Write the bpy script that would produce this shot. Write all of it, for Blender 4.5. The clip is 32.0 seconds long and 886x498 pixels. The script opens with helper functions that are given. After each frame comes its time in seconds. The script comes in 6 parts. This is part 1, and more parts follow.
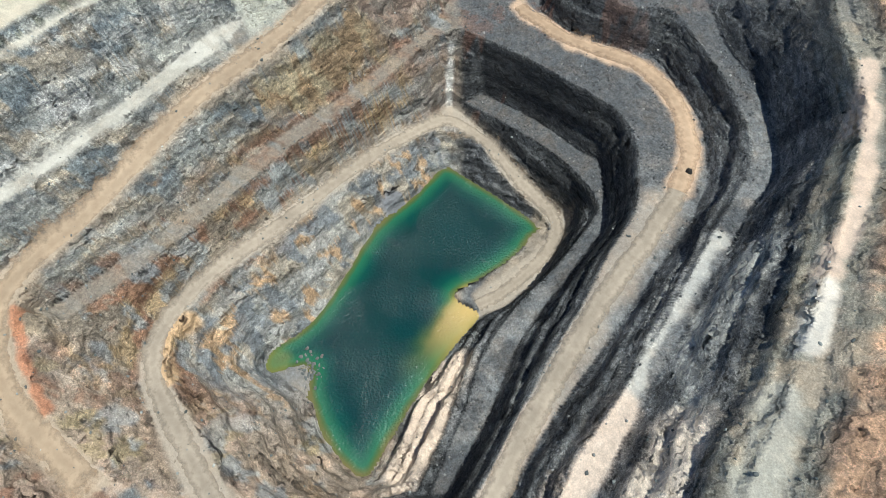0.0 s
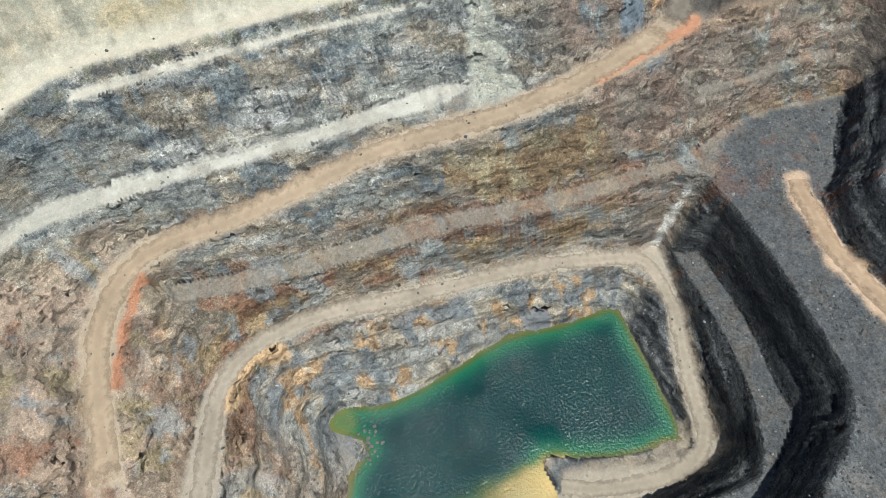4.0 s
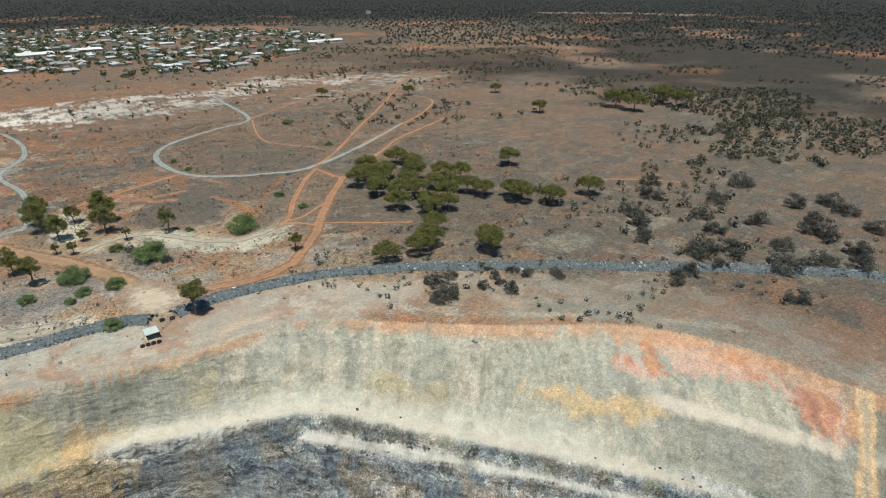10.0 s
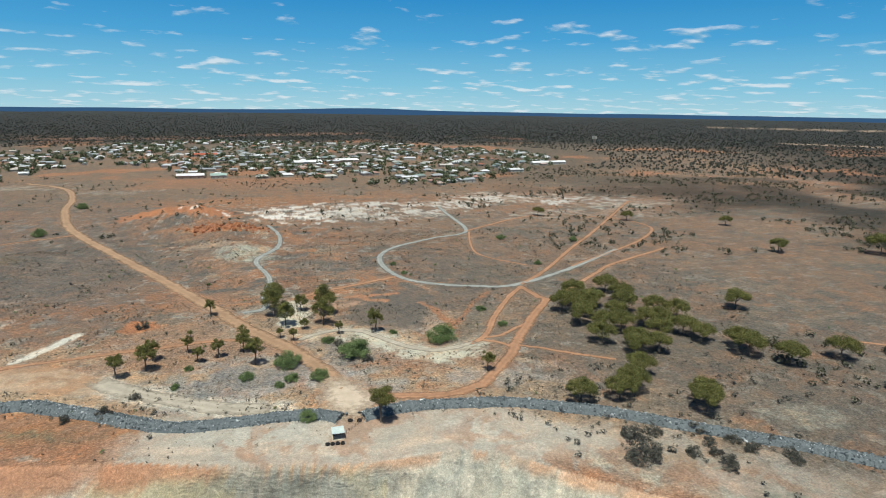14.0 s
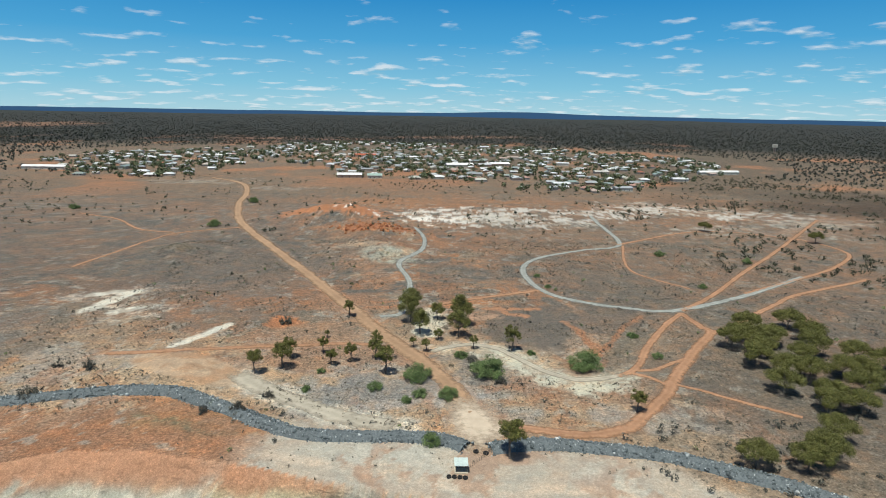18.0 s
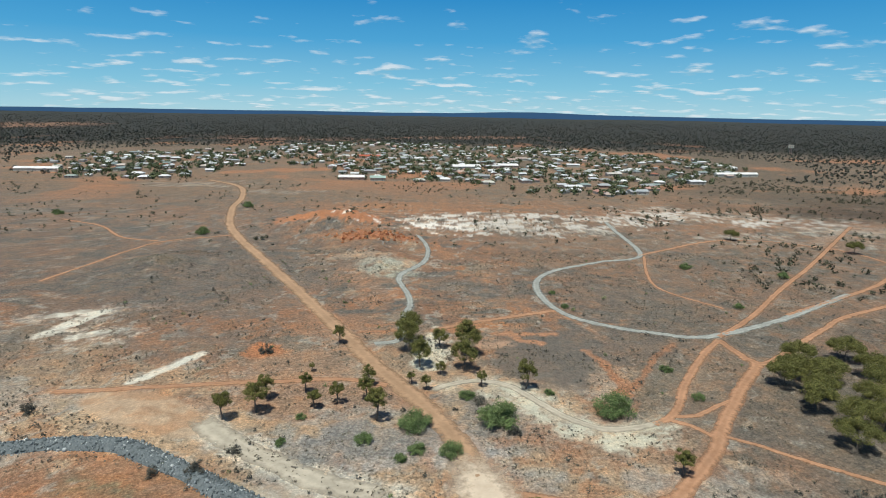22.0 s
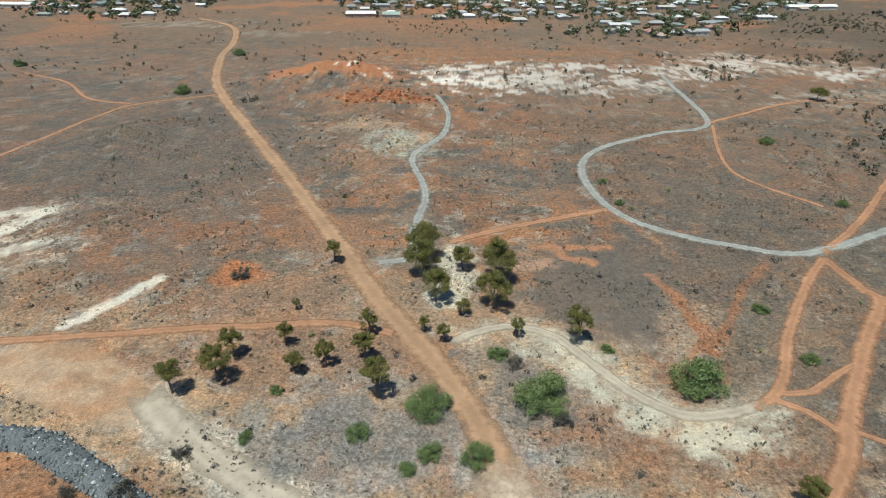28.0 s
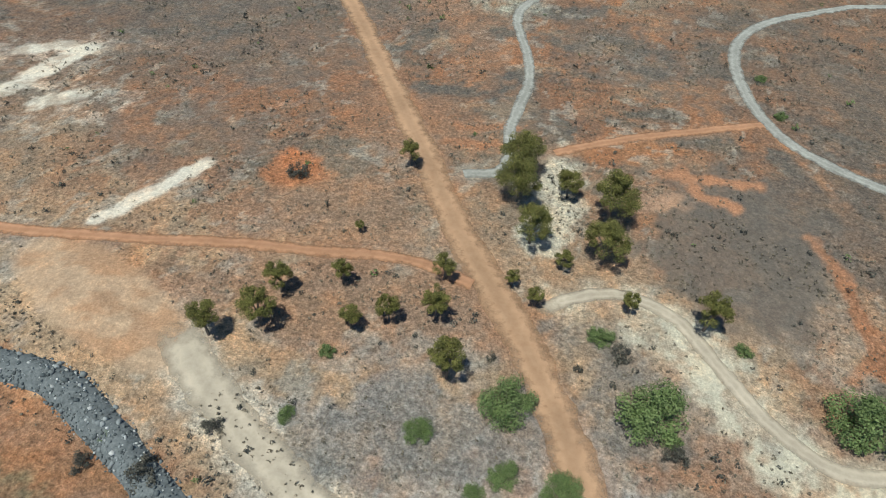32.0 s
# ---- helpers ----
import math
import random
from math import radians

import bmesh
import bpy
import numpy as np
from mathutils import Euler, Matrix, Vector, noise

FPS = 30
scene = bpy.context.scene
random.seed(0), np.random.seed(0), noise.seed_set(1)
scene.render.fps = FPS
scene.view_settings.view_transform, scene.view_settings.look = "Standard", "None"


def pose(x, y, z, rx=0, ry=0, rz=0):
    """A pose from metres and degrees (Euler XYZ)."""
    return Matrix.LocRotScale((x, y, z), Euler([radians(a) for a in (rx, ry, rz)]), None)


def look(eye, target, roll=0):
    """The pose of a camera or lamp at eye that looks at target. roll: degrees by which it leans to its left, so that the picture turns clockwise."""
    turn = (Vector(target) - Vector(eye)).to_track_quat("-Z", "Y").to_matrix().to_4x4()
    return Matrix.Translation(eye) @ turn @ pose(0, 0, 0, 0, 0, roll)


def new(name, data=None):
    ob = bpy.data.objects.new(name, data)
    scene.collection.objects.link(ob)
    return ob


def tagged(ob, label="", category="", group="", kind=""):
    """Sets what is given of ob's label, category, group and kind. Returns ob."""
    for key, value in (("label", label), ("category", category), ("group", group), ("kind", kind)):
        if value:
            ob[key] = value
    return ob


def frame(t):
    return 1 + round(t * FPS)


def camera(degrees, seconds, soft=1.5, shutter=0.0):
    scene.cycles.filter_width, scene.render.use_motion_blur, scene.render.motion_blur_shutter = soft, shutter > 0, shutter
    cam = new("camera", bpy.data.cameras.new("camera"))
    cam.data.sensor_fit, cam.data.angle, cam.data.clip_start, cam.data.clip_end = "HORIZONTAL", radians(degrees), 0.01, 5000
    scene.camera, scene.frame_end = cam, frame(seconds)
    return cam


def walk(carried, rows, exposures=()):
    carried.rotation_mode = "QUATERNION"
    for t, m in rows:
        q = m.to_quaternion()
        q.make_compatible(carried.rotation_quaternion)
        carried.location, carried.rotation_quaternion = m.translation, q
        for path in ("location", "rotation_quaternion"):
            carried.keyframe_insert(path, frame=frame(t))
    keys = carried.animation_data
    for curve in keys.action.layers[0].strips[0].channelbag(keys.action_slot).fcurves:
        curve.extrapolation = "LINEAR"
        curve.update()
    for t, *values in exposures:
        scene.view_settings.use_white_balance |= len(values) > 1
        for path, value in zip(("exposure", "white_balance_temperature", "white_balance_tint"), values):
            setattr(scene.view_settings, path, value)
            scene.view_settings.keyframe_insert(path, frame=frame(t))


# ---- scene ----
cam = camera(74.2, 32.0, soft=0.95)
PATH = [
    (0, (-97.14, -31.34, 94.54), (-72.67, -37.68, 51.40), -0.46),
    (0.5, (-91.39, -33.96, 94.96), (-66.82, -39.10, 51.72), -0.62),
    (1, (-85.48, -35.58, 95.45), (-60.86, -39.30, 52.09), -0.34),
    (1.5, (-79.12, -36.65, 95.92), (-54.53, -38.97, 52.45), 0.08),
    (2, (-73.00, -38.97, 95.99), (-48.47, -39.28, 52.42), -0.28),
    (2.5, (-66.11, -38.85, 96.28), (-42.10, -37.51, 52.44), 0.28),
    (4.5, (-35.00, -49.07, 95.29), (-12.11, -37.61, 52.34), -4.82),
    (5, (-28.26, -45.08, 95.75), (-5.29, -31.99, 53.32), -3.71),
    (5.5, (-23.06, -42.66, 95.74), (0.24, -27.42, 54.21), -2.98),
    (6, (-18.31, -38.26, 95.89), (5.50, -21.24, 55.35), -1.80),
    (6.5, (-14.43, -36.35, 95.34), (10.30, -16.47, 56.70), -1.55),
    (7, (-12.80, -33.32, 96.01), (13.02, -11.04, 59.45), -0.91),
    (7.5, (-11.57, -33.05, 95.69), (14.90, -7.91, 61.52), -1.01),
    (8, (-11.44, -33.44, 95.75), (15.53, -5.83, 63.96), -0.79),
    (8.5, (-11.31, -33.87, 95.78), (16.03, -3.85, 66.60), -0.56),
    (9, (-11.54, -34.09, 95.60), (16.03, -1.80, 69.19), -0.35),
    (9.5, (-11.36, -33.86, 95.23), (16.38, 0.44, 71.70), -0.19),
    (10, (-11.32, -34.17, 95.12), (16.42, 1.93, 74.43), -0.14),
    (10.5, (-11.54, -34.32, 95.22), (15.70, 3.68, 77.50), 0.11),
    (11, (-11.40, -33.98, 95.54), (14.70, 6.04, 80.82), 0.27),
    (11.5, (-10.16, -33.72, 95.83), (14.41, 8.04, 83.48), 0.39),
    (12, (-9.78, -32.65, 95.54), (13.60, 10.02, 84.04), 0.46),
    (12.5, (-8.74, -31.13, 95.56), (12.87, 12.46, 84.04), 0.51),
    (13, (-7.84, -29.48, 96.12), (10.92, 15.39, 84.52), 0.62),
    (13.5, (-6.91, -27.65, 96.33), (9.19, 18.23, 84.67), 0.72),
    (14, (-5.90, -25.56, 96.49), (8.08, 21.00, 84.80), 0.78),
    (14.5, (-5.28, -23.23, 96.49), (6.25, 23.99, 84.78), 0.86),
    (15, (-4.56, -20.34, 96.11), (3.92, 27.52, 84.40), 0.96),
    (15.5, (-3.70, -17.77, 96.03), (2.31, 30.47, 84.30), 1.01),
    (17.5, (-1.34, -9.83, 95.64), (1.07, 38.75, 84.06), 0.94),
    (18, (-0.94, -6.95, 95.43), (0.76, 41.67, 83.87), 1.05),
    (18.5, (-0.36, -3.51, 95.49), (0.94, 45.12, 83.91), 1.05),
    (19, (-0.00, 0.06, 95.47), (1.15, 48.69, 83.90), 1.14),
    (19.5, (0.17, 4.37, 95.41), (1.34, 53.00, 83.84), 1.10),
    (20, (0.60, 9.04, 95.16), (1.75, 57.67, 83.62), 1.08),
    (20.5, (0.64, 13.77, 94.94), (1.80, 62.42, 83.46), 1.08),
    (21, (1.07, 18.47, 94.98), (2.19, 67.12, 83.50), 1.08),
    (21.5, (1.12, 23.56, 95.02), (2.28, 72.20, 83.50), 1.07),
    (22, (1.39, 28.23, 94.51), (2.52, 76.87, 82.96), 0.99),
    (22.5, (1.83, 32.76, 94.64), (2.90, 81.31, 82.72), 1.02),
    (23, (2.09, 37.48, 94.90), (3.13, 85.82, 82.15), 0.97),
    (23.5, (2.42, 42.17, 95.04), (3.45, 90.19, 81.16), 0.90),
    (24, (2.60, 47.06, 95.44), (3.64, 94.74, 80.40), 0.79),
    (24.5, (2.06, 52.36, 95.44), (3.20, 99.75, 79.52), 0.89),
    (25, (1.40, 57.83, 95.41), (2.70, 104.86, 78.49), 1.03),
    (25.5, (1.60, 63.37, 95.67), (2.82, 109.92, 77.48), 0.97),
    (26, (1.79, 68.95, 95.70), (2.73, 115.07, 76.40), 0.88),
    (26.5, (3.08, 74.96, 96.63), (3.58, 120.22, 75.37), 0.55),
    (29, (0.02, 102.13, 96.03), (-1.33, 144.85, 70.08), 1.15),
    (30, (-1.79, 113.77, 96.31), (-4.48, 154.12, 66.89), 1.69),
    (31, (-3.86, 125.57, 96.16), (-8.13, 162.91, 63.18), 1.96),
    (32, (-7.74, 134.73, 97.38), (-12.76, 168.96, 61.28), 3.17),
]

walk(cam, [(t, look(eye, target, roll)) for t, eye, target, roll in PATH],
     [(0.0, 0.08), (4.0, 0.0), (6.0, -0.22), (7.5, -0.38), (9.0, -0.30), (11.0, -0.06), (13.0, -0.02), (32.0, -0.02)])

# ---- light ----
SUN = Vector((-0.17, -0.28, 0.945)).normalized()
world = bpy.data.worlds.new("sky")
scene.world = world
world.use_nodes = True
wn = world.node_tree.nodes
sky = wn.new("ShaderNodeTexSky")
sky.sky_type, sky.sun_disc = "NISHITA", False
sky.sun_elevation = math.asin(SUN.z)
sky.sun_rotation = math.atan2(SUN.x, SUN.y)
sky.altitude, sky.dust_density, sky.ozone_density = 800, 0.1, 3.0
world.node_tree.links.new(sky.outputs[0], wn["Background"].inputs[0])
wn["Background"].inputs[1].default_value = 0.058
sun = new("sun", bpy.data.lights.new("sun", "SUN"))
sun.data.energy, sun.data.angle, sun.data.color = 4.5, radians(0.53), (0.965, 0.965, 0.875)
sun.matrix_world = look(SUN * 300, (0, 0, 0))
scene.view_settings.exposure = 0.05


# ---- materials ----
def material(name, rough=0.9, spec=0.2):
    m = bpy.data.materials.new(name)
    m.use_nodes = True
    nt = m.node_tree
    b = nt.nodes["Principled BSDF"]
    b.inputs["Roughness"].default_value = rough
    b.inputs["Specular IOR Level"].default_value = spec
    return m, nt, b


def node(nt, kind, **values):
    n = nt.nodes.new(kind)
    for key, v in values.items():
        n.inputs[key.replace("_", " ")].default_value = v
    return n


def noise_of(nt, scale, detail=5.0, rough=0.6, stretch=None, turn=(0, 0, 0)):
    tc = nt.nodes.new("ShaderNodeTexCoord")
    mp = nt.nodes.new("ShaderNodeMapping")
    mp.inputs["Scale"].default_value = stretch or (1, 1, 1)
    mp.inputs["Rotation"].default_value = turn
    nt.links.new(tc.outputs["Object"], mp.inputs["Vector"])
    n = node(nt, "ShaderNodeTexNoise", Scale=scale, Detail=detail, Roughness=rough)
    nt.links.new(mp.outputs[0], n.inputs["Vector"])
    return n.outputs[0]


def ramp(nt, fac, *stops):
    r = nt.nodes.new("ShaderNodeValToRGB")
    e = r.color_ramp.elements
    while len(e) < len(stops):
        e.new(0.5)
    for el, (p, c) in zip(e, stops):
        el.position, el.color = p, (*c, 1) if len(c) == 3 else c
    nt.links.new(fac, r.inputs[0])
    return r.outputs[0]


def mix(nt, a, b, fac=1.0, how="MULTIPLY"):
    m = nt.nodes.new("ShaderNodeMix")
    m.data_type, m.blend_type = "RGBA", how
    for sock, v in ((m.inputs[0], fac), (m.inputs[6], a), (m.inputs[7], b)):
        if isinstance(v, (int, float)):
            sock.default_value = v
        elif isinstance(v, tuple):
            sock.default_value = (*v, 1)
        else:
            nt.links.new(v, sock)
    return m.outputs[2]


def bump(nt, b, height, strength, dist):
    n = node(nt, "ShaderNodeBump", Strength=strength, Distance=dist)
    nt.links.new(height, n.inputs["Height"])
    nt.links.new(n.outputs[0], b.inputs["Normal"])
    return n


def grey(v):
    return (v, v, v)


def ground_material():
    m, nt, b = material("earth_and_rock", 0.95, 0.15)
    soil = nt.nodes.new("ShaderNodeAttribute")
    soil.attribute_name = "soil"
    rock = nt.nodes.new("ShaderNodeAttribute")
    rock.attribute_name = "rock"
    grain = noise_of(nt, 2.6, 5, 0.75)
    fine = noise_of(nt, 0.55, 9, 0.74)
    broad = noise_of(nt, 0.10, 6, 0.65)
    strata = noise_of(nt, 0.16, 9, 0.62, (0.30, 0.30, 1.6), (0.22, 0.12, 0.0))
    tuft = noise_of(nt, 0.33, 9, 0.8)
    # open ground: red and grey patches, dry tufts
    p = mix(nt, soil.outputs["Color"], ramp(nt, fine, (0.28, grey(0.62)), (0.5, grey(1.0)), (0.74, grey(1.42))), 1.0)
    p = mix(nt, p, ramp(nt, broad, (0.3, (0.80, 0.84, 0.88)), (0.5, (1.0, 1.0, 1.0)), (0.7, (1.28, 1.1, 0.95))), 1.0)
    mottle = noise_of(nt, 0.21, 10, 0.72)
    p = mix(nt, p, ramp(nt, mottle, (0.32, (0.80, 0.84, 0.87)), (0.46, (0.98, 0.985, 0.99)), (0.54, (1.03, 1.0, 0.98)), (0.68, (1.27, 1.17, 1.08))), 1.0)
    pebble = noise_of(nt, 1.1, 6, 0.8)
    p = mix(nt, p, ramp(nt, pebble, (0.36, grey(0.74)), (0.5, grey(1.0)), (0.66, grey(1.32))), 1.0)
    p = mix(nt, p, ramp(nt, tuft, (0.54, grey(1.0)), (0.62, grey(0.74)), (0.75, grey(0.64))), 1.0)
    # rock: strata, angular blocks and cracks, whose shadow is painted as dark lines
    r = mix(nt, soil.outputs["Color"], ramp(nt, strata, (0.30, (0.62, 0.65, 0.68)), (0.45, (0.96, 0.96, 0.97)), (0.58, (1.14, 1.13, 1.1)), (0.70, (1.6, 1.55, 1.48))), 1.0)
    r = mix(nt, r, ramp(nt, fine, (0.32, grey(0.72)), (0.5, grey(1.0)), (0.68, grey(1.26))), 1.0)
    beds = noise_of(nt, 0.5, 9, 0.72, (0.42, 0.42, 1.7), (0.3, -0.22, 0.0))
    chip = noise_of(nt, 1.25, 7, 0.82)
    r = mix(nt, r, ramp(nt, chip, (0.36, grey(0.58)), (0.46, grey(0.9)), (0.54, grey(1.08)), (0.66, grey(1.62))), 1.0)
    r = mix(nt, r, ramp(nt, beds, (0.36, (0.74, 0.76, 0.78)), (0.48, grey(0.98)), (0.55, grey(1.08)), (0.66, (1.36, 1.34, 1.3))), 1.0)
    tc = nt.nodes.new("ShaderNodeTexCoord")
    bend = nt.nodes.new("ShaderNodeVectorMath")
    bend.operation = "MULTIPLY_ADD"
    sway = node(nt, "ShaderNodeTexNoise", Scale=0.22, Detail=4.0, Roughness=0.6)
    nt.links.new(tc.outputs["Object"], sway.inputs["Vector"])
    nt.links.new(sway.outputs["Color"], bend.inputs[0])
    bend.inputs[1].default_value = (6, 6, 6)
    nt.links.new(tc.outputs["Object"], bend.inputs[2])
    lay_ = nt.nodes.new("ShaderNodeMapping")
    lay_.inputs["Scale"].default_value = (0.38, 0.38, 1.7)
    lay_.inputs["Rotation"].default_value = (0.25, 0.2, 0.5)
    nt.links.new(bend.outputs[0], lay_.inputs["Vector"])
    blocks = []
    facets = nt.nodes.new("ShaderNodeNewGeometry").outputs["Normal"]
    for scale, lowest, highest, tilt in ((0.17, 0.82, 1.2, 0.65), (0.45, 0.76, 1.3, 1.15), (1.3, 0.78, 1.26, 0.95)):
        cell = node(nt, "ShaderNodeTexVoronoi", Scale=scale, Randomness=1.0)
        nt.links.new(lay_.outputs[0], cell.inputs["Vector"])
        tone = nt.nodes.new("ShaderNodeSeparateColor")
        nt.links.new(cell.outputs["Color"], tone.inputs[0])
        r = mix(nt, r, ramp(nt, tone.outputs[0], (0.0, grey(lowest)), (1.0, grey(highest))), 1.0)
        blocks.append(tone.outputs[1])
        lean = nt.nodes.new("ShaderNodeVectorMath")
        lean.operation = "SUBTRACT"
        nt.links.new(cell.outputs["Color"], lean.inputs[0])
        lean.inputs[1].default_value = (0.5, 0.5, 0.5)
        amount = nt.nodes.new("ShaderNodeMath")
        amount.operation = "MULTIPLY"
        nt.links.new(rock.outputs["Fac"], amount.inputs[0])
        amount.inputs[1].default_value = tilt
        grown_ = nt.nodes.new("ShaderNodeVectorMath")
        grown_.operation = "SCALE"
        nt.links.new(lean.outputs[0], grown_.inputs[0])
        nt.links.new(amount.outputs[0], grown_.inputs["Scale"])
        total = nt.nodes.new("ShaderNodeVectorMath")
        nt.links.new(facets, total.inputs[0])
        nt.links.new(grown_.outputs[0], total.inputs[1])
        facets = total.outputs[0]
    gap = node(nt, "ShaderNodeTexVoronoi", Scale=0.2, Randomness=1.0)
    gap.feature = "DISTANCE_TO_EDGE"
    nt.links.new(lay_.outputs[0], gap.inputs["Vector"])
    crack = ramp(nt, gap.outputs["Distance"], (0.0, grey(0.35)), (0.03, grey(0.7)), (0.06, grey(1.0)))
    crack = mix(nt, (1.0, 1.0, 1.0), crack, ramp(nt, broad, (0.49, grey(0.0)), (0.55, grey(1.0))), "MIX")
    r = mix(nt, r, crack, 1.0)
    r = mix(nt, r, ramp(nt, grain, (0.34, grey(0.66)), (0.5, grey(1.0)), (0.66, grey(1.35))), 1.0)
    c = mix(nt, p, r, rock.outputs["Fac"], "MIX")
    c = mix(nt, c, ramp(nt, grain, (0.3, grey(0.62)), (0.5, grey(1.0)), (0.7, grey(1.4))), 1.0)
    # settled fines and washed slopes are nearly smooth
    fines = nt.nodes.new("ShaderNodeAttribute")
    fines.attribute_name = "fines"
    wash = noise_of(nt, 0.35, 6, 0.6, (1, 1, 0.22))
    even = mix(nt, soil.outputs["Color"], ramp(nt, wash, (0.3, grey(0.86)), (0.5, grey(1.0)), (0.7, grey(1.13))), 1.0)
    even = mix(nt, even, ramp(nt, grain, (0.3, grey(0.84)), (0.7, grey(1.16))), 1.0)
    c = mix(nt, c, even, fines.outputs["Fac"], "MIX")
    nt.links.new(c, b.inputs["Base Color"])
    add = nt.nodes.new("ShaderNodeMath")
    add.operation = "MULTIPLY_ADD"
    nt.links.new(blocks[1], add.inputs[0])
    nt.links.new(rock.outputs["Fac"], add.inputs[1])
    course = nt.nodes.new("ShaderNodeMath")
    course.operation = "MULTIPLY_ADD"
    nt.links.new(beds, course.inputs[0])
    course.inputs[1].default_value = 1.1
    nt.links.new(fine, course.inputs[2])
    nt.links.new(course.outputs[0], add.inputs[2])
    hard = nt.nodes.new("ShaderNodeMath")
    hard.operation = "MULTIPLY_ADD"
    nt.links.new(blocks[0], hard.inputs[0])
    nt.links.new(rock.outputs["Fac"], hard.inputs[1])
    nt.links.new(add.outputs[0], hard.inputs[2])
    relief = bump(nt, b, hard.outputs[0], 1.0, 1.0)
    unit = nt.nodes.new("ShaderNodeVectorMath")
    unit.operation = "NORMALIZE"
    nt.links.new(facets, unit.inputs[0])
    nt.links.new(unit.outputs[0], relief.inputs["Normal"])
    ease = nt.nodes.new("ShaderNodeMath")
    ease.operation = "MULTIPLY_ADD"
    nt.links.new(fines.outputs["Fac"], ease.inputs[0])
    ease.inputs[1].default_value, ease.inputs[2].default_value = -0.85, 1.0
    nt.links.new(ease.outputs[0], relief.inputs["Strength"])
    return m


def plain_material(name, dark, light, rough=0.9, scale=1.2, spec=0.2, bumps=0.3, dist=0.08):
    m, nt, b = material(name, rough, spec)
    n = noise_of(nt, scale, 6, 0.65)
    big = noise_of(nt, scale * 0.13, 4, 0.6)
    c = mix(nt, ramp(nt, n, (0.3, dark), (0.72, light)), ramp(nt, big, (0.3, grey(0.82)), (0.7, grey(1.15))), 1.0)
    nt.links.new(c, b.inputs["Base Color"])
    if bumps:
        bump(nt, b, n, bumps, dist)
    return m


def road_material(name, dark, light, scale=0.5, rut=1.1):
    """A dirt surface that thins out raggedly towards its edges, with faint wheel ruts."""
    m = plain_material(name, dark, light, scale=scale)
    nt = m.node_tree
    b = nt.nodes["Principled BSDF"]
    edge = nt.nodes.new("ShaderNodeAttribute")
    edge.attribute_name = "edge"
    base = b.inputs["Base Color"].links[0].from_socket
    nt.links.new(mix(nt, base, ramp(nt, edge.outputs["Fac"], (0.1, grey(0.93)), (0.3, grey(rut)), (0.42, grey(rut)), (0.6, grey(0.97)), (1.0, (0.95, 0.8, 0.66))), 1.0), b.inputs["Base Color"])
    worn = nt.nodes.new("ShaderNodeMath")
    worn.operation = "MULTIPLY_ADD"
    nt.links.new(noise_of(nt, 0.45, 7, 0.7), worn.inputs[0])
    worn.inputs[1].default_value = 1.5
    nt.links.new(edge.outputs["Fac"], worn.inputs[2])
    nt.links.new(ramp(nt, worn.outputs[0], (0.0, grey(1.0)), (1.0, grey(1.0))), b.inputs["Alpha"])
    r = b.inputs["Alpha"].links[0].from_node.color_ramp.elements
    half = nt.nodes.new("ShaderNodeMath")
    half.operation = "MULTIPLY"
    half.inputs[1].default_value = 0.4
    nt.links.new(worn.outputs[0], half.inputs[0])
    nt.links.new(half.outputs[0], b.inputs["Alpha"].links[0].from_node.inputs[0])
    r[0].position, r[1].position = 0.42, 0.70
    r[1].color = (0, 0, 0, 1)
    return m


def varied(name, stops, rough=0.85, spec=0.2, per_island=False, gain=(0.7, 1.3), scale=0.6):
    """Each object, or each loose piece, takes its own tone of the ramp."""
    m, nt, b = material(name, rough, spec)
    if per_island:
        src = nt.nodes.new("ShaderNodeNewGeometry").outputs["Random Per Island"]
    else:
        src = nt.nodes.new("ShaderNodeObjectInfo").outputs["Random"]
    c = ramp(nt, src, *stops)
    c = mix(nt, c, ramp(nt, noise_of(nt, scale, 4), (0.3, grey(gain[0])), (0.7, grey(gain[1]))), 1.0)
    nt.links.new(c, b.inputs["Base Color"])
    return m


M_GROUND = ground_material()
M_ROAD = road_material("graded_dirt", (0.34, 0.21, 0.125), (0.42, 0.275, 0.17), scale=0.5)
M_TRACK = road_material("red_dirt", (0.34, 0.18, 0.1), (0.44, 0.25, 0.15), scale=0.5)
M_GRAVEL = road_material("grey_gravel", (0.25, 0.26, 0.235), (0.37, 0.375, 0.34), scale=1.4)
M_CLAY = plain_material("dry_clay", (0.46, 0.40, 0.30), (0.60, 0.53, 0.41), scale=0.5)
M_PALE = road_material("pale_clay", (0.38, 0.335, 0.26), (0.48, 0.43, 0.34), scale=0.9)
M_SAND = road_material("pad_sand", (0.52, 0.41, 0.30), (0.62, 0.52, 0.40), scale=0.4, rut=1.0)
M_BARK = plain_material("grey_bark", (0.10, 0.08, 0.065), (0.22, 0.19, 0.16), scale=3)
M_ROCK = varied("blue_grey_rock", ((0.0, (0.07, 0.086, 0.09)), (0.55, (0.135, 0.157, 0.162)), (0.88, (0.26, 0.29, 0.295)), (1.0, (0.55, 0.57, 0.56))), 0.85, 0.3, True)
M_ROCK_ONE = varied("blue_grey_stone", ((0.0, (0.07, 0.086, 0.09)), (0.55, (0.135, 0.157, 0.162)), (0.88, (0.26, 0.29, 0.295)), (1.0, (0.55, 0.57, 0.56))), 0.85, 0.3)


def leaf_material(name, a, b2, c3):
    return varied(name, ((0.0, a), (0.5, b2), (1.0, c3)), 0.7, 0.25, True, (0.7, 1.3), 0.5)


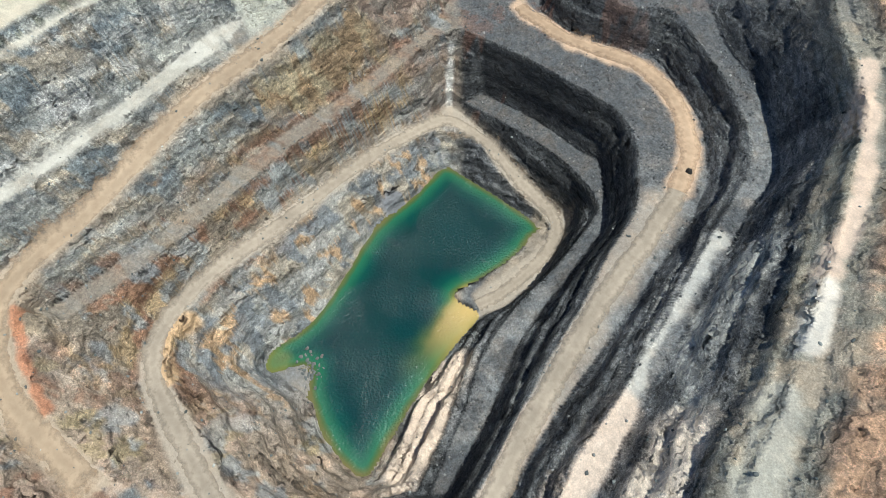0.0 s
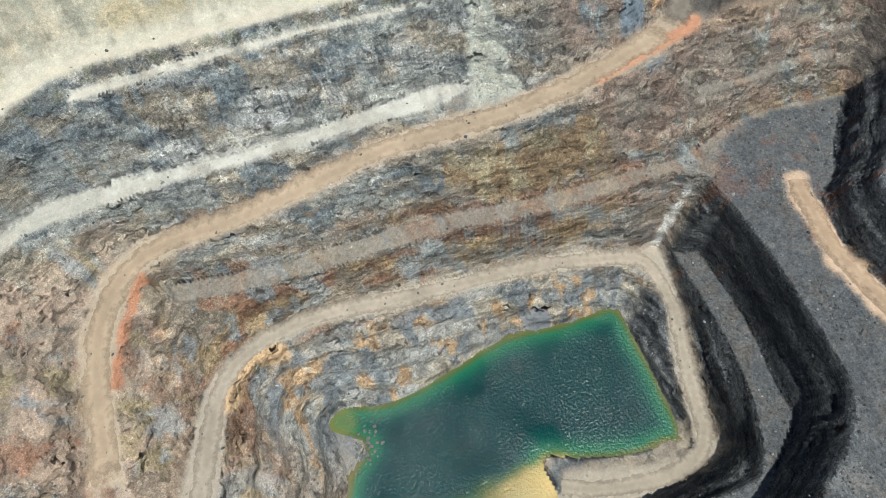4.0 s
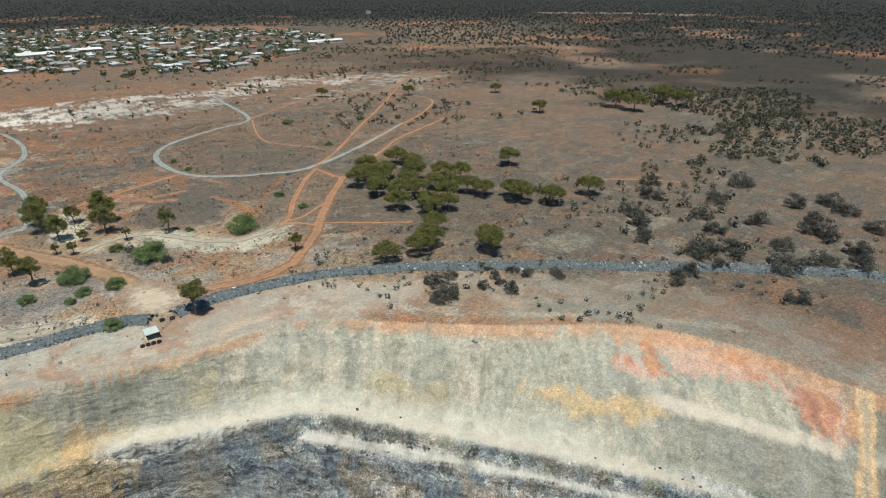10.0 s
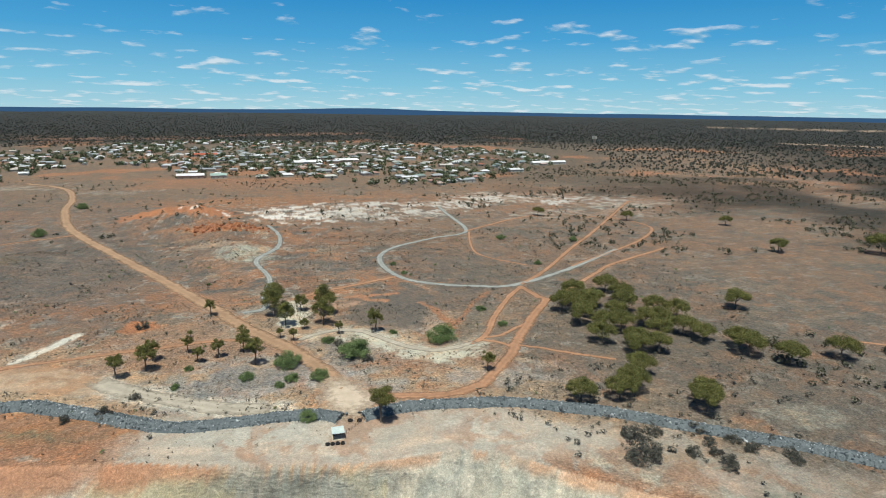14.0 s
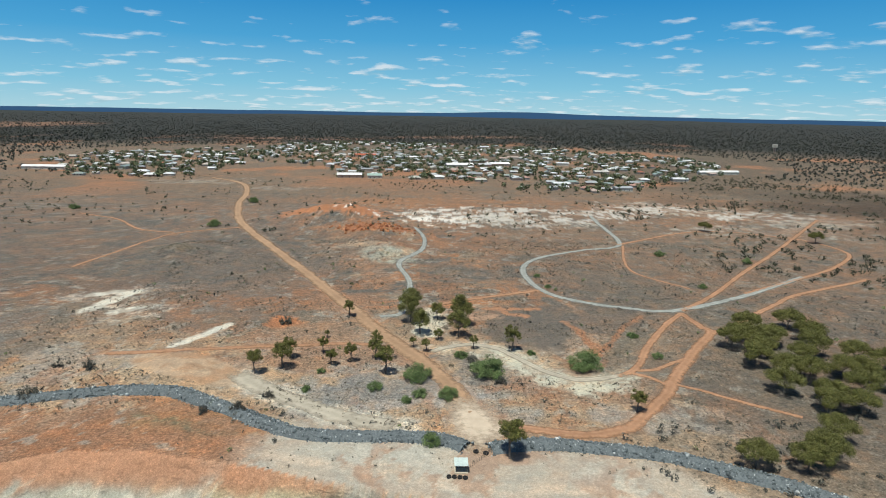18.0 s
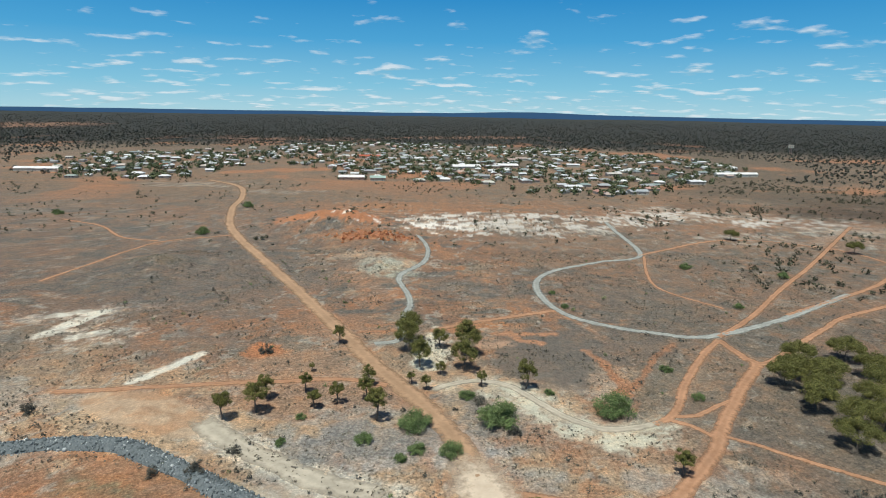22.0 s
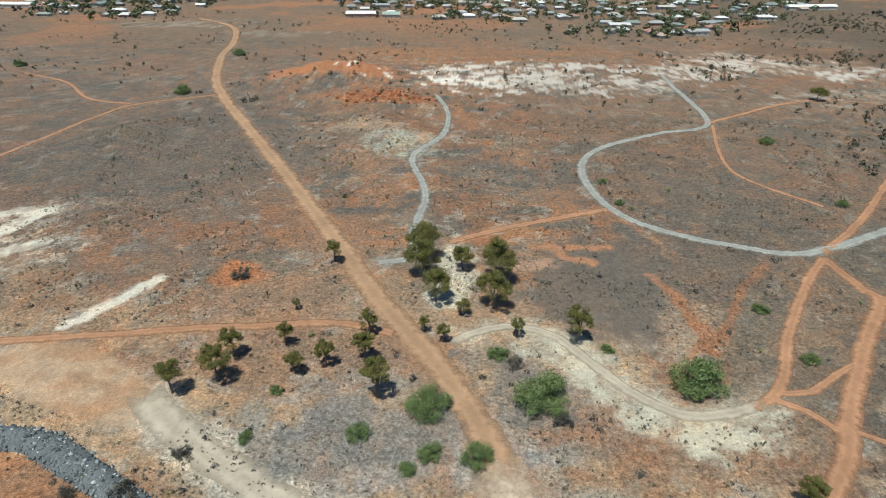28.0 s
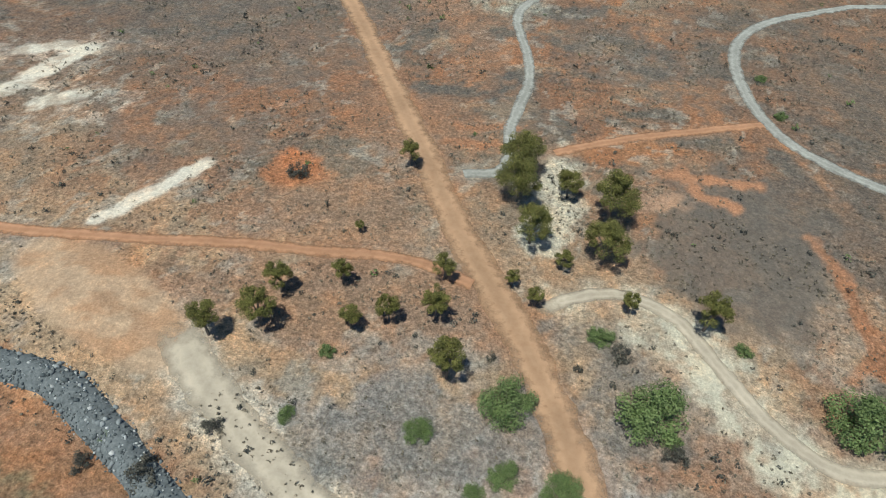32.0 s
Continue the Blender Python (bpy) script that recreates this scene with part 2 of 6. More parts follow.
M_GUM = leaf_material("gum_leaves", (0.06, 0.065, 0.016), (0.118, 0.118, 0.03), (0.21, 0.2, 0.06))
M_MALLEE = leaf_material("mallee_leaves", (0.062, 0.067, 0.018), (0.12, 0.121, 0.031), (0.21, 0.2, 0.062))
M_GREEN = leaf_material("green_leaves", (0.08, 0.125, 0.04), (0.13, 0.19, 0.065), (0.21, 0.27, 0.11))
M_GREY = leaf_material("grey_leaves", (0.045, 0.044, 0.036), (0.082, 0.08, 0.065), (0.14, 0.136, 0.108))

M_HAUL = road_material("tan_haul_gravel", (0.38, 0.29, 0.21), (0.455, 0.36, 0.265), scale=0.5, rut=1.04)
M_HAUL_GREY = road_material("grey_tan_gravel", (0.33, 0.285, 0.235), (0.44, 0.385, 0.32), scale=0.5, rut=1.04)
M_HAUL_DARK = road_material("grey_brown_gravel", (0.17, 0.15, 0.13), (0.235, 0.205, 0.175), scale=0.5, rut=1.04)
M_ORANGE = road_material("orange_sand", (0.44, 0.315, 0.22), (0.58, 0.435, 0.315), scale=0.4, rut=1.04)
M_RUBBLE = plain_material("crushed_rock", (0.085, 0.10, 0.105), (0.19, 0.215, 0.22), scale=1.6, bumps=0.6)
M_TALUS = varied("talus_rock", ((0.0, (0.33, 0.335, 0.29)), (1.0, (0.47, 0.47, 0.41))), 0.9, 0.2, True)
M_SLATE = varied("slate_rock", ((0.0, (0.05, 0.055, 0.06)), (0.6, (0.13, 0.14, 0.147)), (0.9, (0.24, 0.25, 0.255)), (1.0, (0.4, 0.4, 0.39))), 0.9, 0.2, True)
M_REDROCK = varied("rusty_rock", ((0.0, (0.20, 0.07, 0.035)), (1.0, (0.42, 0.19, 0.09))), 0.9, 0.2, True)
M_BLACK = plain_material("black_rubber", (0.02, 0.02, 0.02), (0.045, 0.042, 0.04), scale=4, rough=0.8)
M_WHITE = plain_material("white_paint", (0.68, 0.67, 0.64), (0.80, 0.79, 0.77), scale=0.7, rough=0.6, bumps=0)
M_SCRUB = leaf_material("dry_scrub", (0.09, 0.08, 0.06), (0.17, 0.145, 0.105), (0.26, 0.22, 0.16))
M_BUSHLAND = leaf_material("dark_bush", (0.045, 0.05, 0.03), (0.078, 0.08, 0.05), (0.12, 0.115, 0.075))
M_FAR_WOOD = leaf_material("far_wood", (0.045, 0.05, 0.04), (0.062, 0.068, 0.054), (0.085, 0.088, 0.07))
M_TOWN_TREE = leaf_material("garden_leaves", (0.05, 0.065, 0.03), (0.085, 0.105, 0.05), (0.13, 0.15, 0.075))
M_WALL = varied("painted_wall", ((0.0, (0.45, 0.42, 0.36)), (0.5, (0.6, 0.57, 0.5)), (1.0, (0.35, 0.24, 0.18))), 0.8)
ROOFS = ((0.0, (0.74, 0.74, 0.73)), (0.28, (0.60, 0.62, 0.62)), (0.46, (0.40, 0.42, 0.43)), (0.68, (0.28, 0.30, 0.30)), (0.80, (0.22, 0.28, 0.26)), (0.90, (0.55, 0.53, 0.47)), (1.0, (0.36, 0.13, 0.08)))
M_ROOF = varied("metal_roof", ROOFS, 0.55, 0.4, gain=(0.85, 1.1))
M_ROOF_FAR = varied("far_metal_roof", ROOFS, 0.55, 0.4, True, (0.85, 1.1))
M_RED_ROOF = plain_material("red_metal_roof", (0.42, 0.10, 0.05), (0.52, 0.15, 0.08), scale=0.7, rough=0.6, bumps=0)
M_GREEN_ROOF = plain_material("green_metal_roof", (0.30, 0.40, 0.36), (0.38, 0.48, 0.43), scale=0.7, rough=0.6, bumps=0)
M_PALE_ROOF = plain_material("pale_metal_roof", (0.52, 0.60, 0.57), (0.62, 0.70, 0.66), scale=2, rough=0.5, bumps=0)
M_WINDOW = plain_material("dark_window_glass", (0.03, 0.035, 0.04), (0.05, 0.055, 0.06), scale=1, rough=0.15, spec=0.5, bumps=0)


# ---- helpers for shapes ----
def lattice(ix, iy, iz):
    h = (ix * 374761393 + iy * 668265263 + iz * 2147483647) & 0xFFFFFFFF
    h = ((h ^ (h >> 13)) * 1274126177) & 0xFFFFFFFF
    return ((h ^ (h >> 16)) & 0xFFFF) / 65535.0


def vnoise(x, y, z=None):
    z = np.zeros_like(x) if z is None else z
    fx, fy, fz = np.floor(x), np.floor(y), np.floor(z)
    ix, iy, iz = fx.astype(np.int64), fy.astype(np.int64), fz.astype(np.int64)
    u, v, w = x - fx, y - fy, z - fz
    u, v, w = u * u * (3 - 2 * u), v * v * (3 - 2 * v), w * w * (3 - 2 * w)
    out = 0
    for dx in (0, 1):
        for dy in (0, 1):
            for dz in (0, 1):
                k = (u if dx else 1 - u) * (v if dy else 1 - v) * (w if dz else 1 - w)
                out = out + k * lattice(ix + dx, iy + dy, iz + dz)
    return out


def fbm(x, y, z=None, octaves=4, gain=0.55):
    total, amp, norm = 0, 1.0, 0
    for o in range(octaves):
        k = 2.03**o
        total = total + amp * vnoise(x * k + 17.3 * o, y * k - 9.1 * o, None if z is None else z * k)
        norm += amp
        amp *= gain
    return total / norm


def smooth(a, b, v):
    k = np.clip((v - a) / (b - a), 0, 1)
    return k * k * (3 - 2 * k)


def spline(points, step=2.0, closed=False):
    """Points every step metres along a smooth curve through the given ones."""
    p = np.array(points, float)
    n = len(p)
    out = []
    for i in range(n if closed else n - 1):
        if closed:
            a, b, c, d = p[i - 1], p[i], p[(i + 1) % n], p[(i + 2) % n]
        else:
            b, c = p[i], p[i + 1]
            a = p[i - 1] if i else 2 * b - c
            d = p[i + 2] if i + 2 < n else 2 * c - b
        k = max(1, int(np.linalg.norm((c - b)[:2]) / step))
        s = (np.arange(k) / k)[:, None]
        out.append(0.5 * (2 * b + (c - a) * s + (2 * a - 5 * b + 4 * c - d) * s**2 + (3 * b - a - 3 * c + d) * s**3))
    if not closed:
        out.append(p[-1:])
    return np.concatenate(out)


def inside(poly, x, y):
    hit = np.zeros(x.shape, bool)
    px, py = poly[:, 0], poly[:, 1]
    j = len(px) - 1
    for i in range(len(px)):
        cross = (py[i] > y) != (py[j] > y)
        if py[j] != py[i]:
            hit ^= cross & (x < (px[j] - px[i]) * (y - py[i]) / (py[j] - py[i]) + px[i])
        j = i
    return hit


def far_from(line, x, y):
    """Distance in plan to a line of points."""
    p = np.array(line, float)[:, :2]
    best = np.full(x.shape, 1e18)
    for a, b in zip(p[:-1], p[1:]):
        d = b - a
        s = np.clip(((x - a[0]) * d[0] + (y - a[1]) * d[1]) / (d @ d + 1e-9), 0, 1)
        best = np.minimum(best, (x - a[0] - s * d[0]) ** 2 + (y - a[1] - s * d[1]) ** 2)
    return np.sqrt(best)


def mesh_of(name, verts, faces, mat, shade=False):
    me = bpy.data.meshes.new(name)
    v = np.asarray(verts, np.float32).reshape(-1, 3)
    sizes = np.array([len(q) for q in faces], np.int32) if isinstance(faces, list) else np.full(len(faces), faces.shape[1], np.int32)
    loops = np.concatenate([np.asarray(q, np.int32) for q in faces]) if isinstance(faces, list) else faces.astype(np.int32).ravel()
    me.vertices.add(len(v))
    me.vertices.foreach_set("co", v.ravel())
    me.loops.add(len(loops))
    me.loops.foreach_set("vertex_index", loops)
    me.polygons.add(len(sizes))
    me.polygons.foreach_set("loop_start", np.r_[0, np.cumsum(sizes)[:-1]].astype(np.int32))
    me.update(calc_edges=True)
    me.materials.append(mat)
    if shade:
        me.shade_smooth()
    return me


def part(name, me, parent, label=""):
    ob = new(name, me)
    ob.parent = parent
    if label:
        ob["label"] = label
    return ob


def box(bm, x0, y0, z0, x1, y1, z1):
    v = [bm.verts.new(c) for c in ((x0, y0, z0), (x1, y0, z0), (x1, y1, z0), (x0, y1, z0), (x0, y0, z1), (x1, y0, z1), (x1, y1, z1), (x0, y1, z1))]
    for f in ((0, 3, 2, 1), (4, 5, 6, 7), (0, 1, 5, 4), (1, 2, 6, 5), (2, 3, 7, 6), (3, 0, 4, 7)):
        bm.faces.new([v[i] for i in f])


def bm_mesh(name, bm, mat):
    me = bpy.data.meshes.new(name)
    bm.to_mesh(me)
    bm.free()
    me.materials.append(mat)
    return me


# ---- the pit: bench edges as lines of x, y, z ----
LAKE_Z = -115.0
LAKE = [(62, -74), (53, -83), (24, -103), (18, -99), (10, -88), (4, -73), (0, -61), (-9, -68), (-14, -65), (-21, -55), (-35, -38), (-47, -25), (-57, -15), (-52, -8), (-40, -3), (-25, 0), (-14, -1), (-13, 13), (-5, 12), (5, -7), (31, -30), (40, -39), (50, -56), (57, -65)]
RIM = [(155, -18), (147, 2), (145, 16), (139, 33), (126, 53), (104, 70), (85, 86), (67, 102), (50, 116), (34, 119), (17, 119), (0, 123), (-20, 128), (-34, 132),
       (-50, 137), (-69, 141), (-86, 144), (-113, 139), (-160, 105), (-185, 40), (-182, -35), (-150, -88), (-108, -125), (-62, -172), (0, -208), (50, -230),
       (108, -236), (165, -214), (215, -182), (262, -142), (276, -106), (242, -74), (205, -56), (178, -41)]
BENCHES = dict(
    main_road_outer=[(-53, 56, -71), (-38, 68, -69), (-20, 81, -66), (-10, 83, -64), (3, 84, -62), (16, 77, -60), (28, 58, -58), (47, 37, -54), (67, 16, -50), (77, 1, -48), (100, -29, -46), (139, -60, -44), (168, -62, -41), (190, -68, -38.5), (205, -74, -37), (232, -86, -32), (256, -100, -25)],
    main_road_inner=[(-50, 48, -71), (-38, 57, -69), (-26, 65, -67), (-13, 70, -64), (1, 73, -62), (13, 66, -60), (28, 48, -58), (46, 27, -54), (61, 10, -51), (73, -10, -49), (96, -39, -46), (133, -71, -44), (146, -74, -43), (168, -75, -40), (188, -82, -38), (205, -91, -36.5), (226, -101, -32), (248, -114, -25)],
    east_crest=[(142, -78, -44), (148, -88, -42.5), (156, -98, -42), (164, -105, -42), (172, -116, -42), (182, -130, -42)],
    east_ledge_outer=[(127, -79, -59), (138, -96, -59), (149, -107.5, -59), (160, -124, -59)],
    east_ledge_inner=[(124, -81, -60), (135, -98, -60), (146, -109.5, -60), (157, -126, -60)],
    ledge_outer=[(6, 71, -70), (22, 43, -71), (38, 22, -72), (58, -6, -72), (77, -39, -72), (105, -79, -72), (115, -88, -72), (128, -97, -72), (138, -109, -72), (146, -122, -72), (153, -134, -72)],
    ledge_inner=[(2, 63, -71), (18, 36, -72), (33, 16, -72.5), (53, -12, -72.5), (72, -44, -72.5), (99, -80, -72.5)],
    low_road_outer=[(-92, 12, -71), (-72, 26, -75)] + [(-20, 45, -81), (-40, 38, -79), (-57, 31, -77)][::-1] + [(-12, 45, -82), (-3, 42, -83), (13, 31, -85), (32, 7, -88), (54, -25, -93), (72, -52, -97), (81, -74, -101)] + [(86, -84, -102.5), (67, -95, -105), (42, -106, -108), (27, -113, -110), (18, -115, -111.2), (0, -98, -113), (-10, -80, -113.7), (-12, -68, -114.5)],
    low_road_inner=[(-85, -8, -71), (-75, 6, -73)] + [(-31, 32, -81), (-46, 25, -79), (-61, 18, -77)][::-1] + [(-24, 35, -82), (-13, 39, -83), (-4, 37, -84), (14, 22, -87), (26, 2, -90), (47, -26, -94), (64, -53, -98), (75, -75, -102)] + [(75, -78, -102), (68, -89, -105), (44, -97, -109), (28, -105, -111), (19, -108, -112), (12, -103, -112.7), (4, -85, -113.5), (-2, -69, -114.5)],
    middle_inner=[(103, -87, -72), (86, -103, -72), (68, -116, -71), (40, -133, -70), (24, -135, -69), (4, -127, -68), (-8, -120, -68), (-20, -106, -68), (-35, -91, -68), (-46, -78, -69), (-62, -61, -70), (-78, -44, -70)] + [(-88, -25, -70.5)],
    middle_outer=[(150, -134.5, -71), (130, -132, -71), (111, -131, -71), (103, -128, -71), (94, -129, -70), (78, -136, -69), (64, -151, -67), (55, -159, -67), (42, -160, -67), (21, -160, -67), (-1, -151, -67), (-11, -143, -67), (-23, -129, -67), (-38, -108, -68), (-53, -88, -68), (-65, -71, -69), (-81, -53, -70)] + [(-105, -32, -70), (-118, -5, -70), (-112, 28, -70), (-85, 50, -71), (-60, 56, -71)],
    low_bench_inner=[(89, -84, -99), (66, -100, -96), (45, -112, -93), (26, -119, -91), (12, -121, -90), (5, -116, -90), (-9, -97, -91), (-23, -74, -92), (-36, -60, -93), (-52, -49, -93), (-72, -33, -92)],
    low_bench_outer=[(85, -98, -97), (63, -114, -94.5), (40, -125, -92), (31, -129, -90), (18, -126, -89), (1, -119, -89), (-15, -99, -90), (-33, -76, -91), (-49, -62, -92), (-58, -54, -92), (-74, -38, -91)],
    south_bench_inner=[(150, -141, -54), (124, -139, -52), (106, -137, -52), (96, -134.5, -52), (88, -139, -52), (79, -144, -52), (70, -150, -52), (68.5, -157, -52), (70, -163, -52), (60, -166, -53), (46, -166, -53), (25, -166, -53), (7, -163, -53), (-8, -156, -53), (-19, -144, -53), (-32, -128, -53), (-50, -107, -53), (-67, -86, -53), (-77, -71, -53), (-86, -62, -53)] + [(-115, -40, -52), (-132, -5, -52), (-126, 35, -50), (-95, 72, -49), (-60, 98, -48)] + [(-32, 110, -48), (-16, 107, -48), (-2, 104, -47), (10, 94, -47), (26, 74, -46), (46, 47, -45), (80, 2, -45)],
    south_bench_outer=[(152, -145, -53), (122, -144, -51), (107, -147, -51), (98, -154, -51), (89, -160, -51), (86, -167, -51), (84, -176, -51), (72, -180, -51), (42, -175, -52), (22, -175, -52), (-1, -168, -52), (-15, -160, -52), (-26, -145, -52), (-37, -132, -52), (-55, -110, -52), (-71, -90, -52), (-88, -71, -52)] + [(-121, -44, -51), (-139, -6, -51), (-132, 40, -49), (-98, 78, -48), (-62, 104, -47.5)] + [(-30, 115, -48), (-16, 111, -47), (8, 105, -46), (17, 97, -46), (30, 78, -45), (49, 50, -45), (86, 6, -44), (94, -9, -44)],
    high_bench_inner=[(226, -118, -26), (189, -155, -22), (150, -179, -22), (121, -196, -22), (94, -211, -22), (58, -201, -22)] + [(18, -184, -22), (-4, -176, -22), (-20, -168, -22), (-35, -153, -22), (-52, -138, -22), (-72, -117, -22), (-82, -107, -22), (-97, -89, -22)] + [(-130, -62, -22), (-156, -10, -22), (-150, 50, -21), (-110, 103, -20), (-60, 116, -19)] + [(-13, 117, -18.5), (6, 110, -18.5), (27, 103, -18.5), (44, 94, -18.5), (62, 70, -18.5), (86, 38, -18.5), (104, 12, -18.5)],
    high_bench_outer=[(229, -123, -24), (192, -160, -21), (153, -184, -21), (124, -201, -21.5), (96, -216, -21.5), (58, -206, -21.5)] + [(11, -186, -21), (-11, -180, -21), (-38, -159, -21), (-53, -142, -21), (-76, -120, -21), (-86, -111, -21), (-99, -96, -21)] + [(-134, -65, -21.5), (-161, -10, -21.5), (-154, 54, -20.5), (-112, 108, -19.5), (-60, 120, -18.5)] + [(-11, 122, -18), (5, 116, -18), (26, 107, -18), (44, 99, -18), (64, 73, -18), (89, 40, -18), (107, 15, -19), (118, -8, -20), (134, -33, -20), (146, -44, -20)],
    second_strip_outer=[(38, 94, -22), (59, 68, -22), (83, 36, -22), (102, 8, -22)],
    second_strip_inner=[(34, 93, -22.5), (57, 66, -22.5), (82, 34, -22.5), (101, 8, -22.5)],
    upper_ledge=[(84, 68, -10), (105, 42, -10), (121, 14, -10), (132, -7, -10), (143, -26, -10), (149, -32, -10)],
)

lake_line = spline(LAKE, 2.0, True)
rim_line = spline(RIM, 2.0, True)
pts = [np.c_[rim_line, np.zeros(len(rim_line))], np.c_[lake_line, np.full(len(lake_line), LAKE_Z)]]
middle = lake_line.mean(0)
pts.append(np.c_[middle + (lake_line - middle)[::3] * 0.8, np.full(len(lake_line[::3]), LAKE_Z - 6)])
for line in BENCHES.values():
    pts.append(spline(line, 2.0))
pts = np.concatenate(pts)
keep, taken = [], set()
for i, p in enumerate(pts):
    cell = (round(p[0] / 1.3), round(p[1] / 1.3))
    if cell not in taken:
        taken.add(cell)
        keep.append(i)
pts = pts[keep]


def grown(start, step, growth, end):
    out, s = [], step
    while start < end:
        s *= growth
        start += s
        out.append(start)
    return np.array(out)


GX = np.r_[-(grown(165, 0.75, 1.045, 4750))[::-1], np.arange(-165, 205, 0.75), grown(204.75, 0.75, 1.03, 900)]
GX = np.r_[GX, grown(GX[-1], GX[-1] - GX[-2], 1.06, 4750)]
GY = np.r_[-(grown(225, 0.75, 1.08, 4750))[::-1], np.arange(-225, 150, 0.75), np.arange(150, 300, 1.0), grown(299, 1.0, 1.02, 900)]
GY = np.r_[GY, grown(GY[-1], GY[-1] - GY[-2], 1.06, 4750)]
X, Y = np.meshgrid(GX, GY, indexing="ij")
n1, n2, n3 = fbm(X / 55 + 0.31 * Y / 55, Y / 55 - 0.31 * X / 55, octaves=6), fbm(X / 14 + 40 + 0.05 * Y, Y / 14 - 0.05 * X, octaves=6, gain=0.62), fbm(X / 4 + 9 + 0.2 * Y, Y / 4 - 0.2 * X, octaves=3)


def near_points(p, reach):
    """Distance in plan from the grid to the nearest of the points, up to reach."""
    out = np.full(X.shape, 99.0)
    for q in p:
        i0, i1 = np.searchsorted(GX, (q[0] - reach, q[0] + reach))
        j0, j1 = np.searchsorted(GY, (q[1] - reach, q[1] + reach))
        sub = out[i0:i1, j0:j1]
        np.minimum(sub, np.hypot(X[i0:i1, j0:j1] - q[0], Y[i0:i1, j0:j1] - q[1]), out=sub)
    return out


def line_dist(line, reach=45.0):
    p = np.array(line, float)
    out = np.full(X.shape, 999.0)
    i0, i1 = np.searchsorted(GX, (p[:, 0].min() - reach, p[:, 0].max() + reach))
    j0, j1 = np.searchsorted(GY, (p[:, 1].min() - reach, p[:, 1].max() + reach))
    out[i0:i1, j0:j1] = far_from(line, X[i0:i1, j0:j1], Y[i0:i1, j0:j1])
    return out


def plain_height(x, y):
    r = np.hypot(x, y)
    z = 0.9 * (fbm(x / 60, y / 60, octaves=3) - 0.5) * smooth(0, 40, r) + 0.25 * (fbm(x / 5, y / 5, octaves=2) - 0.5)
    for cx, cy, w, h in ((-30, 385, 24, 6.0), (-78, 505, 40, 13.0), (-38, 448, 26, 6.0), (-162, 376, 24, 5.0), (60, 560, 60, 3.0), (-90, 197, 15, 2.4), (150, 108, 12, 0.8)):
        z = z + h * np.exp(-((x - cx) ** 2 + (y - cy) ** 2) / w**2) * (0.6 + 0.8 * fbm(x / 9, y / 9, octaves=3))
    ridge = smooth(2300, 4650, r) * (42 + 14 * (fbm(x / 900 + 3, y / 900, octaves=3) - 0.5))
    return z + ridge


Z = plain_height(X, Y)
hole = inside(rim_line, X, Y)
PZ = np.full(X.shape, np.nan)
from mathutils.geometry import delaunay_2d_cdt

verts2, _, tris, _, _, _ = delaunay_2d_cdt([Vector(p[:2]) for p in pts], [], [], 0, 1e-4)
tri_xy = np.array([v[:] for v in verts2])
tri_z = np.empty(len(tri_xy))
for k, (vx, vy) in enumerate(tri_xy):
    tri_z[k] = pts[np.argmin((pts[:, 0] - vx) ** 2 + (pts[:, 1] - vy) ** 2), 2]
for t in tris:
    (ax, ay), (bx, by), (cx, cy) = tri_xy[list(t)]
    i0, i1 = np.searchsorted(GX, (min(ax, bx, cx), max(ax, bx, cx) + 1e-6))
    j0, j1 = np.searchsorted(GY, (min(ay, by, cy), max(ay, by, cy) + 1e-6))
    if i1 <= i0 or j1 <= j0:
        continue
    gx, gy = X[i0:i1, j0:j1], Y[i0:i1, j0:j1]
    det = (by - cy) * (ax - cx) + (cx - bx) * (ay - cy)
    if abs(det) < 1e-9:
        continue
    u = ((by - cy) * (gx - cx) + (cx - bx) * (gy - cy)) / det
    v = ((cy - ay) * (gx - cx) + (ax - cx) * (gy - cy)) / det
    w = 1 - u - v
    ok = (u > -1e-6) & (v > -1e-6) & (w > -1e-6)
    PZ[i0:i1, j0:j1][ok] = (u * tri_z[t[0]] + v * tri_z[t[1]] + w * tri_z[t[2]])[ok]
hole &= ~np.isnan(PZ)
Z = np.where(hole, PZ, Z)
gx_, gy_ = np.gradient(Z, GX, GY)
slope = np.hypot(gx_, gy_)
steep = np.where(hole, smooth(0.22, 0.6, slope), 0)
in_lake = inside(lake_line, X, Y)
# rough, stepped faces
north = smooth(-5, 5, Y - np.interp(X, [-120, -60, 0, 62, 102, 114, 128, 138, 146, 153, 280], [-5, -18, -62, -79, -87, -90, -99, -111, -124, -138, -200]) + 9 * (n2 - 0.5))
west = smooth(-5, -45, X + 0.3 * Y)


def terrace(z, tall, lean):
    u = z / tall + 1.1 * fbm(X / 38, Y / 38, octaves=3) + 0.5 * fbm(X / 9 + 4, Y / 9, octaves=2) + lean
    k = np.floor(u)
    return (k + smooth(0.38, 0.56, u - k) - u) * tall


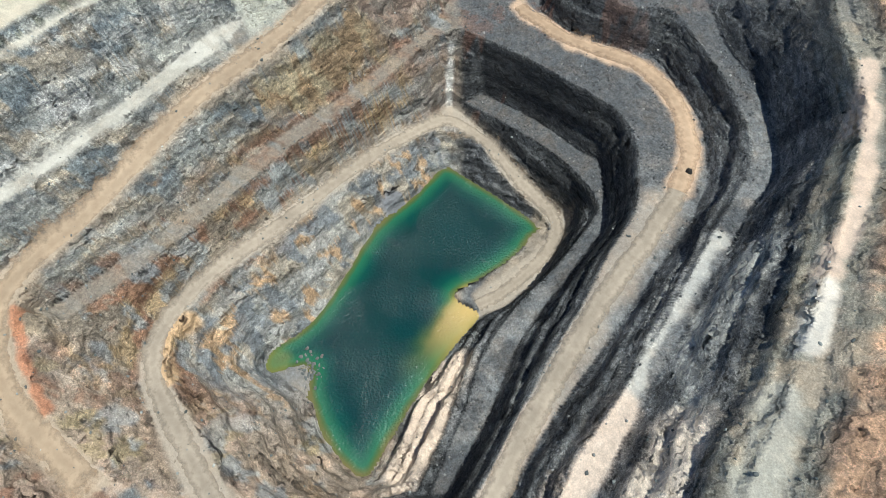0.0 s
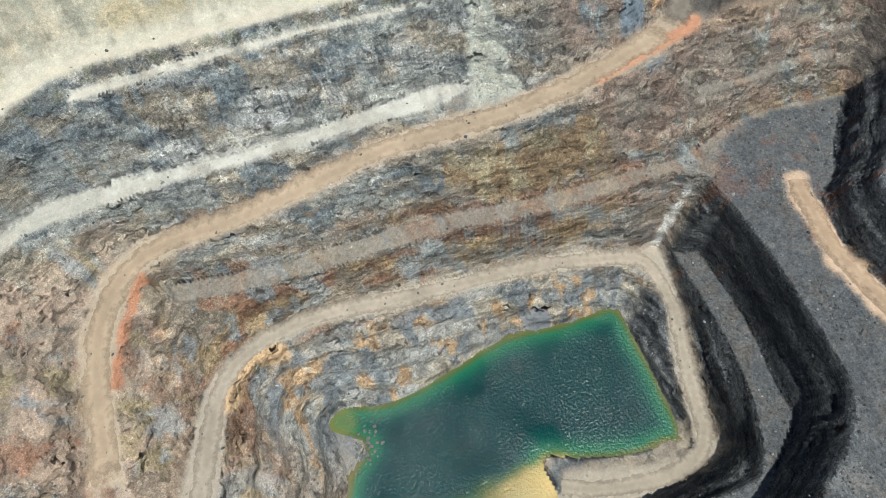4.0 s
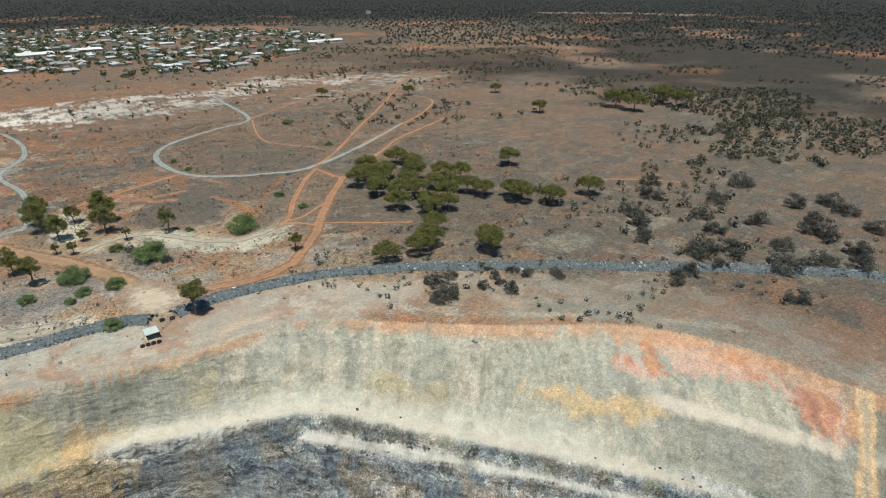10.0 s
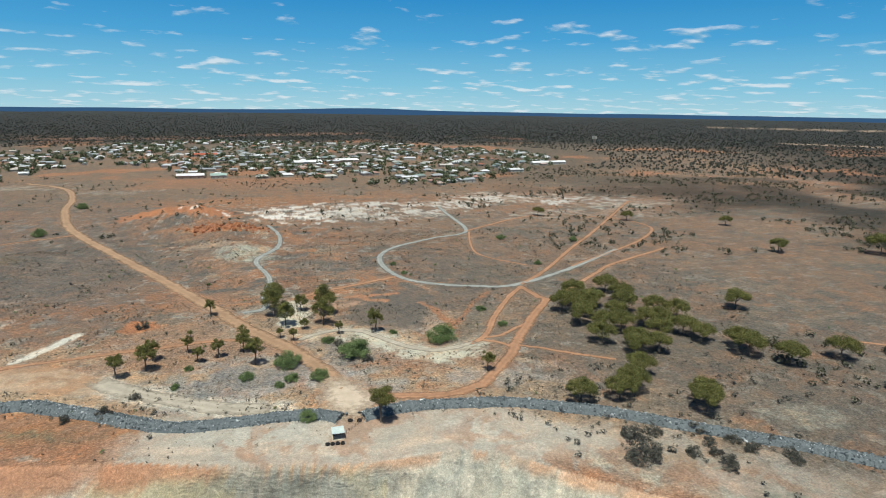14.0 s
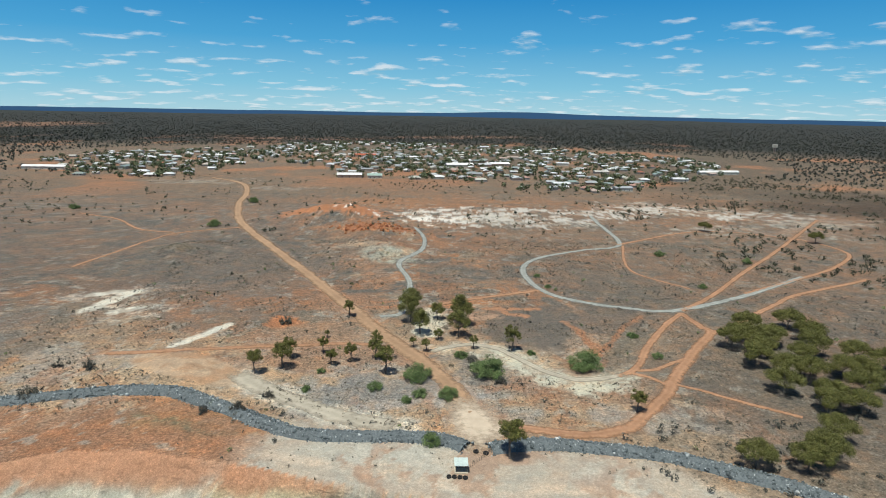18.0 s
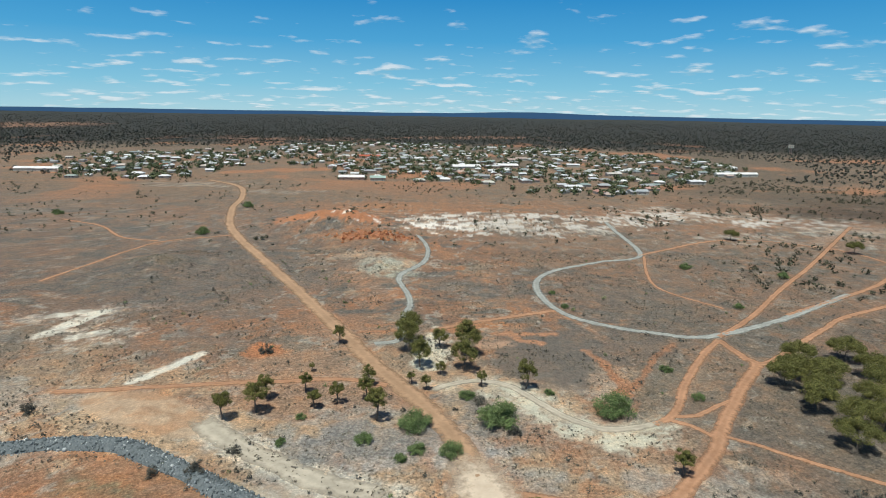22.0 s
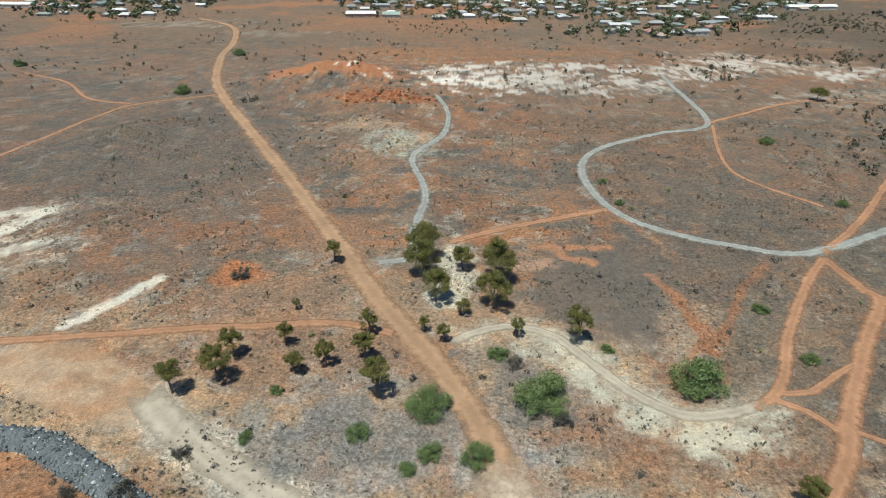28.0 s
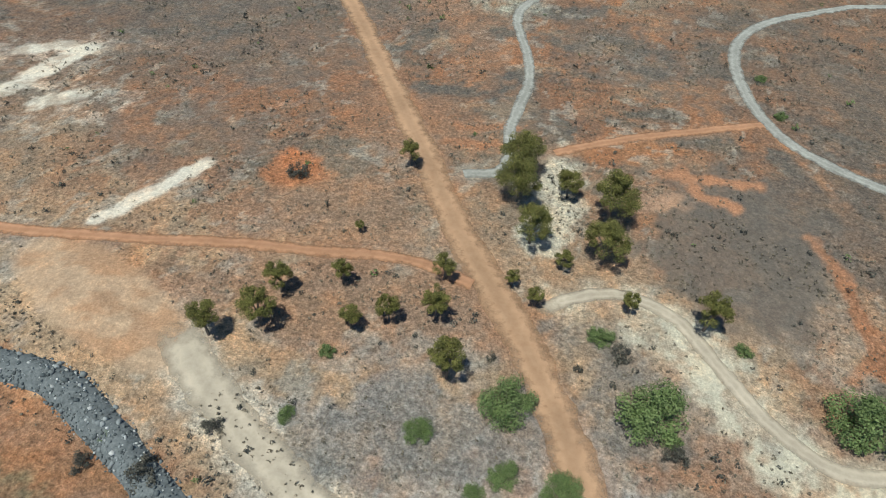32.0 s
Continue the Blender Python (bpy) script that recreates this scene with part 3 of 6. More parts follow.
cliff = np.where(hole, smooth(0.5, 1.2, slope), 0)
crag = 1 - np.abs(2 * fbm(X / (4.0 + 2.5 * north), Y / (4.0 + 2.5 * north), Z / 3.2, octaves=4) - 1)
edge_far = near_points(np.concatenate([spline(line, 1.5) for line in BENCHES.values()]), 7)
loose = smooth(0.8, 4.5, edge_far)
weathered = north * smooth(-20.5, -17.5, Z)
calm = 1 - 0.85 * smooth(1.3, 2.4, slope) * north
Z = Z + cliff * calm * (0.35 + 0.65 * loose) * (1 - 0.75 * weathered) * ((1 - north) * (1 - 0.4 * smooth(-56, -48, Z)) * (0.55 * terrace(Z, 9.0, 0) + 0.75 * terrace(Z, 4.2, 0.02 * X)) + 0.6 * north * terrace(Z, 6.0, 0.03 * X - 0.02 * Y))
Z = Z + steep * (0.25 + 0.75 * loose) * (1 - 0.8 * weathered) * ((fbm(X / 13, Y / 13, Z / 7, octaves=4, gain=0.5) - 0.5) * (4.0 + 4.5 * north) * (1 - 0.6 * smooth(1.3, 2.4, slope) * north) + (crag - 0.6) * (2.6 - 0.2 * north) * (1 - 0.85 * smooth(1.3, 2.4, slope) * north))
Z = Z + np.where(hole, (1 - steep) * (fbm(X / 3, Y / 3, octaves=3) - 0.5) * 0.5, 0)
slab = 1 - np.abs(2 * fbm(X / 1.9 + 5, Y / 1.9, Z / 1.6, octaves=2) - 1)
Z = Z + np.where(hole, (1 - north) * (steep * (0.4 + 0.6 * loose) * (slab - 0.6) * 1.3 + (1 - steep) * (fbm(X / 1.7, Y / 1.7, octaves=2) - 0.5) * 0.45), 0)
Z = np.where(in_lake, np.minimum(Z, LAKE_Z - 0.4), Z)
# a broken rock shoulder where the haul road leaves the pit, and washed runnels down the weathered top
Z = Z + np.where(hole, 6.5 * np.exp(-(((X - 150) / 6) ** 2 + ((Y + 83) / 5) ** 2)) * (0.5 + crag), 0)
down = 0.72 * X - 0.69 * Y + 5 * (n2 - 0.5)
runnel = np.abs(2 * fbm(down / 5.5, Z / 40, octaves=3) - 1)
Z = Z + weathered * steep * (runnel - 0.35) * 2.6 * smooth(-0.5, -5, Z)


def ground_z(x, y):
    x, y = np.atleast_1d(np.asarray(x, float)), np.atleast_1d(np.asarray(y, float))
    i = np.clip(np.searchsorted(GX, x) - 1, 0, len(GX) - 2)
    j = np.clip(np.searchsorted(GY, y) - 1, 0, len(GY) - 2)
    u, v = (x - GX[i]) / (GX[i + 1] - GX[i]), (y - GY[j]) / (GY[j + 1] - GY[j])
    return Z[i, j] * (1 - u) * (1 - v) + Z[i + 1, j] * u * (1 - v) + Z[i, j + 1] * (1 - u) * v + Z[i + 1, j + 1] * u * v


# ---- roads and tracks, in plan ----
ROAD = [(-289, 804), (-231, 743), (-200, 655), (-187, 585), (-163, 505), (-138, 451), (-103, 389), (-74, 338), (-50, 293), (-32, 260), (-17, 231), (-3, 209), (7, 190), (13, 172), (16, 156)]
PATH_A = [(-8, 466), (0, 426), (-3, 381), (-16, 354), (-10, 323), (-8, 305), (-11, 282), (-11, 260), (-21, 255)]
PATH_B = [(231, 330), (173, 291), (134, 270), (116, 265), (98, 271), (78, 282), (65, 299), (60, 325), (64, 352), (79, 373), (111, 395), (146, 416), (153, 493), (157, 536)]
TRACKS = [[(18, 159), (33, 155), (50, 152), (64, 156), (73, 165), (85, 178), (91, 188), (101, 202), (114, 219), (129, 237), (128, 243), (127, 252), (126, 262)], [(126, 262), (118, 253), (107, 239), (93, 219), (84, 203), (78, 196), (72, 192)], [(80, 197), (88, 198), (96, 203), (104, 208)], [(78, 195), (84, 191), (87, 186), (90, 184)], [(129, 237), (141, 244), (181, 276), (205, 294), (269, 326)], [(128, 266), (146, 282), (166, 302), (187, 326), (212, 353), (244, 386), (334, 486), (372, 528)], [(90, 186), (98, 181), (108, 173), (123, 162)], [(-125, 211), (-93, 214), (-70, 218), (-49, 220), (-29, 222), (-13, 218)], [(-211, 339), (-204, 374), (-199, 411), (-188, 440), (-148, 462)], [(-307, 518), (-262, 493), (-224, 452), (-192, 440)], [(233, 154), (251, 139), (267, 119)], [(2, 270), (23, 282), (46, 292), (63, 299)], [(176, 295), (226, 326), (263, 350), (299, 384), (307, 413), (293, 444), (232, 467), (144, 415)], [(147, 412), (132, 363), (130, 334), (149, 304)]]
TRACK_WIDTH = [5.5, 4, 2.6, 2.6, 4, 4, 2.6, 4, 3.2, 3.2, 3, 4, 4, 2.6]
PALE_TRACK = [(0, 212), (9, 219), (19, 222), (30, 218), (38, 207), (45, 197), (54, 190), (65, 190), (78, 195)]
PALE_ROAD = [(-71, 195), (-66, 190), (-55, 181), (-43, 173), (-30, 165), (-18, 160), (-6, 157)]
PAD = [(9, 174), (8, 160), (10, 150), (16, 143), (20, 145), (27, 153), (23, 162), (17, 174)]
BUND_WEST = [(-150, 170), (-136, 172), (-120, 176), (-104, 179), (-85, 178), (-72, 172), (-58, 164), (-47, 157), (-36, 152), (-19, 151), (-6, 151), (6, 149), (12, 145)]
BUND_EAST = [(19, 144), (28, 146), (39, 146), (51, 144), (69, 140), (82, 134), (97, 126), (113, 114), (138, 96), (160, 77), (184, 58), (211, 33), (230, 8)]

# ---- soil and rock colours ----
col = np.empty(X.shape + (3,))
col[:] = (0.163, 0.143, 0.116)


def lay(colour, mask):
    col[:] = col + (np.array(colour) - col) * np.clip(mask, 0, 1)[..., None]


warp_x, warp_y = X + 30 * (n1 - 0.5) + 9 * (n2 - 0.5), Y + 30 * (fbm(X / 50 + 70, Y / 50, octaves=4) - 0.5)
lay((0.275, 0.165, 0.105), smooth(0.46, 0.62, fbm(warp_x / 60, warp_y / 42, octaves=6, gain=0.62)) * 0.85)
lay((0.32, 0.24, 0.165), smooth(0.53, 0.66, fbm(warp_x / 17 + 3, warp_y / 12, octaves=5, gain=0.6)) * 0.75)
lay((0.145, 0.13, 0.11), smooth(0.50, 0.62, fbm(warp_x / 36 - 7, warp_y / 30 + 5, octaves=6, gain=0.6)) * 0.8)
lay((0.36, 0.185, 0.10), smooth(0.60, 0.70, fbm(warp_x / 15 + 20, warp_y / 13, octaves=5, gain=0.62)) * 0.8)


lay((0.14, 0.124, 0.103), smooth(-40, -90, X + 40 * (n1 - 0.5)) * smooth(215, 240, Y) * smooth(520, 430, Y) * 0.5)


def blob(cx, cy, rx, ry, turn=0.0, ragged=0.9):
    c, s = math.cos(turn), math.sin(turn)
    u, v = ((X - cx) * c + (Y - cy) * s) / rx, (-(X - cx) * s + (Y - cy) * c) / ry
    return smooth(1.15, 0.75, np.hypot(u, v) + ragged * (n2 - 0.5) * 1.6 + ragged * (n3 - 0.5) * 0.8)


pale_grit = smooth(0.45, 0.55, fbm(warp_x / 7 + 50, warp_y / 8, octaves=5, gain=0.68))
for args in ((60, 503, 82, 22), (225, 580, 38, 34), (-8, 525, 16, 28), (180, 545, 36, 24), (105, 490, 44, 14), (-150, 268, 20, 12, 0.8), (-158, 290, 26, 9, 0.5), (-128, 262, 20, 12, 0.6), (-79, 275, 5, 2, 0.3), (300, 470, 70, 24), (360, 520, 60, 30), (-300, 760, 70, 30), (-180, 700, 50, 18), (300, 560, 80, 22)):
    lay((0.60, 0.54, 0.44), blob(*args, ragged=1.9) * (0.12 + 0.88 * pale_grit))
for args in ((-25, 368, 20, 16), (50, 196, 22, 6, -0.7), (158, 108, 12, 9), (205, 100, 12, 7)):
    lay((0.43, 0.42, 0.33), blob(*args) * 0.85)
for args in ((-75, 510, 55, 26), (-38, 445, 30, 10), (-62, 245, 10, 7), (40, 570, 90, 10), (20, 275, 20, 5, 0.3), (-20, 610, 160, 26), (32, 247, 12, 6), (45, 252, 5, 8)):
    lay((0.44, 0.20, 0.09), blob(*args) * 0.85)
for line in ([(76, 263), (77, 245), (74, 230), (72, 213)], [(108, 262), (92, 240), (76, 216)], [(62, 300), (70, 285), (78, 262)]):
    lay((0.46, 0.24, 0.125), smooth(3.5, 0.8, line_dist(line) + 4 * (n3 - 0.5)) * 0.9)
lay((0.17, 0.155, 0.135), blob(52, 240, 24, 22) * 0.8)
lay((0.50, 0.37, 0.25), smooth(11, 4, line_dist(BUND_WEST) - 6 + 8 * (n2 - 0.5)) * 0.8)
lay((0.60, 0.44, 0.28), blob(-100, 197, 40, 16, 0.1, 0.4) * 0.95)
lay((0.185, 0.16, 0.13), blob(240, 90, 110, 70, -0.6) * smooth(0.4, 0.55, n2) * 0.85)
lay((0.42, 0.305, 0.20), np.where(hole, 0, smooth(300, 190, Y + 60 * (n1 - 0.5))) * smooth(170, 60, X) * 0.7)
lay((0.52, 0.36, 0.225), np.where(hole, 0, smooth(260, 190, Y)) * smooth(170, 60, X) * smooth(0.48, 0.58, n2 * 0.6 + n1 * 0.4) * 0.7)
lay((0.37, 0.34, 0.30), np.where(hole, 0, smooth(250, 190, Y)) * smooth(0.52, 0.60, fbm(warp_x / 20 + 11, warp_y / 16, octaves=5)) * 0.55 * smooth(170, 60, X))
rim_far = line_dist(np.r_[rim_line, rim_line[:1]])
lay((0.42, 0.335, 0.245), np.where(hole, 0, smooth(32, 12, rim_far + 16 * (n2 - 0.5))) * 0.85 * smooth(130, 70, X))
lay((0.35, 0.28, 0.205), np.where(hole, 0, smooth(40, 12, rim_far + 16 * (n2 - 0.5))) * 0.7 * smooth(70, 130, X))
lay((0.54, 0.54, 0.44), blob(-14, 144, 24, 7) * 0.85)
lay((0.50, 0.24, 0.125), np.where(hole, 0, smooth(6, 1, rim_far + 12 * (n2 - 0.5))) * 0.6 * smooth(0.45, 0.6, n1))
lay((0.38, 0.215, 0.13), blob(-85, 156, 60, 13) * 0.8)
lay((0.24, 0.225, 0.11), blob(-66, 158, 30, 7) * 0.6)
lay((0.60, 0.54, 0.43), smooth(9, 3, line_dist(PALE_ROAD) + 9 * (n2 - 0.5) + 5 * (n3 - 0.5)) * 0.85)
lay((0.40, 0.37, 0.33), blob(-8, 180, 36, 13) * 0.75)
lay((0.36, 0.285, 0.215), blob(28, 198, 26, 16, -0.5) * 0.6)
lay((0.62, 0.57, 0.44), blob(3, 248, 7, 26, -0.1) * 0.9)
for line, w in [(ROAD, 4.2), (PALE_TRACK, 3)] + list(zip(TRACKS, [0.45 * k for k in TRACK_WIDTH])):
    lay((0.43, 0.235, 0.13), smooth(w + 3, w * 0.7, line_dist(line) + 5 * (n2 - 0.5)) * 0.45)
lay((0.56, 0.51, 0.39), smooth(8, 1, line_dist(PALE_TRACK[1:]) + 15 * (n2 - 0.5) + 4 * (n3 - 0.5)) * 0.85)
lay((0.62, 0.56, 0.45), smooth(8, 2, line_dist(PALE_ROAD) + 9 * (n2 - 0.5) + 5 * (n3 - 0.5)) * 0.9)
lay((0.66, 0.60, 0.49), smooth(3.6, 1.4, line_dist([(-102, 219), (-95, 230), (-88, 242)]) + 3 * (n3 - 0.5)) * 0.9)
redder = smooth(0.48, 0.58, fbm(warp_x / 30 + 90, warp_y / 14, octaves=6, gain=0.65)) * smooth(250, 290, Y) * smooth(720, 560, Y) * smooth(-70, 0, X)
lay((0.33, 0.165, 0.088), redder * 0.55)
lay((0.34, 0.17, 0.092), smooth(0.50, 0.60, fbm(warp_x / 40 + 33, warp_y / 20, octaves=6, gain=0.62)) * smooth(480, 600, Y) * smooth(1500, 1100, Y) * 0.75)
lay((0.33, 0.18, 0.105), blob(-80, 300, 60, 40, 0.9, 1.6) * 0.5)
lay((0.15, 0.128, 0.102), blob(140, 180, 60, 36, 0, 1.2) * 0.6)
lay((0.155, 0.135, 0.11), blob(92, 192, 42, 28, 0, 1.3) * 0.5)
# rim ground: pale contour track, red and grey-green patches, red western edge
outside = np.where(hole, 0, 1)
for args in ((170, 37, 12, 7, 0.6), (191, 5, 14, 8, 0.8), (170, 8, 12, 5, 1.0), (187, 35, 8, 5), (168, -12, 10, 5)):
    lay((0.42, 0.21, 0.125), outside * blob(*args, ragged=1.4) * 0.75)
for args in ((149, 56, 10, 7, -0.8), (126, 68, 12, 6, -0.7), (168, 27, 9, 5, -0.8), (215, 40, 16, 10)):
    lay((0.28, 0.28, 0.215), outside * blob(*args, ragged=1.3) * 0.7)
for args in ((123, 88, 12, 7, -0.7), (109, 106, 10, 6, -0.6), (160, 66, 18, 9, -0.7), (185, 75, 16, 10, -0.5)):
    lay((0.46, 0.385, 0.30), outside * blob(*args, ragged=1.7) * (0.3 + 0.7 * pale_grit) * 0.85)
lay((0.47, 0.42, 0.32), outside * smooth(2.6, 0.8, line_dist([(72, 109), (88, 93), (108, 75), (132, 54), (150, 33), (157, 16), (153, 0), (160, -17)]) + 3 * (n3 - 0.5)) * 0.8)
lay((0.38, 0.195, 0.11), outside * smooth(22, 10, rim_far + 14 * (n2 - 0.5)) * smooth(-34, -52, X + 12 * (n2 - 0.5)) * smooth(120, 130, Y) * 0.85)
lay((0.20, 0.19, 0.12), outside * blob(-66, 160, 22, 5, -0.2, 1.5) * 0.7)
plain_fines = np.zeros_like(Z)
# the strip between the rock bund and the rim: pale swept earth, grey-green towards the east
swept = outside * smooth(30, 20, rim_far + 8 * (n2 - 0.5)) * smooth(-60, -38, X) * smooth(112, 92, X) * smooth(100, 112, Y)
lay((0.44, 0.375, 0.295), swept * 0.85)
lay((0.50, 0.47, 0.39), swept * smooth(0.5, 0.58, n2) * 0.5)
lay((0.55, 0.44, 0.33), swept * smooth(3.0, 1.2, np.abs(rim_far - 6.5 + 3 * (n2 - 0.5))) * 0.7)
plain_fines[:] = np.maximum(plain_fines, 0.6 * swept)
eastern = outside * smooth(36, 22, rim_far + 10 * (n2 - 0.5)) * smooth(88, 108, X)
lay((0.335, 0.325, 0.265), eastern * smooth(0.42, 0.54, n2) * 0.7)
lay((0.44, 0.33, 0.25), eastern * smooth(0.55, 0.62, fbm(warp_x / 12 + 44, warp_y / 9, octaves=5)) * 0.7)
plain_fines[:] = np.maximum(plain_fines, 0.4 * eastern)
# old workings: red and pale mounds, broken white salt flats
lay((0.335, 0.165, 0.09), outside * smooth(0.50, 0.57, fbm(warp_x / 9 + 5, warp_y / 12 + 60, octaves=6, gain=0.62)) * smooth(1500, 900, Y) * smooth(0.42, 0.56, n1) * 0.5)
lay((0.36, 0.175, 0.092), outside * smooth(0.50, 0.60, fbm(warp_x / 46 - 30, warp_y / 22 + 8, octaves=6, gain=0.64)) * smooth(215, 260, Y) * smooth(1500, 900, Y) * 0.3)
lay((0.40, 0.36, 0.29), outside * smooth(0.62, 0.68, fbm(warp_x / 5 - 5, warp_y / 6 + 20, octaves=5, gain=0.62)) * smooth(900, 500, Y) * 0.6)
mound = blob(-78, 506, 58, 22, 0, 0.7)
lay((0.40, 0.175, 0.088), mound * 0.9)
plain_fines[:] = np.maximum(plain_fines, 0.5 * mound)
lay((0.34, 0.145, 0.078), blob(-38, 447, 24, 9, 0, 1.3) * 0.85)
lay((0.42, 0.32, 0.225), blob(-48, 396, 20, 13, 0, 1.5) * 0.7)
lay((0.15, 0.14, 0.095), blob(-162, 376, 22, 12, 0, 1.4) * 0.7)
for args in ((60, 508, 92, 26), (235, 588, 44, 30), (315, 545, 60, 20), (100, 552, 70, 12), (180, 545, 44, 24), (20, 545, 40, 14)):
    salt = blob(*args, ragged=1.7) * (0.1 + 0.9 * smooth(0.49, 0.55, fbm(warp_x / 9 + 50, warp_y / 6, octaves=6, gain=0.7)))
    lay((0.74, 0.675, 0.585), salt)
    plain_fines[:] = np.maximum(plain_fines, 0.7 * salt)
for args in ((-118, 330, 46, 80, 0.3, 1.3), (-60, 350, 26, 40, 0.5, 1.5), (30, 330, 34, 26, 0, 1.4), (105, 320, 36, 34, 0, 1.3), (-175, 230, 26, 40, 0, 1.3)):
    lay((0.185, 0.158, 0.13), outside * blob(*args) * 0.6)
lay((0.15, 0.131, 0.11), smooth(-70, -130, X + 30 * (n1 - 0.5)) * smooth(285, 335, Y + 40 * (n2 - 0.5)) * smooth(800, 650, Y) * (1 - mound) * 0.5)
lay((0.16, 0.136, 0.112), outside * blob(78, 258, 34, 26, 0.2, 1.0) * 0.7)
lay((0.17, 0.152, 0.118), outside * blob(88, 226, 10, 20, -0.6, 0.8) * 0.6)
for args in ((-46, 232, 26, 20, 0.4, 1.2), (-40, 275, 16, 30, 0.5, 1.2), (-30, 330, 12, 40, 0.45, 1.2), (60, 178, 30, 12, -0.3, 1.3)):
    lay((0.355, 0.205, 0.125), outside * blob(*args) * 0.5)
basin = blob(47, 243, 23, 33, 0.05, 0.6)
lay((0.135, 0.116, 0.096), basin * 0.85)
plain_fines[:] = np.maximum(plain_fines, 0.5 * basin)
lay((0.43, 0.27, 0.175), blob(27, 256, 10, 5, 0.3) * 0.85)
for line in ([(37, 271), (40, 261), (49, 258)], [(65, 250), (69, 240), (70, 227), (73, 220), (63, 209)], [(-26, 276), (-9, 279)], [(-28, 268), (-10, 270)], [(30, 268), (56, 268)]):
    lay((0.42, 0.21, 0.115), smooth(2.8, 0.6, line_dist(line) + 4 * (n3 - 0.5) + 3 * (n2 - 0.5)) * 0.85)
lay((0.33, 0.20, 0.125), blob(-38, 209, 34, 12, 0.1, 1.3) * 0.75)
lay((0.255, 0.235, 0.205), blob(-14, 184, 24, 10, 0.3, 1.2) * 0.8)
lay((0.25, 0.228, 0.195), blob(22, 199, 14, 9, -0.6, 1.3) * 0.7)
lay((0.43, 0.185, 0.09), blob(-64, 247, 9, 7, 0, 0.7) * 0.9)
lay((0.37, 0.19, 0.105), blob(-77, 168, 30, 7, -0.4, 1.2) * 0.8)
grit = smooth(8, 2, line_dist([(24, 217), (33, 210), (40, 200), (49, 190), (58, 185), (72, 187)]) - 2 + 10 * (n3 - 0.5) + 6 * (n2 - 0.5)) * (0.4 + 0.6 * pale_grit)
lay((0.53, 0.49, 0.375), grit)
plain_fines[:] = np.maximum(plain_fines, 0.5 * grit)
bank = smooth(1.1, 0.85, np.hypot(((X + 88) * 0.90 - (Y - 197) * 0.43) / 27, ((X + 88) * 0.43 + (Y - 197) * 0.90) / 9.5) + 0.35 * (n2 - 0.5))
lay((0.45, 0.315, 0.205), bank * 0.92)
lay((0.36, 0.205, 0.115), bank * smooth(0.50, 0.60, fbm(X / 10, Y / 5, octaves=4)) * 0.6)
plain_fines[:] = np.maximum(plain_fines, 0.55 * bank)
for line, wide in (([(-102, 219), (-97, 227), (-92, 236), (-88, 243)], 3.2), ([(-160, 262), (-157, 274), (-152, 290)], 5.5), ([(-146, 258), (-138, 266)], 4.5), ([(-170, 285), (-158, 292)], 4)):
    chalk = smooth(wide, wide * 0.55, line_dist(line) + 3 * (n3 - 0.5) + 2.5 * (n2 - 0.5))
    lay((0.62, 0.57, 0.465), chalk * (0.45 + 0.55 * pale_grit))
    plain_fines[:] = np.maximum(plain_fines, 0.6 * chalk)
for line in ([(68, 244), (70, 229), (70, 218), (70, 212)], [(70, 212), (77, 221), (92, 244), (105, 258)]):
    lay((0.38, 0.185, 0.10), smooth(2.2, 0.7, line_dist(line) + 3 * (n3 - 0.5)) * 0.9)
col *= (0.99, 1.022, 1.05)
R_ = np.hypot(X, Y)
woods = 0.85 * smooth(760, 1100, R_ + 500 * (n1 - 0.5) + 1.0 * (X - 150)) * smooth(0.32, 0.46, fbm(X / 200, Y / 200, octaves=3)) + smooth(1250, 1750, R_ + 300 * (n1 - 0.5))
lay((0.17, 0.145, 0.115), smooth(110, 190, X + 0.25 * Y + 50 * (n1 - 0.5)) * smooth(700, 420, Y) * np.where(hole, 0, 0.55))
# floor of the far woods, its colour darkened to stand for shade among trees
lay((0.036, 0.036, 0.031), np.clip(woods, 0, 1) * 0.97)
lay((0.19, 0.15, 0.11), smooth(250, 0, np.hypot((X + 20) / 2.2, Y - 1150) - 420) * 0.7)
lay((0.40, 0.19, 0.10), smooth(0.62, 0.7, fbm(X / 130 + 8, Y / 130, octaves=3)) * smooth(2400, 1500, R_) * 0.6 * smooth(600, 900, R_))
for line in ([(2213, 2554), (2459, 2286), (2666, 2043)], [(1600, 1480), (1789, 1269), (1850, 1040)]):
    lay((0.42, 0.31, 0.22), smooth(60, 30, line_dist(line, 120)) * 0.9)
for args in ((-1650, 2500, 260, 200), (150, 2150, 300, 90, 0.4), (-450, 1850, 260, 60)):
    lay((0.36, 0.20, 0.125), blob(*args) * 0.5)
# in the pit: work on its stretch of the grid alone
whole = (GX, GY, X, Y, Z, n1, n2, n3, hole, north, west, steep, calm)
in_x, in_y = slice(*np.searchsorted(GX, (-195, 290))), slice(*np.searchsorted(GY, (-232, 152)))
GX, GY = GX[in_x], GY[in_y]
X, Y, Z, n1, n2, n3, hole, north, west, steep, calm = (a[in_x, in_y] for a in whole[2:])
gx_, gy_ = np.gradient(Z, GX, GY)
flat = np.where(hole, 1 - smooth(0.45, 1.0, np.hypot(gx_, gy_)), 0)
bench = np.where(hole, 1 - steep, 0)
along = 0.72 * X - 0.69 * Y
long_, deep_ = along + 16 * (n2 - 0.5) + 0.25 * Z, Z + 14 * (fbm(X / 9 + 80, Y / 9, octaves=4) - 0.5) - 0.1 * along
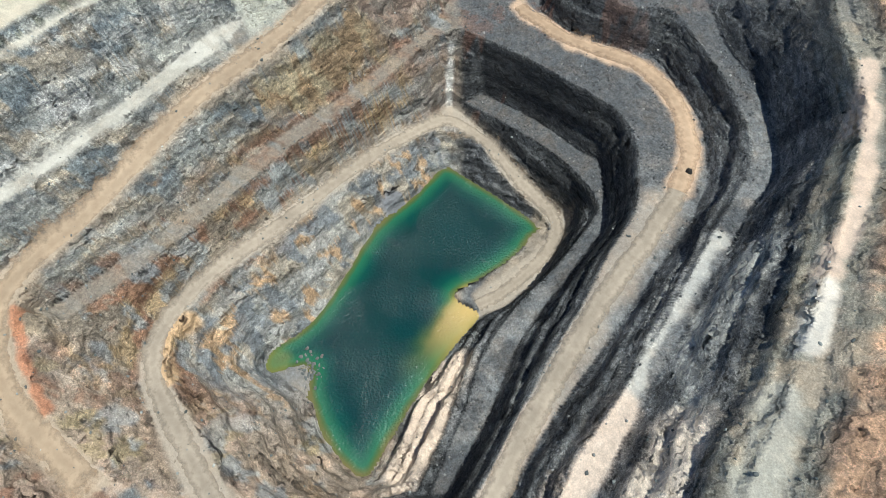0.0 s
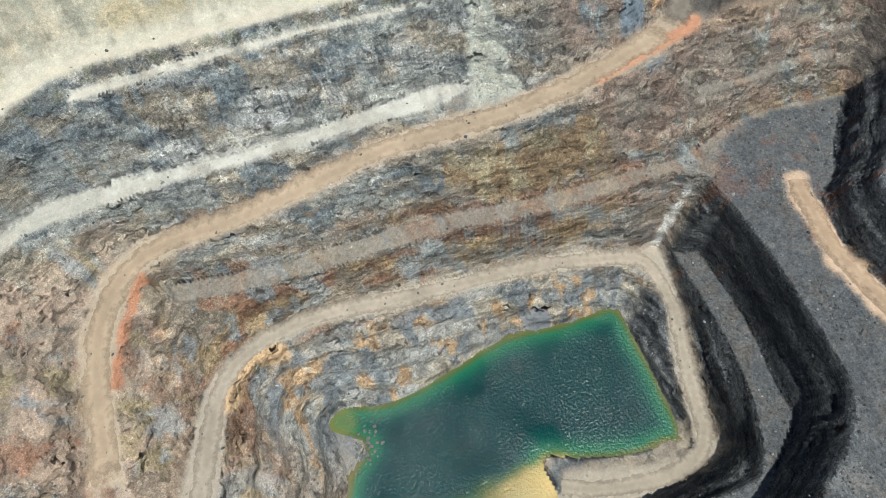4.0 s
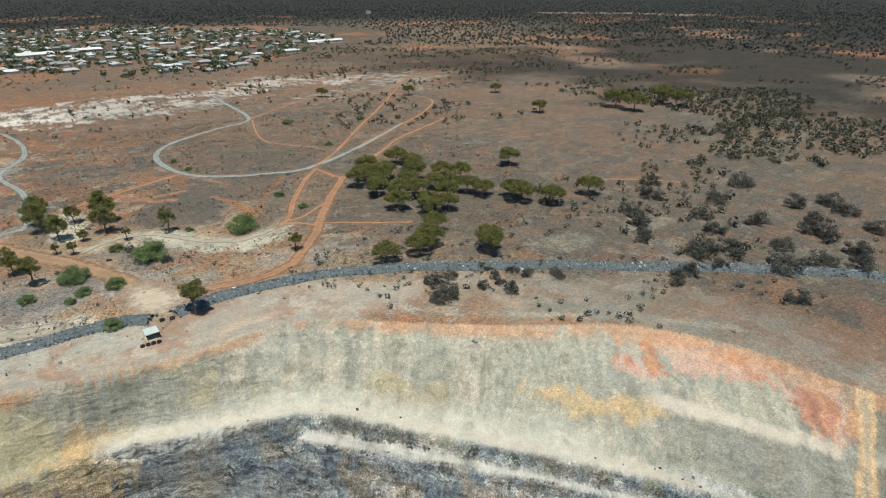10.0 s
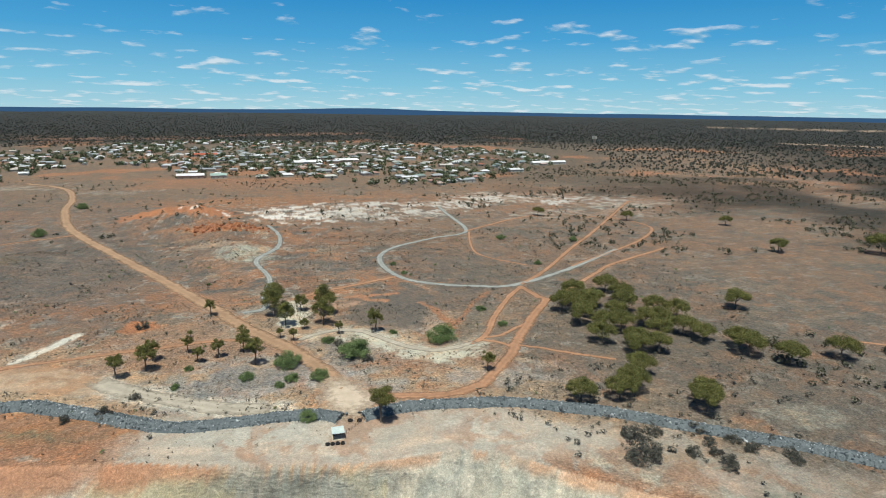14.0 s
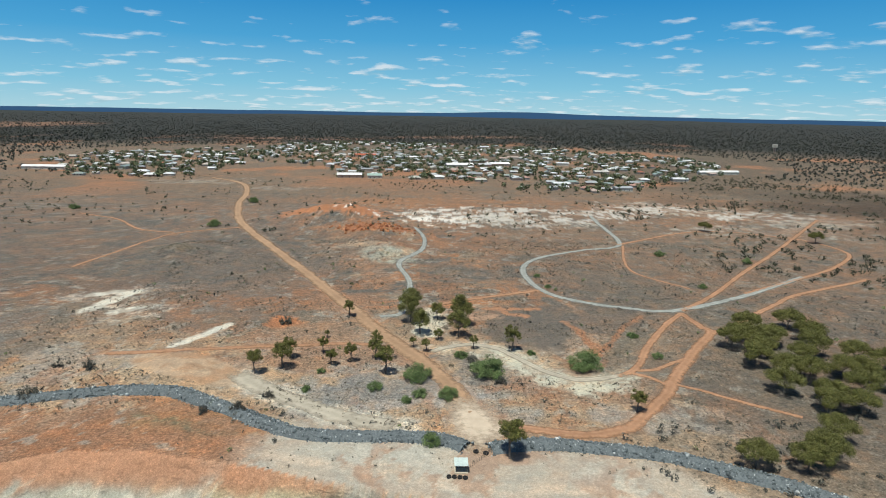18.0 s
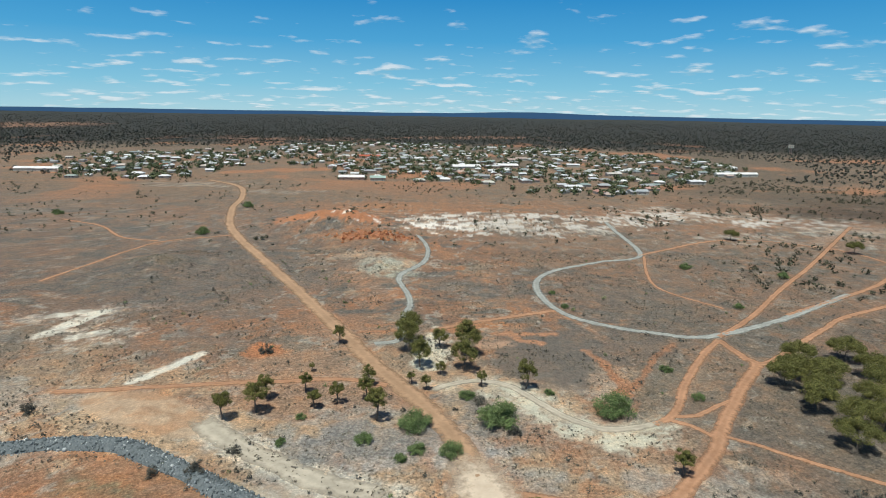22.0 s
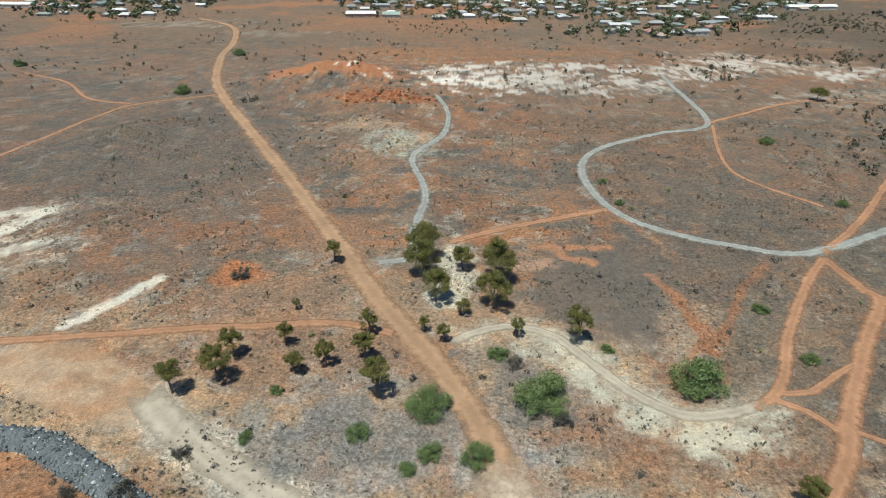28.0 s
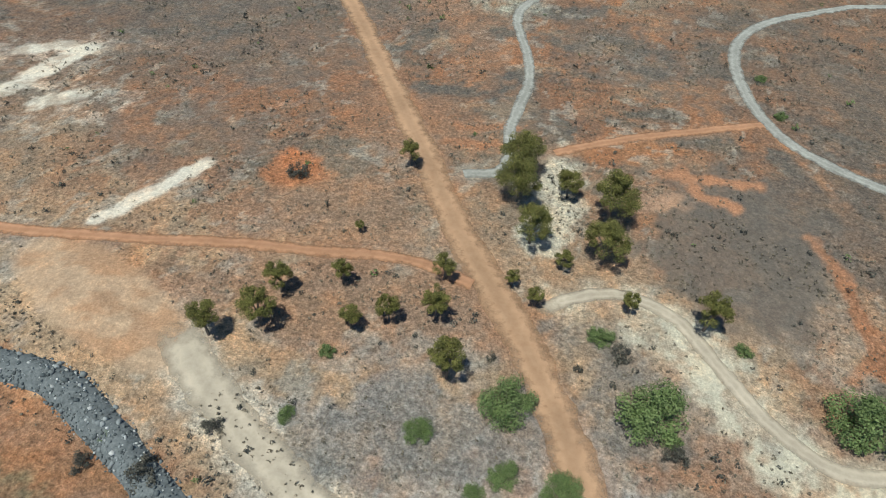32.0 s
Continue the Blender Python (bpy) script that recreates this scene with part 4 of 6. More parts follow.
base = np.empty(X.shape + (3,))
base[:] = (0.092, 0.096, 0.099)
Zr = Z + 5 * (n2 - 0.5)


def coat(colour, mask):
    base[:] = base + (np.array(colour) - base) * np.clip(mask, 0, 1)[..., None]


fines = np.zeros_like(Z)


def spread(colour, mask, even=0.0):
    """A coat that also lays smooth fines over the rock."""
    mask = np.clip(mask, 0, 1)
    coat(colour, mask)
    fines[:] = fines + (even - fines) * mask


def between_lines(a, b, edge=0.8):
    """Soft mask of the strip between two bench edges."""
    la, lb = spline(a, 1.0)[:, :2], spline(b, 1.0)[:, :2]
    poly = np.r_[la, lb[::-1]] if np.linalg.norm(la[-1] - lb[-1]) < np.linalg.norm(la[-1] - lb[0]) else np.r_[la, lb]
    out = np.full(X.shape, 9.0)
    (x0, y0), (x1, y1) = poly.min(0) - 8, poly.max(0) + 8
    i0, i1 = np.searchsorted(GX, (x0, x1))
    j0, j1 = np.searchsorted(GY, (y0, y1))
    d = near_points(poly, 7)[i0:i1, j0:j1]
    out[i0:i1, j0:j1] = np.where(inside(poly, X[i0:i1, j0:j1], Y[i0:i1, j0:j1]), -d, d)
    return smooth(edge, -0.4 * edge, out + 1.6 * (n3 - 0.5))


def streak(line, width, ragged=5.0):
    return smooth(width, width * 0.45, near_points(spline(line, 1.5), width + ragged) + ragged * (n2 - 0.5) + 0.4 * ragged * (n3 - 0.5))


def on_face(a, z, ra, rz, ragged=0.8):
    """A patch on the north wall, by its place along the wall and its height."""
    return north * smooth(1.1, 0.7, np.hypot((along - a) / ra, (Z - z) / rz) + ragged * (fbm(long_ / 5 + a, deep_ / 4, octaves=4) - 0.5) * 1.6)


tone = lambda sa, sz, seed: fbm((along + 10 * (n2 - 0.5)) / sa + seed, (Z + 0.14 * along + 4 * (n2 - 0.5)) / sz - seed, octaves=3, gain=0.5)
# dark slate walls; shade on low steep faces and light higher up are painted in
coat((0.066, 0.07, 0.074), steep * smooth(-68, -74, Zr) * 0.8)
coat((0.105, 0.112, 0.118), smooth(0.52, 0.62, n2) * 0.6 * smooth(-76, -70, Zr))
coat((0.21, 0.212, 0.21), smooth(-54, -44, Zr) * smooth(0.36, 0.54, n2) * 0.8)
coat((0.25, 0.215, 0.175), smooth(-42, -30, Zr) * smooth(0.5, 0.62, n1 * 0.4 + n2 * 0.6) * 0.7)
spread((0.125, 0.131, 0.136), flat * 0.95, 0.0)
coat((0.18, 0.184, 0.184), flat * smooth(0.5, 0.6, n3 * 0.5 + n2 * 0.5) * 0.6)
coat((0.22, 0.10, 0.06), smooth(0.64, 0.70, n2) * 0.5 * smooth(40, 90, X))
southwest = smooth(30, -30, X + 0.25 * (Y + 100))
coat((0.27, 0.275, 0.27), southwest * smooth(0.46, 0.58, n2 * 0.6 + n1 * 0.4) * (0.42 + 0.45 * flat))
# south-west: olive and tan upper slopes, pale spilled clay on the ledges
upper = southwest * smooth(-33, -27, Zr) * (1 - north)
spread((0.33, 0.30, 0.235), upper * 0.9, 0.45)
coat((0.40, 0.33, 0.25), upper * smooth(0.48, 0.58, fbm(X / 12, Y / 12 + 9, octaves=4)) * 0.8)
coat((0.27, 0.265, 0.225), upper * smooth(0.52, 0.60, fbm(X / 9 + 31, Y / 9, octaves=4)) * 0.8)
coat((0.50, 0.30, 0.19), upper * smooth(-20, -15, Zr) * smooth(0.40, 0.52, n1 * 0.4 + n2 * 0.6) * 0.8)
spread((0.52, 0.505, 0.46), (1 - north) * (0.25 + 0.75 * flat) * streak([(-31, -131, -53), (-41, -118, -53), (-50, -106, -54), (-59, -95, -54), (-66, -88, -54)], 4.5) * 0.85, 0.75)
spread((0.66, 0.53, 0.425), (1 - north) * (0.25 + 0.75 * flat) * streak([(-71, -84, -53), (-78, -75, -53), (-84, -66, -53), (-95, -52, -52)], 7) * 0.9, 0.75)
spread((0.52, 0.51, 0.46), (1 - north) * streak([(-41, -135, -44), (-50, -123, -43), (-64, -104, -43), (-75, -96, -43)], 4.5, 7) * 0.7, 0.7)
spread((0.66, 0.56, 0.46), (1 - north) * streak([(-78, -93, -42), (-86, -85, -39), (-92, -76, -42), (-102, -64, -40)], 5.5, 6) * 0.9, 0.7)
spread((0.42, 0.405, 0.345), streak([(-81, -106, -25), (-90, -98, -23), (-99, -88, -22)], 5, 5) * 0.8, 0.7)
spread((0.66, 0.51, 0.40), streak([(-4, -180, -22), (-39, -154, -22), (-56, -135, -22), (-64, -127, -22)], 3.4, 3.5) * 0.92, 0.9)
spread((0.66, 0.61, 0.53), streak([(-62, -129, -22), (-68, -123, -22), (-74, -117, -22)], 3.4, 3.5) * 0.92, 0.9)
spread((0.70, 0.56, 0.44), (1 - north) * streak([(-33, -51, -106), (-42, -42, -104), (-50, -38, -103), (-60, -27, -106), (-64, -16, -106)], 11, 5) * smooth(-94, -97, Z) * 0.9, 0.85)
spread((0.42, 0.345, 0.26), (1 - north) * streak([(-4, -72, -114), (4, -86, -114), (10, -97, -113), (22, -104, -110)], 6, 4) * 0.8, 0.7)
coat((0.46, 0.30, 0.19), smooth(-19, -12, Zr) * 0.8 * (1 - southwest))
# north wall
spread((0.25, 0.26, 0.245), north, 0.12)
coat((0.165, 0.195, 0.208), north * smooth(0.46, 0.56, tone(17, 6, 3)) * 0.8)
coat((0.355, 0.355, 0.315), north * smooth(0.50, 0.60, tone(13, 5, 11)) * 0.8)
coat((0.33, 0.275, 0.205), north * smooth(0.54, 0.60, tone(11, 7, 23)) * 0.8)
coat((0.105, 0.12, 0.128), north * smooth(0.57, 0.63, tone(9, 2.2, 31)) * 0.7 * calm)
coat((0.48, 0.465, 0.42), north * smooth(0.61, 0.68, tone(7, 2.0, 41)) * 0.7 * calm)
coat((0.27, 0.23, 0.185), north * smooth(86, 100, along) * smooth(0.34, 0.5, n2) * 0.85)
under = north * smooth(-62, -72, Zr) * smooth(-103, -96, Zr)
spread((0.29, 0.235, 0.175), under * smooth(0.34, 0.46, n2) * 0.85, 0.1)
coat((0.38, 0.275, 0.16), under * smooth(0.52, 0.58, tone(8, 6, 5)) * 0.9)
coat((0.24, 0.13, 0.085), under * smooth(0.54, 0.60, tone(10, 4, 17)) * 0.85)
coat((0.30, 0.315, 0.31), under * smooth(0.55, 0.61, tone(6, 4, 27)) * 0.85)
coat((0.36, 0.29, 0.18), on_face(80, -60, 30, 9) * 0.85)
coat((0.26, 0.18, 0.11), on_face(80, -60, 32, 10) * smooth(0.50, 0.56, tone(5, 7, 2)) * 0.9)
spread((0.40, 0.385, 0.335), north * smooth(-38, -43, Z + 5 * (n2 - 0.5)) * smooth(-47, -45.5, Z) * smooth(75, 55, along) * smooth(-70, -40, along) * smooth(0.42, 0.54, n2) * 0.75, 0.6)
foot = north * smooth(-88, -93, Zr)
spread((0.37, 0.362, 0.335), foot * 0.85, 0.3)
coat((0.42, 0.36, 0.28), foot * smooth(0.50, 0.58, tone(8, 8, 13)) * 0.8)
coat((0.46, 0.30, 0.17), foot * smooth(0.57, 0.62, tone(6, 6, 19)) * 0.85)
coat((0.19, 0.21, 0.225), foot * smooth(0.54, 0.60, tone(7, 5, 29)) * 0.85)
slopes = north * np.maximum(west, smooth(-38, -60, along + 10 * (n2 - 0.5)) * smooth(-49, -53, Zr))
spread((0.36, 0.28, 0.21), slopes * smooth(0.30, 0.42, n2) * 0.92, 0.35)
coat((0.32, 0.16, 0.10), slopes * smooth(0.55, 0.63, n1 * 0.4 + n2 * 0.6) * 0.8)
spread((0.46, 0.34, 0.255), slopes * smooth(0.51, 0.60, fbm(X / 13 + 21, Y / 13, octaves=5)) * 0.9, 0.5)
coat((0.36, 0.29, 0.16), slopes * smooth(0.62, 0.68, fbm(X / 11 + 2, Y / 11 + 30, octaves=5)) * 0.6)
coat((0.33, 0.33, 0.315), slopes * smooth(0.59, 0.66, fbm(X / 10 + 61, Y / 10, octaves=5)) * 0.85)
# pale weathered top
top = north * smooth(-19.5, -18.0, Z)
spread((0.415, 0.405, 0.325), top, 0.52)
coat((0.36, 0.362, 0.30), top * smooth(0.46, 0.60, tone(20, 14, 7)) * 0.8)
coat((0.53, 0.49, 0.39), top * smooth(0.50, 0.62, fbm(long_ / 9 + 9, deep_ / 30, octaves=4)) * smooth(40, 0, along) * 0.8)
runs = fbm(long_ / 1.5 + 15, deep_ / 26, octaves=3)
coat((0.31, 0.30, 0.245), top * smooth(0.54, 0.66, runs) * 0.55)
coat((0.56, 0.51, 0.41), top * smooth(0.46, 0.34, runs) * 0.45)
coat((0.23, 0.22, 0.18), top * smooth(0.63, 0.68, fbm(long_ / 5 + 45, deep_ / 3, octaves=3)) * 0.5)
coat((0.47, 0.41, 0.255), top * smooth(0.50, 0.62, fbm(long_ / 10 + 5, deep_ / 14, octaves=4)) * smooth(-40, -60, along) * 0.8)
spread((0.295, 0.29, 0.245), top * smooth(50, 74, along) * smooth(-8, -11, Zr) * 0.85, 0.5)
spread((0.205, 0.19, 0.152), top * smooth(99, 112, along) * 0.9, 0.4)
coat((0.25, 0.205, 0.17), north * smooth(98, 112, along) * smooth(-19, -24, Z) * smooth(0.38, 0.52, n2) * 0.65)
coat((0.31, 0.22, 0.17), north * smooth(98, 112, along) * smooth(-19, -24, Z) * smooth(0.53, 0.60, tone(9, 7, 71)) * 0.7)
coat((0.58, 0.42, 0.22), on_face(43, -11.5, 18, 1.8, 1.8) * 0.7)
coat((0.55, 0.38, 0.19), on_face(-92, -24, 12, 9, 1.4) * 0.7)
coat((0.52, 0.40, 0.20), on_face(-10, -14, 16, 4, 1.0) * 0.35)
red = np.maximum.reduce([on_face(76, -2.6, 24, 2.3, 1.2), on_face(99, -5.2, 7, 4.6, 0.8), on_face(58, -5.4, 9, 1.4, 0.9)])
coat((0.53, 0.235, 0.155), red * smooth(0.30, 0.46, fbm(long_ / 2.5, deep_ / 12, octaves=4)) * 0.85)
coat((0.60, 0.36, 0.20), red * smooth(0.50, 0.58, fbm(long_ / 3 + 60, deep_ / 6, octaves=4)) * 0.7)
coat((0.60, 0.44, 0.36), red * smooth(0.52, 0.60, tone(6, 5, 9)) * 0.7)
coat((0.58, 0.33, 0.19), top * smooth(-3.2, -1.2, Z + 3 * (n2 - 0.5)) * smooth(0.40, 0.52, n1 * 0.5 + n2 * 0.5) * 0.7)
spread((0.60, 0.53, 0.43), top * smooth(1.3, 0.5, np.abs(Z + 9.4 + 0.006 * (along - 80))) * smooth(54, 62, along) * smooth(102, 98, along) * 0.85, 0.9)
spread((0.42, 0.40, 0.34), top * smooth(1.3, 0.5, np.abs(Z + 9.6)) * smooth(100, 106, along) * smooth(134, 126, along) * 0.6, 0.9)
for side_ in (-1.3, 1.3):
    coat((0.66, 0.45, 0.25), north * smooth(0.9, 0.4, np.abs(along - 109.2 - 0.46 * Z - side_ + 1.5 * (n3 - 0.5))) * smooth(-23, -20, Z) * 0.9)
coat((0.54, 0.43, 0.29), north * smooth(1.6, 0.8, np.abs(along - 109.2 - 0.46 * Z)) * smooth(-23, -20, Z) * 0.6)
coat((0.54, 0.33, 0.18), on_face(146, -31, 9, 13, 0.9) * smooth(0.30, 0.42, tone(4, 6, 51)) * 0.85)
spread((0.15, 0.19, 0.225), on_face(131, -40, 6, 9, 0.6) * smooth(-48, -46.5, Z) * 0.9, 0.6)
spread((0.17, 0.20, 0.225), on_face(153, -34, 2.5, 9, 0.7) * 0.8, 0.6)
vein = fbm((along + 0.8 * Z) / 7, (Z + 0.35 * along + 5 * (n2 - 0.5)) / 1.5, octaves=4)
coat((0.54, 0.525, 0.485), np.maximum(on_face(18, -37, 17, 6, 1.0), on_face(-18, -40, 6, 6, 1.0)) * smooth(0.52, 0.59, vein) * 0.9)
coat((0.43, 0.42, 0.385), on_face(52, -35, 30, 6, 1.0) * smooth(0.56, 0.62, vein) * 0.7)
coat((0.40, 0.22, 0.13), north * smooth(-7, -4, Zr) * smooth(-92, -112, along + 20 * (n2 - 0.5)) * smooth(0.34, 0.46, n2) * 0.85)
coat((0.44, 0.235, 0.14), north * smooth(-5.5, -2.5, Z + 3 * (n2 - 0.5)) * smooth(-95, -110, along) * 0.85)
coat((0.30, 0.27, 0.23), north * smooth(-9, -14, Zr) * smooth(-85, -100, along) * smooth(0.5, 0.58, n2) * 0.7)
# spilled fans and strips of fines on the benches
spread((0.14, 0.145, 0.15), bench * (1 - north) * (1 - southwest) * 0.3, 0.0)
spread((0.27, 0.24, 0.20), bench * north * (1 - top) * (0.2 + 0.5 * smooth(0.42, 0.56, n2)), 0.4)
fan = np.clip((113 - X) * 0.84 + (-2 - Y) * 0.54, 0, 40)
spread((0.43, 0.425, 0.36), north * smooth(1.0, -1.0, np.abs((X - 113) * 0.54 - (Y + 2) * 0.84) - 2.2 - 0.27 * fan + 3 * (n3 - 0.5)) * smooth(-1, 2, fan) * smooth(-47.5, -45.5, Z) * smooth(-18, -21, Z) * 0.95, 0.6)
coat((0.66, 0.64, 0.60), smooth(1.6, 0.7, 0.6 * np.hypot(X - 87 - 15 * np.clip((Z + 102) / 30, 0, 1), (Y + 82 + 5 * np.clip((Z + 102) / 30, 0, 1)))) * smooth(-104, -101, Z) * smooth(-74, -78, Z) * 0.9)
spread((0.20, 0.205, 0.215), smooth(5.6, 4.8, np.hypot(X - 46, Y + 47.5) + 1.2 * (n3 - 0.5)), 0.85)
strip_1 = between_lines([(-11, 122, -18), (5, 116, -18), (26, 107, -18), (44, 99, -18), (64, 73, -18), (89, 40, -18), (107, 15, -19), (118, -8, -20), (134, -33, -20), (146, -44, -20)], [(-13, 117, -18.5), (6, 110, -18.5), (27, 103, -18.5), (44, 94, -18.5), (62, 70, -18.5), (86, 38, -18.5), (104, 12, -18.5)], 1.0)
strip_2 = between_lines([(38, 94, -22), (59, 68, -22), (83, 36, -22), (102, 8, -22)], [(34, 93, -22.5), (57, 66, -22.5), (82, 34, -22.5), (101, 8, -22.5)], 1.0)
strip_3 = between_lines([(-30, 115, -48), (-16, 111, -47), (8, 105, -46), (17, 97, -46), (30, 78, -45), (49, 50, -45), (86, 6, -44), (94, -9, -44)], [(-32, 110, -48), (-16, 107, -48), (-2, 104, -47), (10, 94, -47), (26, 74, -46), (46, 47, -45), (80, 2, -45)], 1.0)
spread((0.57, 0.545, 0.455), north * smooth(-12.5, -17.5, Z + 3 * (n2 - 0.5)) * smooth(-19.2, -18.2, Z) * smooth(62, 30, along) * smooth(-95, -60, along) * 0.8, 0.9)
worn = 0.45 + 0.55 * smooth(0.38, 0.52, fbm(along / 9, Y / 60, octaves=4) * 0.6 + n3 * 0.4)
spread((0.54, 0.50, 0.415), strip_1 * worn * (0.4 + 0.55 * smooth(100, 62, along)), 0.9)
spread((0.54, 0.50, 0.415), strip_2 * worn * 0.95, 0.9)
spread((0.45, 0.425, 0.365), strip_3 * (0.5 + 0.5 * worn) * 0.9, 0.8)
spread((0.54, 0.515, 0.45), strip_3 * worn * smooth(0.5, 0.56, n2) * 0.8, 0.95)
coat((0.25, 0.25, 0.185), north * smooth(0.56, 0.6, n3) * (1 - strip_1) * (1 - strip_2) * smooth(-18.3, -19, Z) * smooth(-22.5, -21.5, Z) * 0.8)
spread((0.262, 0.232, 0.192), between_lines(BENCHES["ledge_outer"][:6], BENCHES["ledge_inner"], 1.2) * (0.25 + 0.4 * smooth(0.4, 0.55, n3)), 0.3)
low_strip = between_lines(BENCHES["low_road_outer"], BENCHES["low_road_inner"], 1.6)
main_strip = between_lines(BENCHES["main_road_outer"], BENCHES["main_road_inner"], 1.8)
spread((0.39, 0.335, 0.27), low_strip * 0.85, 0.85)
spread((0.41, 0.325, 0.24), main_strip * (0.25 + 0.75 * north) * smooth(150, 138, X) * 0.9, 0.85)
spread((0.098, 0.092, 0.086), bench * smooth(140, 148, X) * smooth(-58, -50, Z) * 0.9, 0.4)
spread((0.33, 0.25, 0.175), streak([(150, -90, -42), (157, -98, -42), (166, -106, -42), (173, -117, -42)], 3, 3) * 0.7, 0.5)
spread((0.36, 0.25, 0.17), streak([(141, -79, -46), (146, -86, -46), (150, -93, -48)], 4, 5) * 0.6, 0.4)
spread((0.47, 0.19, 0.10), streak([(3, 72, -62), (-14, 69, -64), (-26, 64, -67)], 2.4, 5) * 0.75, 0.6)
spread((0.50, 0.23, 0.13), streak([(108, -46, -46), (122, -58, -45), (136, -70, -44), (141, -72, -44)], 4, 2.5) * 0.85, 0.8)
spread((0.60, 0.40, 0.23), streak([(-20, 37, -82), (-13, 39, -83), (-5, 38, -84), (2, 31, -87)], 3.6, 3) * 0.9, 0.8)
sand = [(106, -119, -70), (96, -123, -70), (81, -130, -69), (67, -141, -68), (55, -151, -68), (43, -155, -67), (31, -155.5, -67), (20, -153.5, -67), (9, -149, -67), (-4, -138, -67)]
spread((0.60, 0.43, 0.30), bench * streak(sand, 6, 5) * 0.9, 0.8)
spread((0.39, 0.335, 0.275), bench * (1 - north) * streak([(-8, -130, -67), (-27, -106, -68), (-54, -75, -68), (-75, -51, -69)], 10, 6) * 0.75, 0.7)
spread((0.46, 0.38, 0.31), bench * (1 - north) * streak([(-62, -66, -69), (-75, -51, -69), (-88, -36, -70)], 7, 6) * 0.75, 0.7)
tint = np.where((top > 0.5)[..., None], (1.07, 1.06, 1.05), (1.07, 1.11, 1.17))
col[in_x, in_y] = np.where(hole[..., None], base * tint, col[in_x, in_y])
plain_fines[in_x, in_y] = np.where(hole, fines, plain_fines[in_x, in_y])
GX, GY, X, Y, Z, n1, n2, n3, hole, north, west, steep, calm = whole

ni, nj = len(GX), len(GY)
me = bpy.data.meshes.new("ground")
V = np.stack([X, Y, Z], -1).reshape(-1, 3).astype(np.float32)
idx = np.arange(ni * nj, dtype=np.int32).reshape(ni, nj)
Q = np.stack([idx[:-1, :-1], idx[1:, :-1], idx[1:, 1:], idx[:-1, 1:]], -1).reshape(-1, 4)
me.vertices.add(len(V))
me.vertices.foreach_set("co", V.ravel())
me.loops.add(Q.size)
me.loops.foreach_set("vertex_index", Q.ravel())
me.polygons.add(len(Q))
me.polygons.foreach_set("loop_start", np.arange(0, Q.size, 4, dtype=np.int32))
me.update(calc_edges=True)
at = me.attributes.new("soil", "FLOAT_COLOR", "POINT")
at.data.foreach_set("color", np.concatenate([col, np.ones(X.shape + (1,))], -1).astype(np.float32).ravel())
at = me.attributes.new("fines", "FLOAT", "POINT")
at.data.foreach_set("value", plain_fines.astype(np.float32).ravel())
at = me.attributes.new("rock", "FLOAT", "POINT")
at.data.foreach_set("value", np.where(hole, (0.2 + 0.8 * steep) * (1 - 0.72 * weathered), 0.0).astype(np.float32).ravel())
me.materials.append(M_GROUND)
me.shade_smooth()
tagged(new("ground", me), "red-brown scrub plain with a deep benched open pit", "ground", kind="structure")


# ---- lake ----
def water_material():
    m, nt, b = material("pit_water", 0.12, 0.35)
    shore = nt.nodes.new("ShaderNodeAttribute")
    shore.attribute_name = "shore"
    c = ramp(nt, shore.outputs["Fac"], (0.0, (0.13, 0.125, 0.045)), (0.10, (0.065, 0.12, 0.04)), (0.24, (0.016, 0.135, 0.075)), (0.6, (0.002, 0.06, 0.052)), (1.0, (0.0, 0.034, 0.036)))
    sedi = nt.nodes.new("ShaderNodeAttribute")
    sedi.attribute_name = "silt"
    c = mix(nt, c, ramp(nt, sedi.outputs["Fac"], (0.0, (0.03, 0.13, 0.05)), (0.35, (0.15, 0.20, 0.05)), (0.6, (0.42, 0.33, 0.11)), (1.0, (0.58, 0.42, 0.17))), sedi.outputs["Fac"], "MIX")
    nt.links.new(c, b.inputs["Base Color"])
    spark = noise_of(nt, 1.0, 3, 0.55)
    gust = noise_of(nt, 0.05, 4, 0.6)
    both = nt.nodes.new("ShaderNodeMath")
    both.operation = "MULTIPLY"
    nt.links.new(spark, both.inputs[0])
    nt.links.new(ramp(nt, gust, (0.35, grey(0.35)), (0.65, grey(1.0))), both.inputs[1])
    bump(nt, b, both.outputs[0], 1.0, 0.62)
    nt.links.new(ramp(nt, gust, (0.38, grey(0.10)), (0.55, grey(0.2)), (0.7, grey(0.3))), b.inputs["Roughness"])
    return m


lx, ly = np.meshgrid(np.arange(-66, 72, 1.2), np.arange(-112, 24, 1.2), indexing="ij")
wet = inside(middle + (lake_line - middle) * 1.05, lx, ly)
shore = np.clip(far_from(np.r_[lake_line, lake_line[:1]], lx, ly) * inside(lake_line, lx, ly) / 11 + 0.10 * (fbm(lx / 6, ly / 6, octaves=3) - 0.5), 0, 1)
tail = np.clip(1 - np.hypot(lx + 7, ly + 65) / 42, 0, 1)
silt = smooth(12, 4, far_from([(-4, -67), (-12, -58), (-23, -46), (-32, -36)], lx, ly) + 3 * (fbm(lx / 7, ly / 7, octaves=3) - 0.5)) * tail
silt = np.maximum(silt, 0.42 * smooth(9, 4, np.hypot(lx + 9, ly - 11) + 3 * (fbm(lx / 5, ly / 5, octaves=3) - 0.5)))
li = -np.ones(lx.shape, int)
li[wet] = np.arange(wet.sum())
quad = np.stack([li[:-1, :-1], li[1:, :-1], li[1:, 1:], li[:-1, 1:]], -1).reshape(-1, 4)
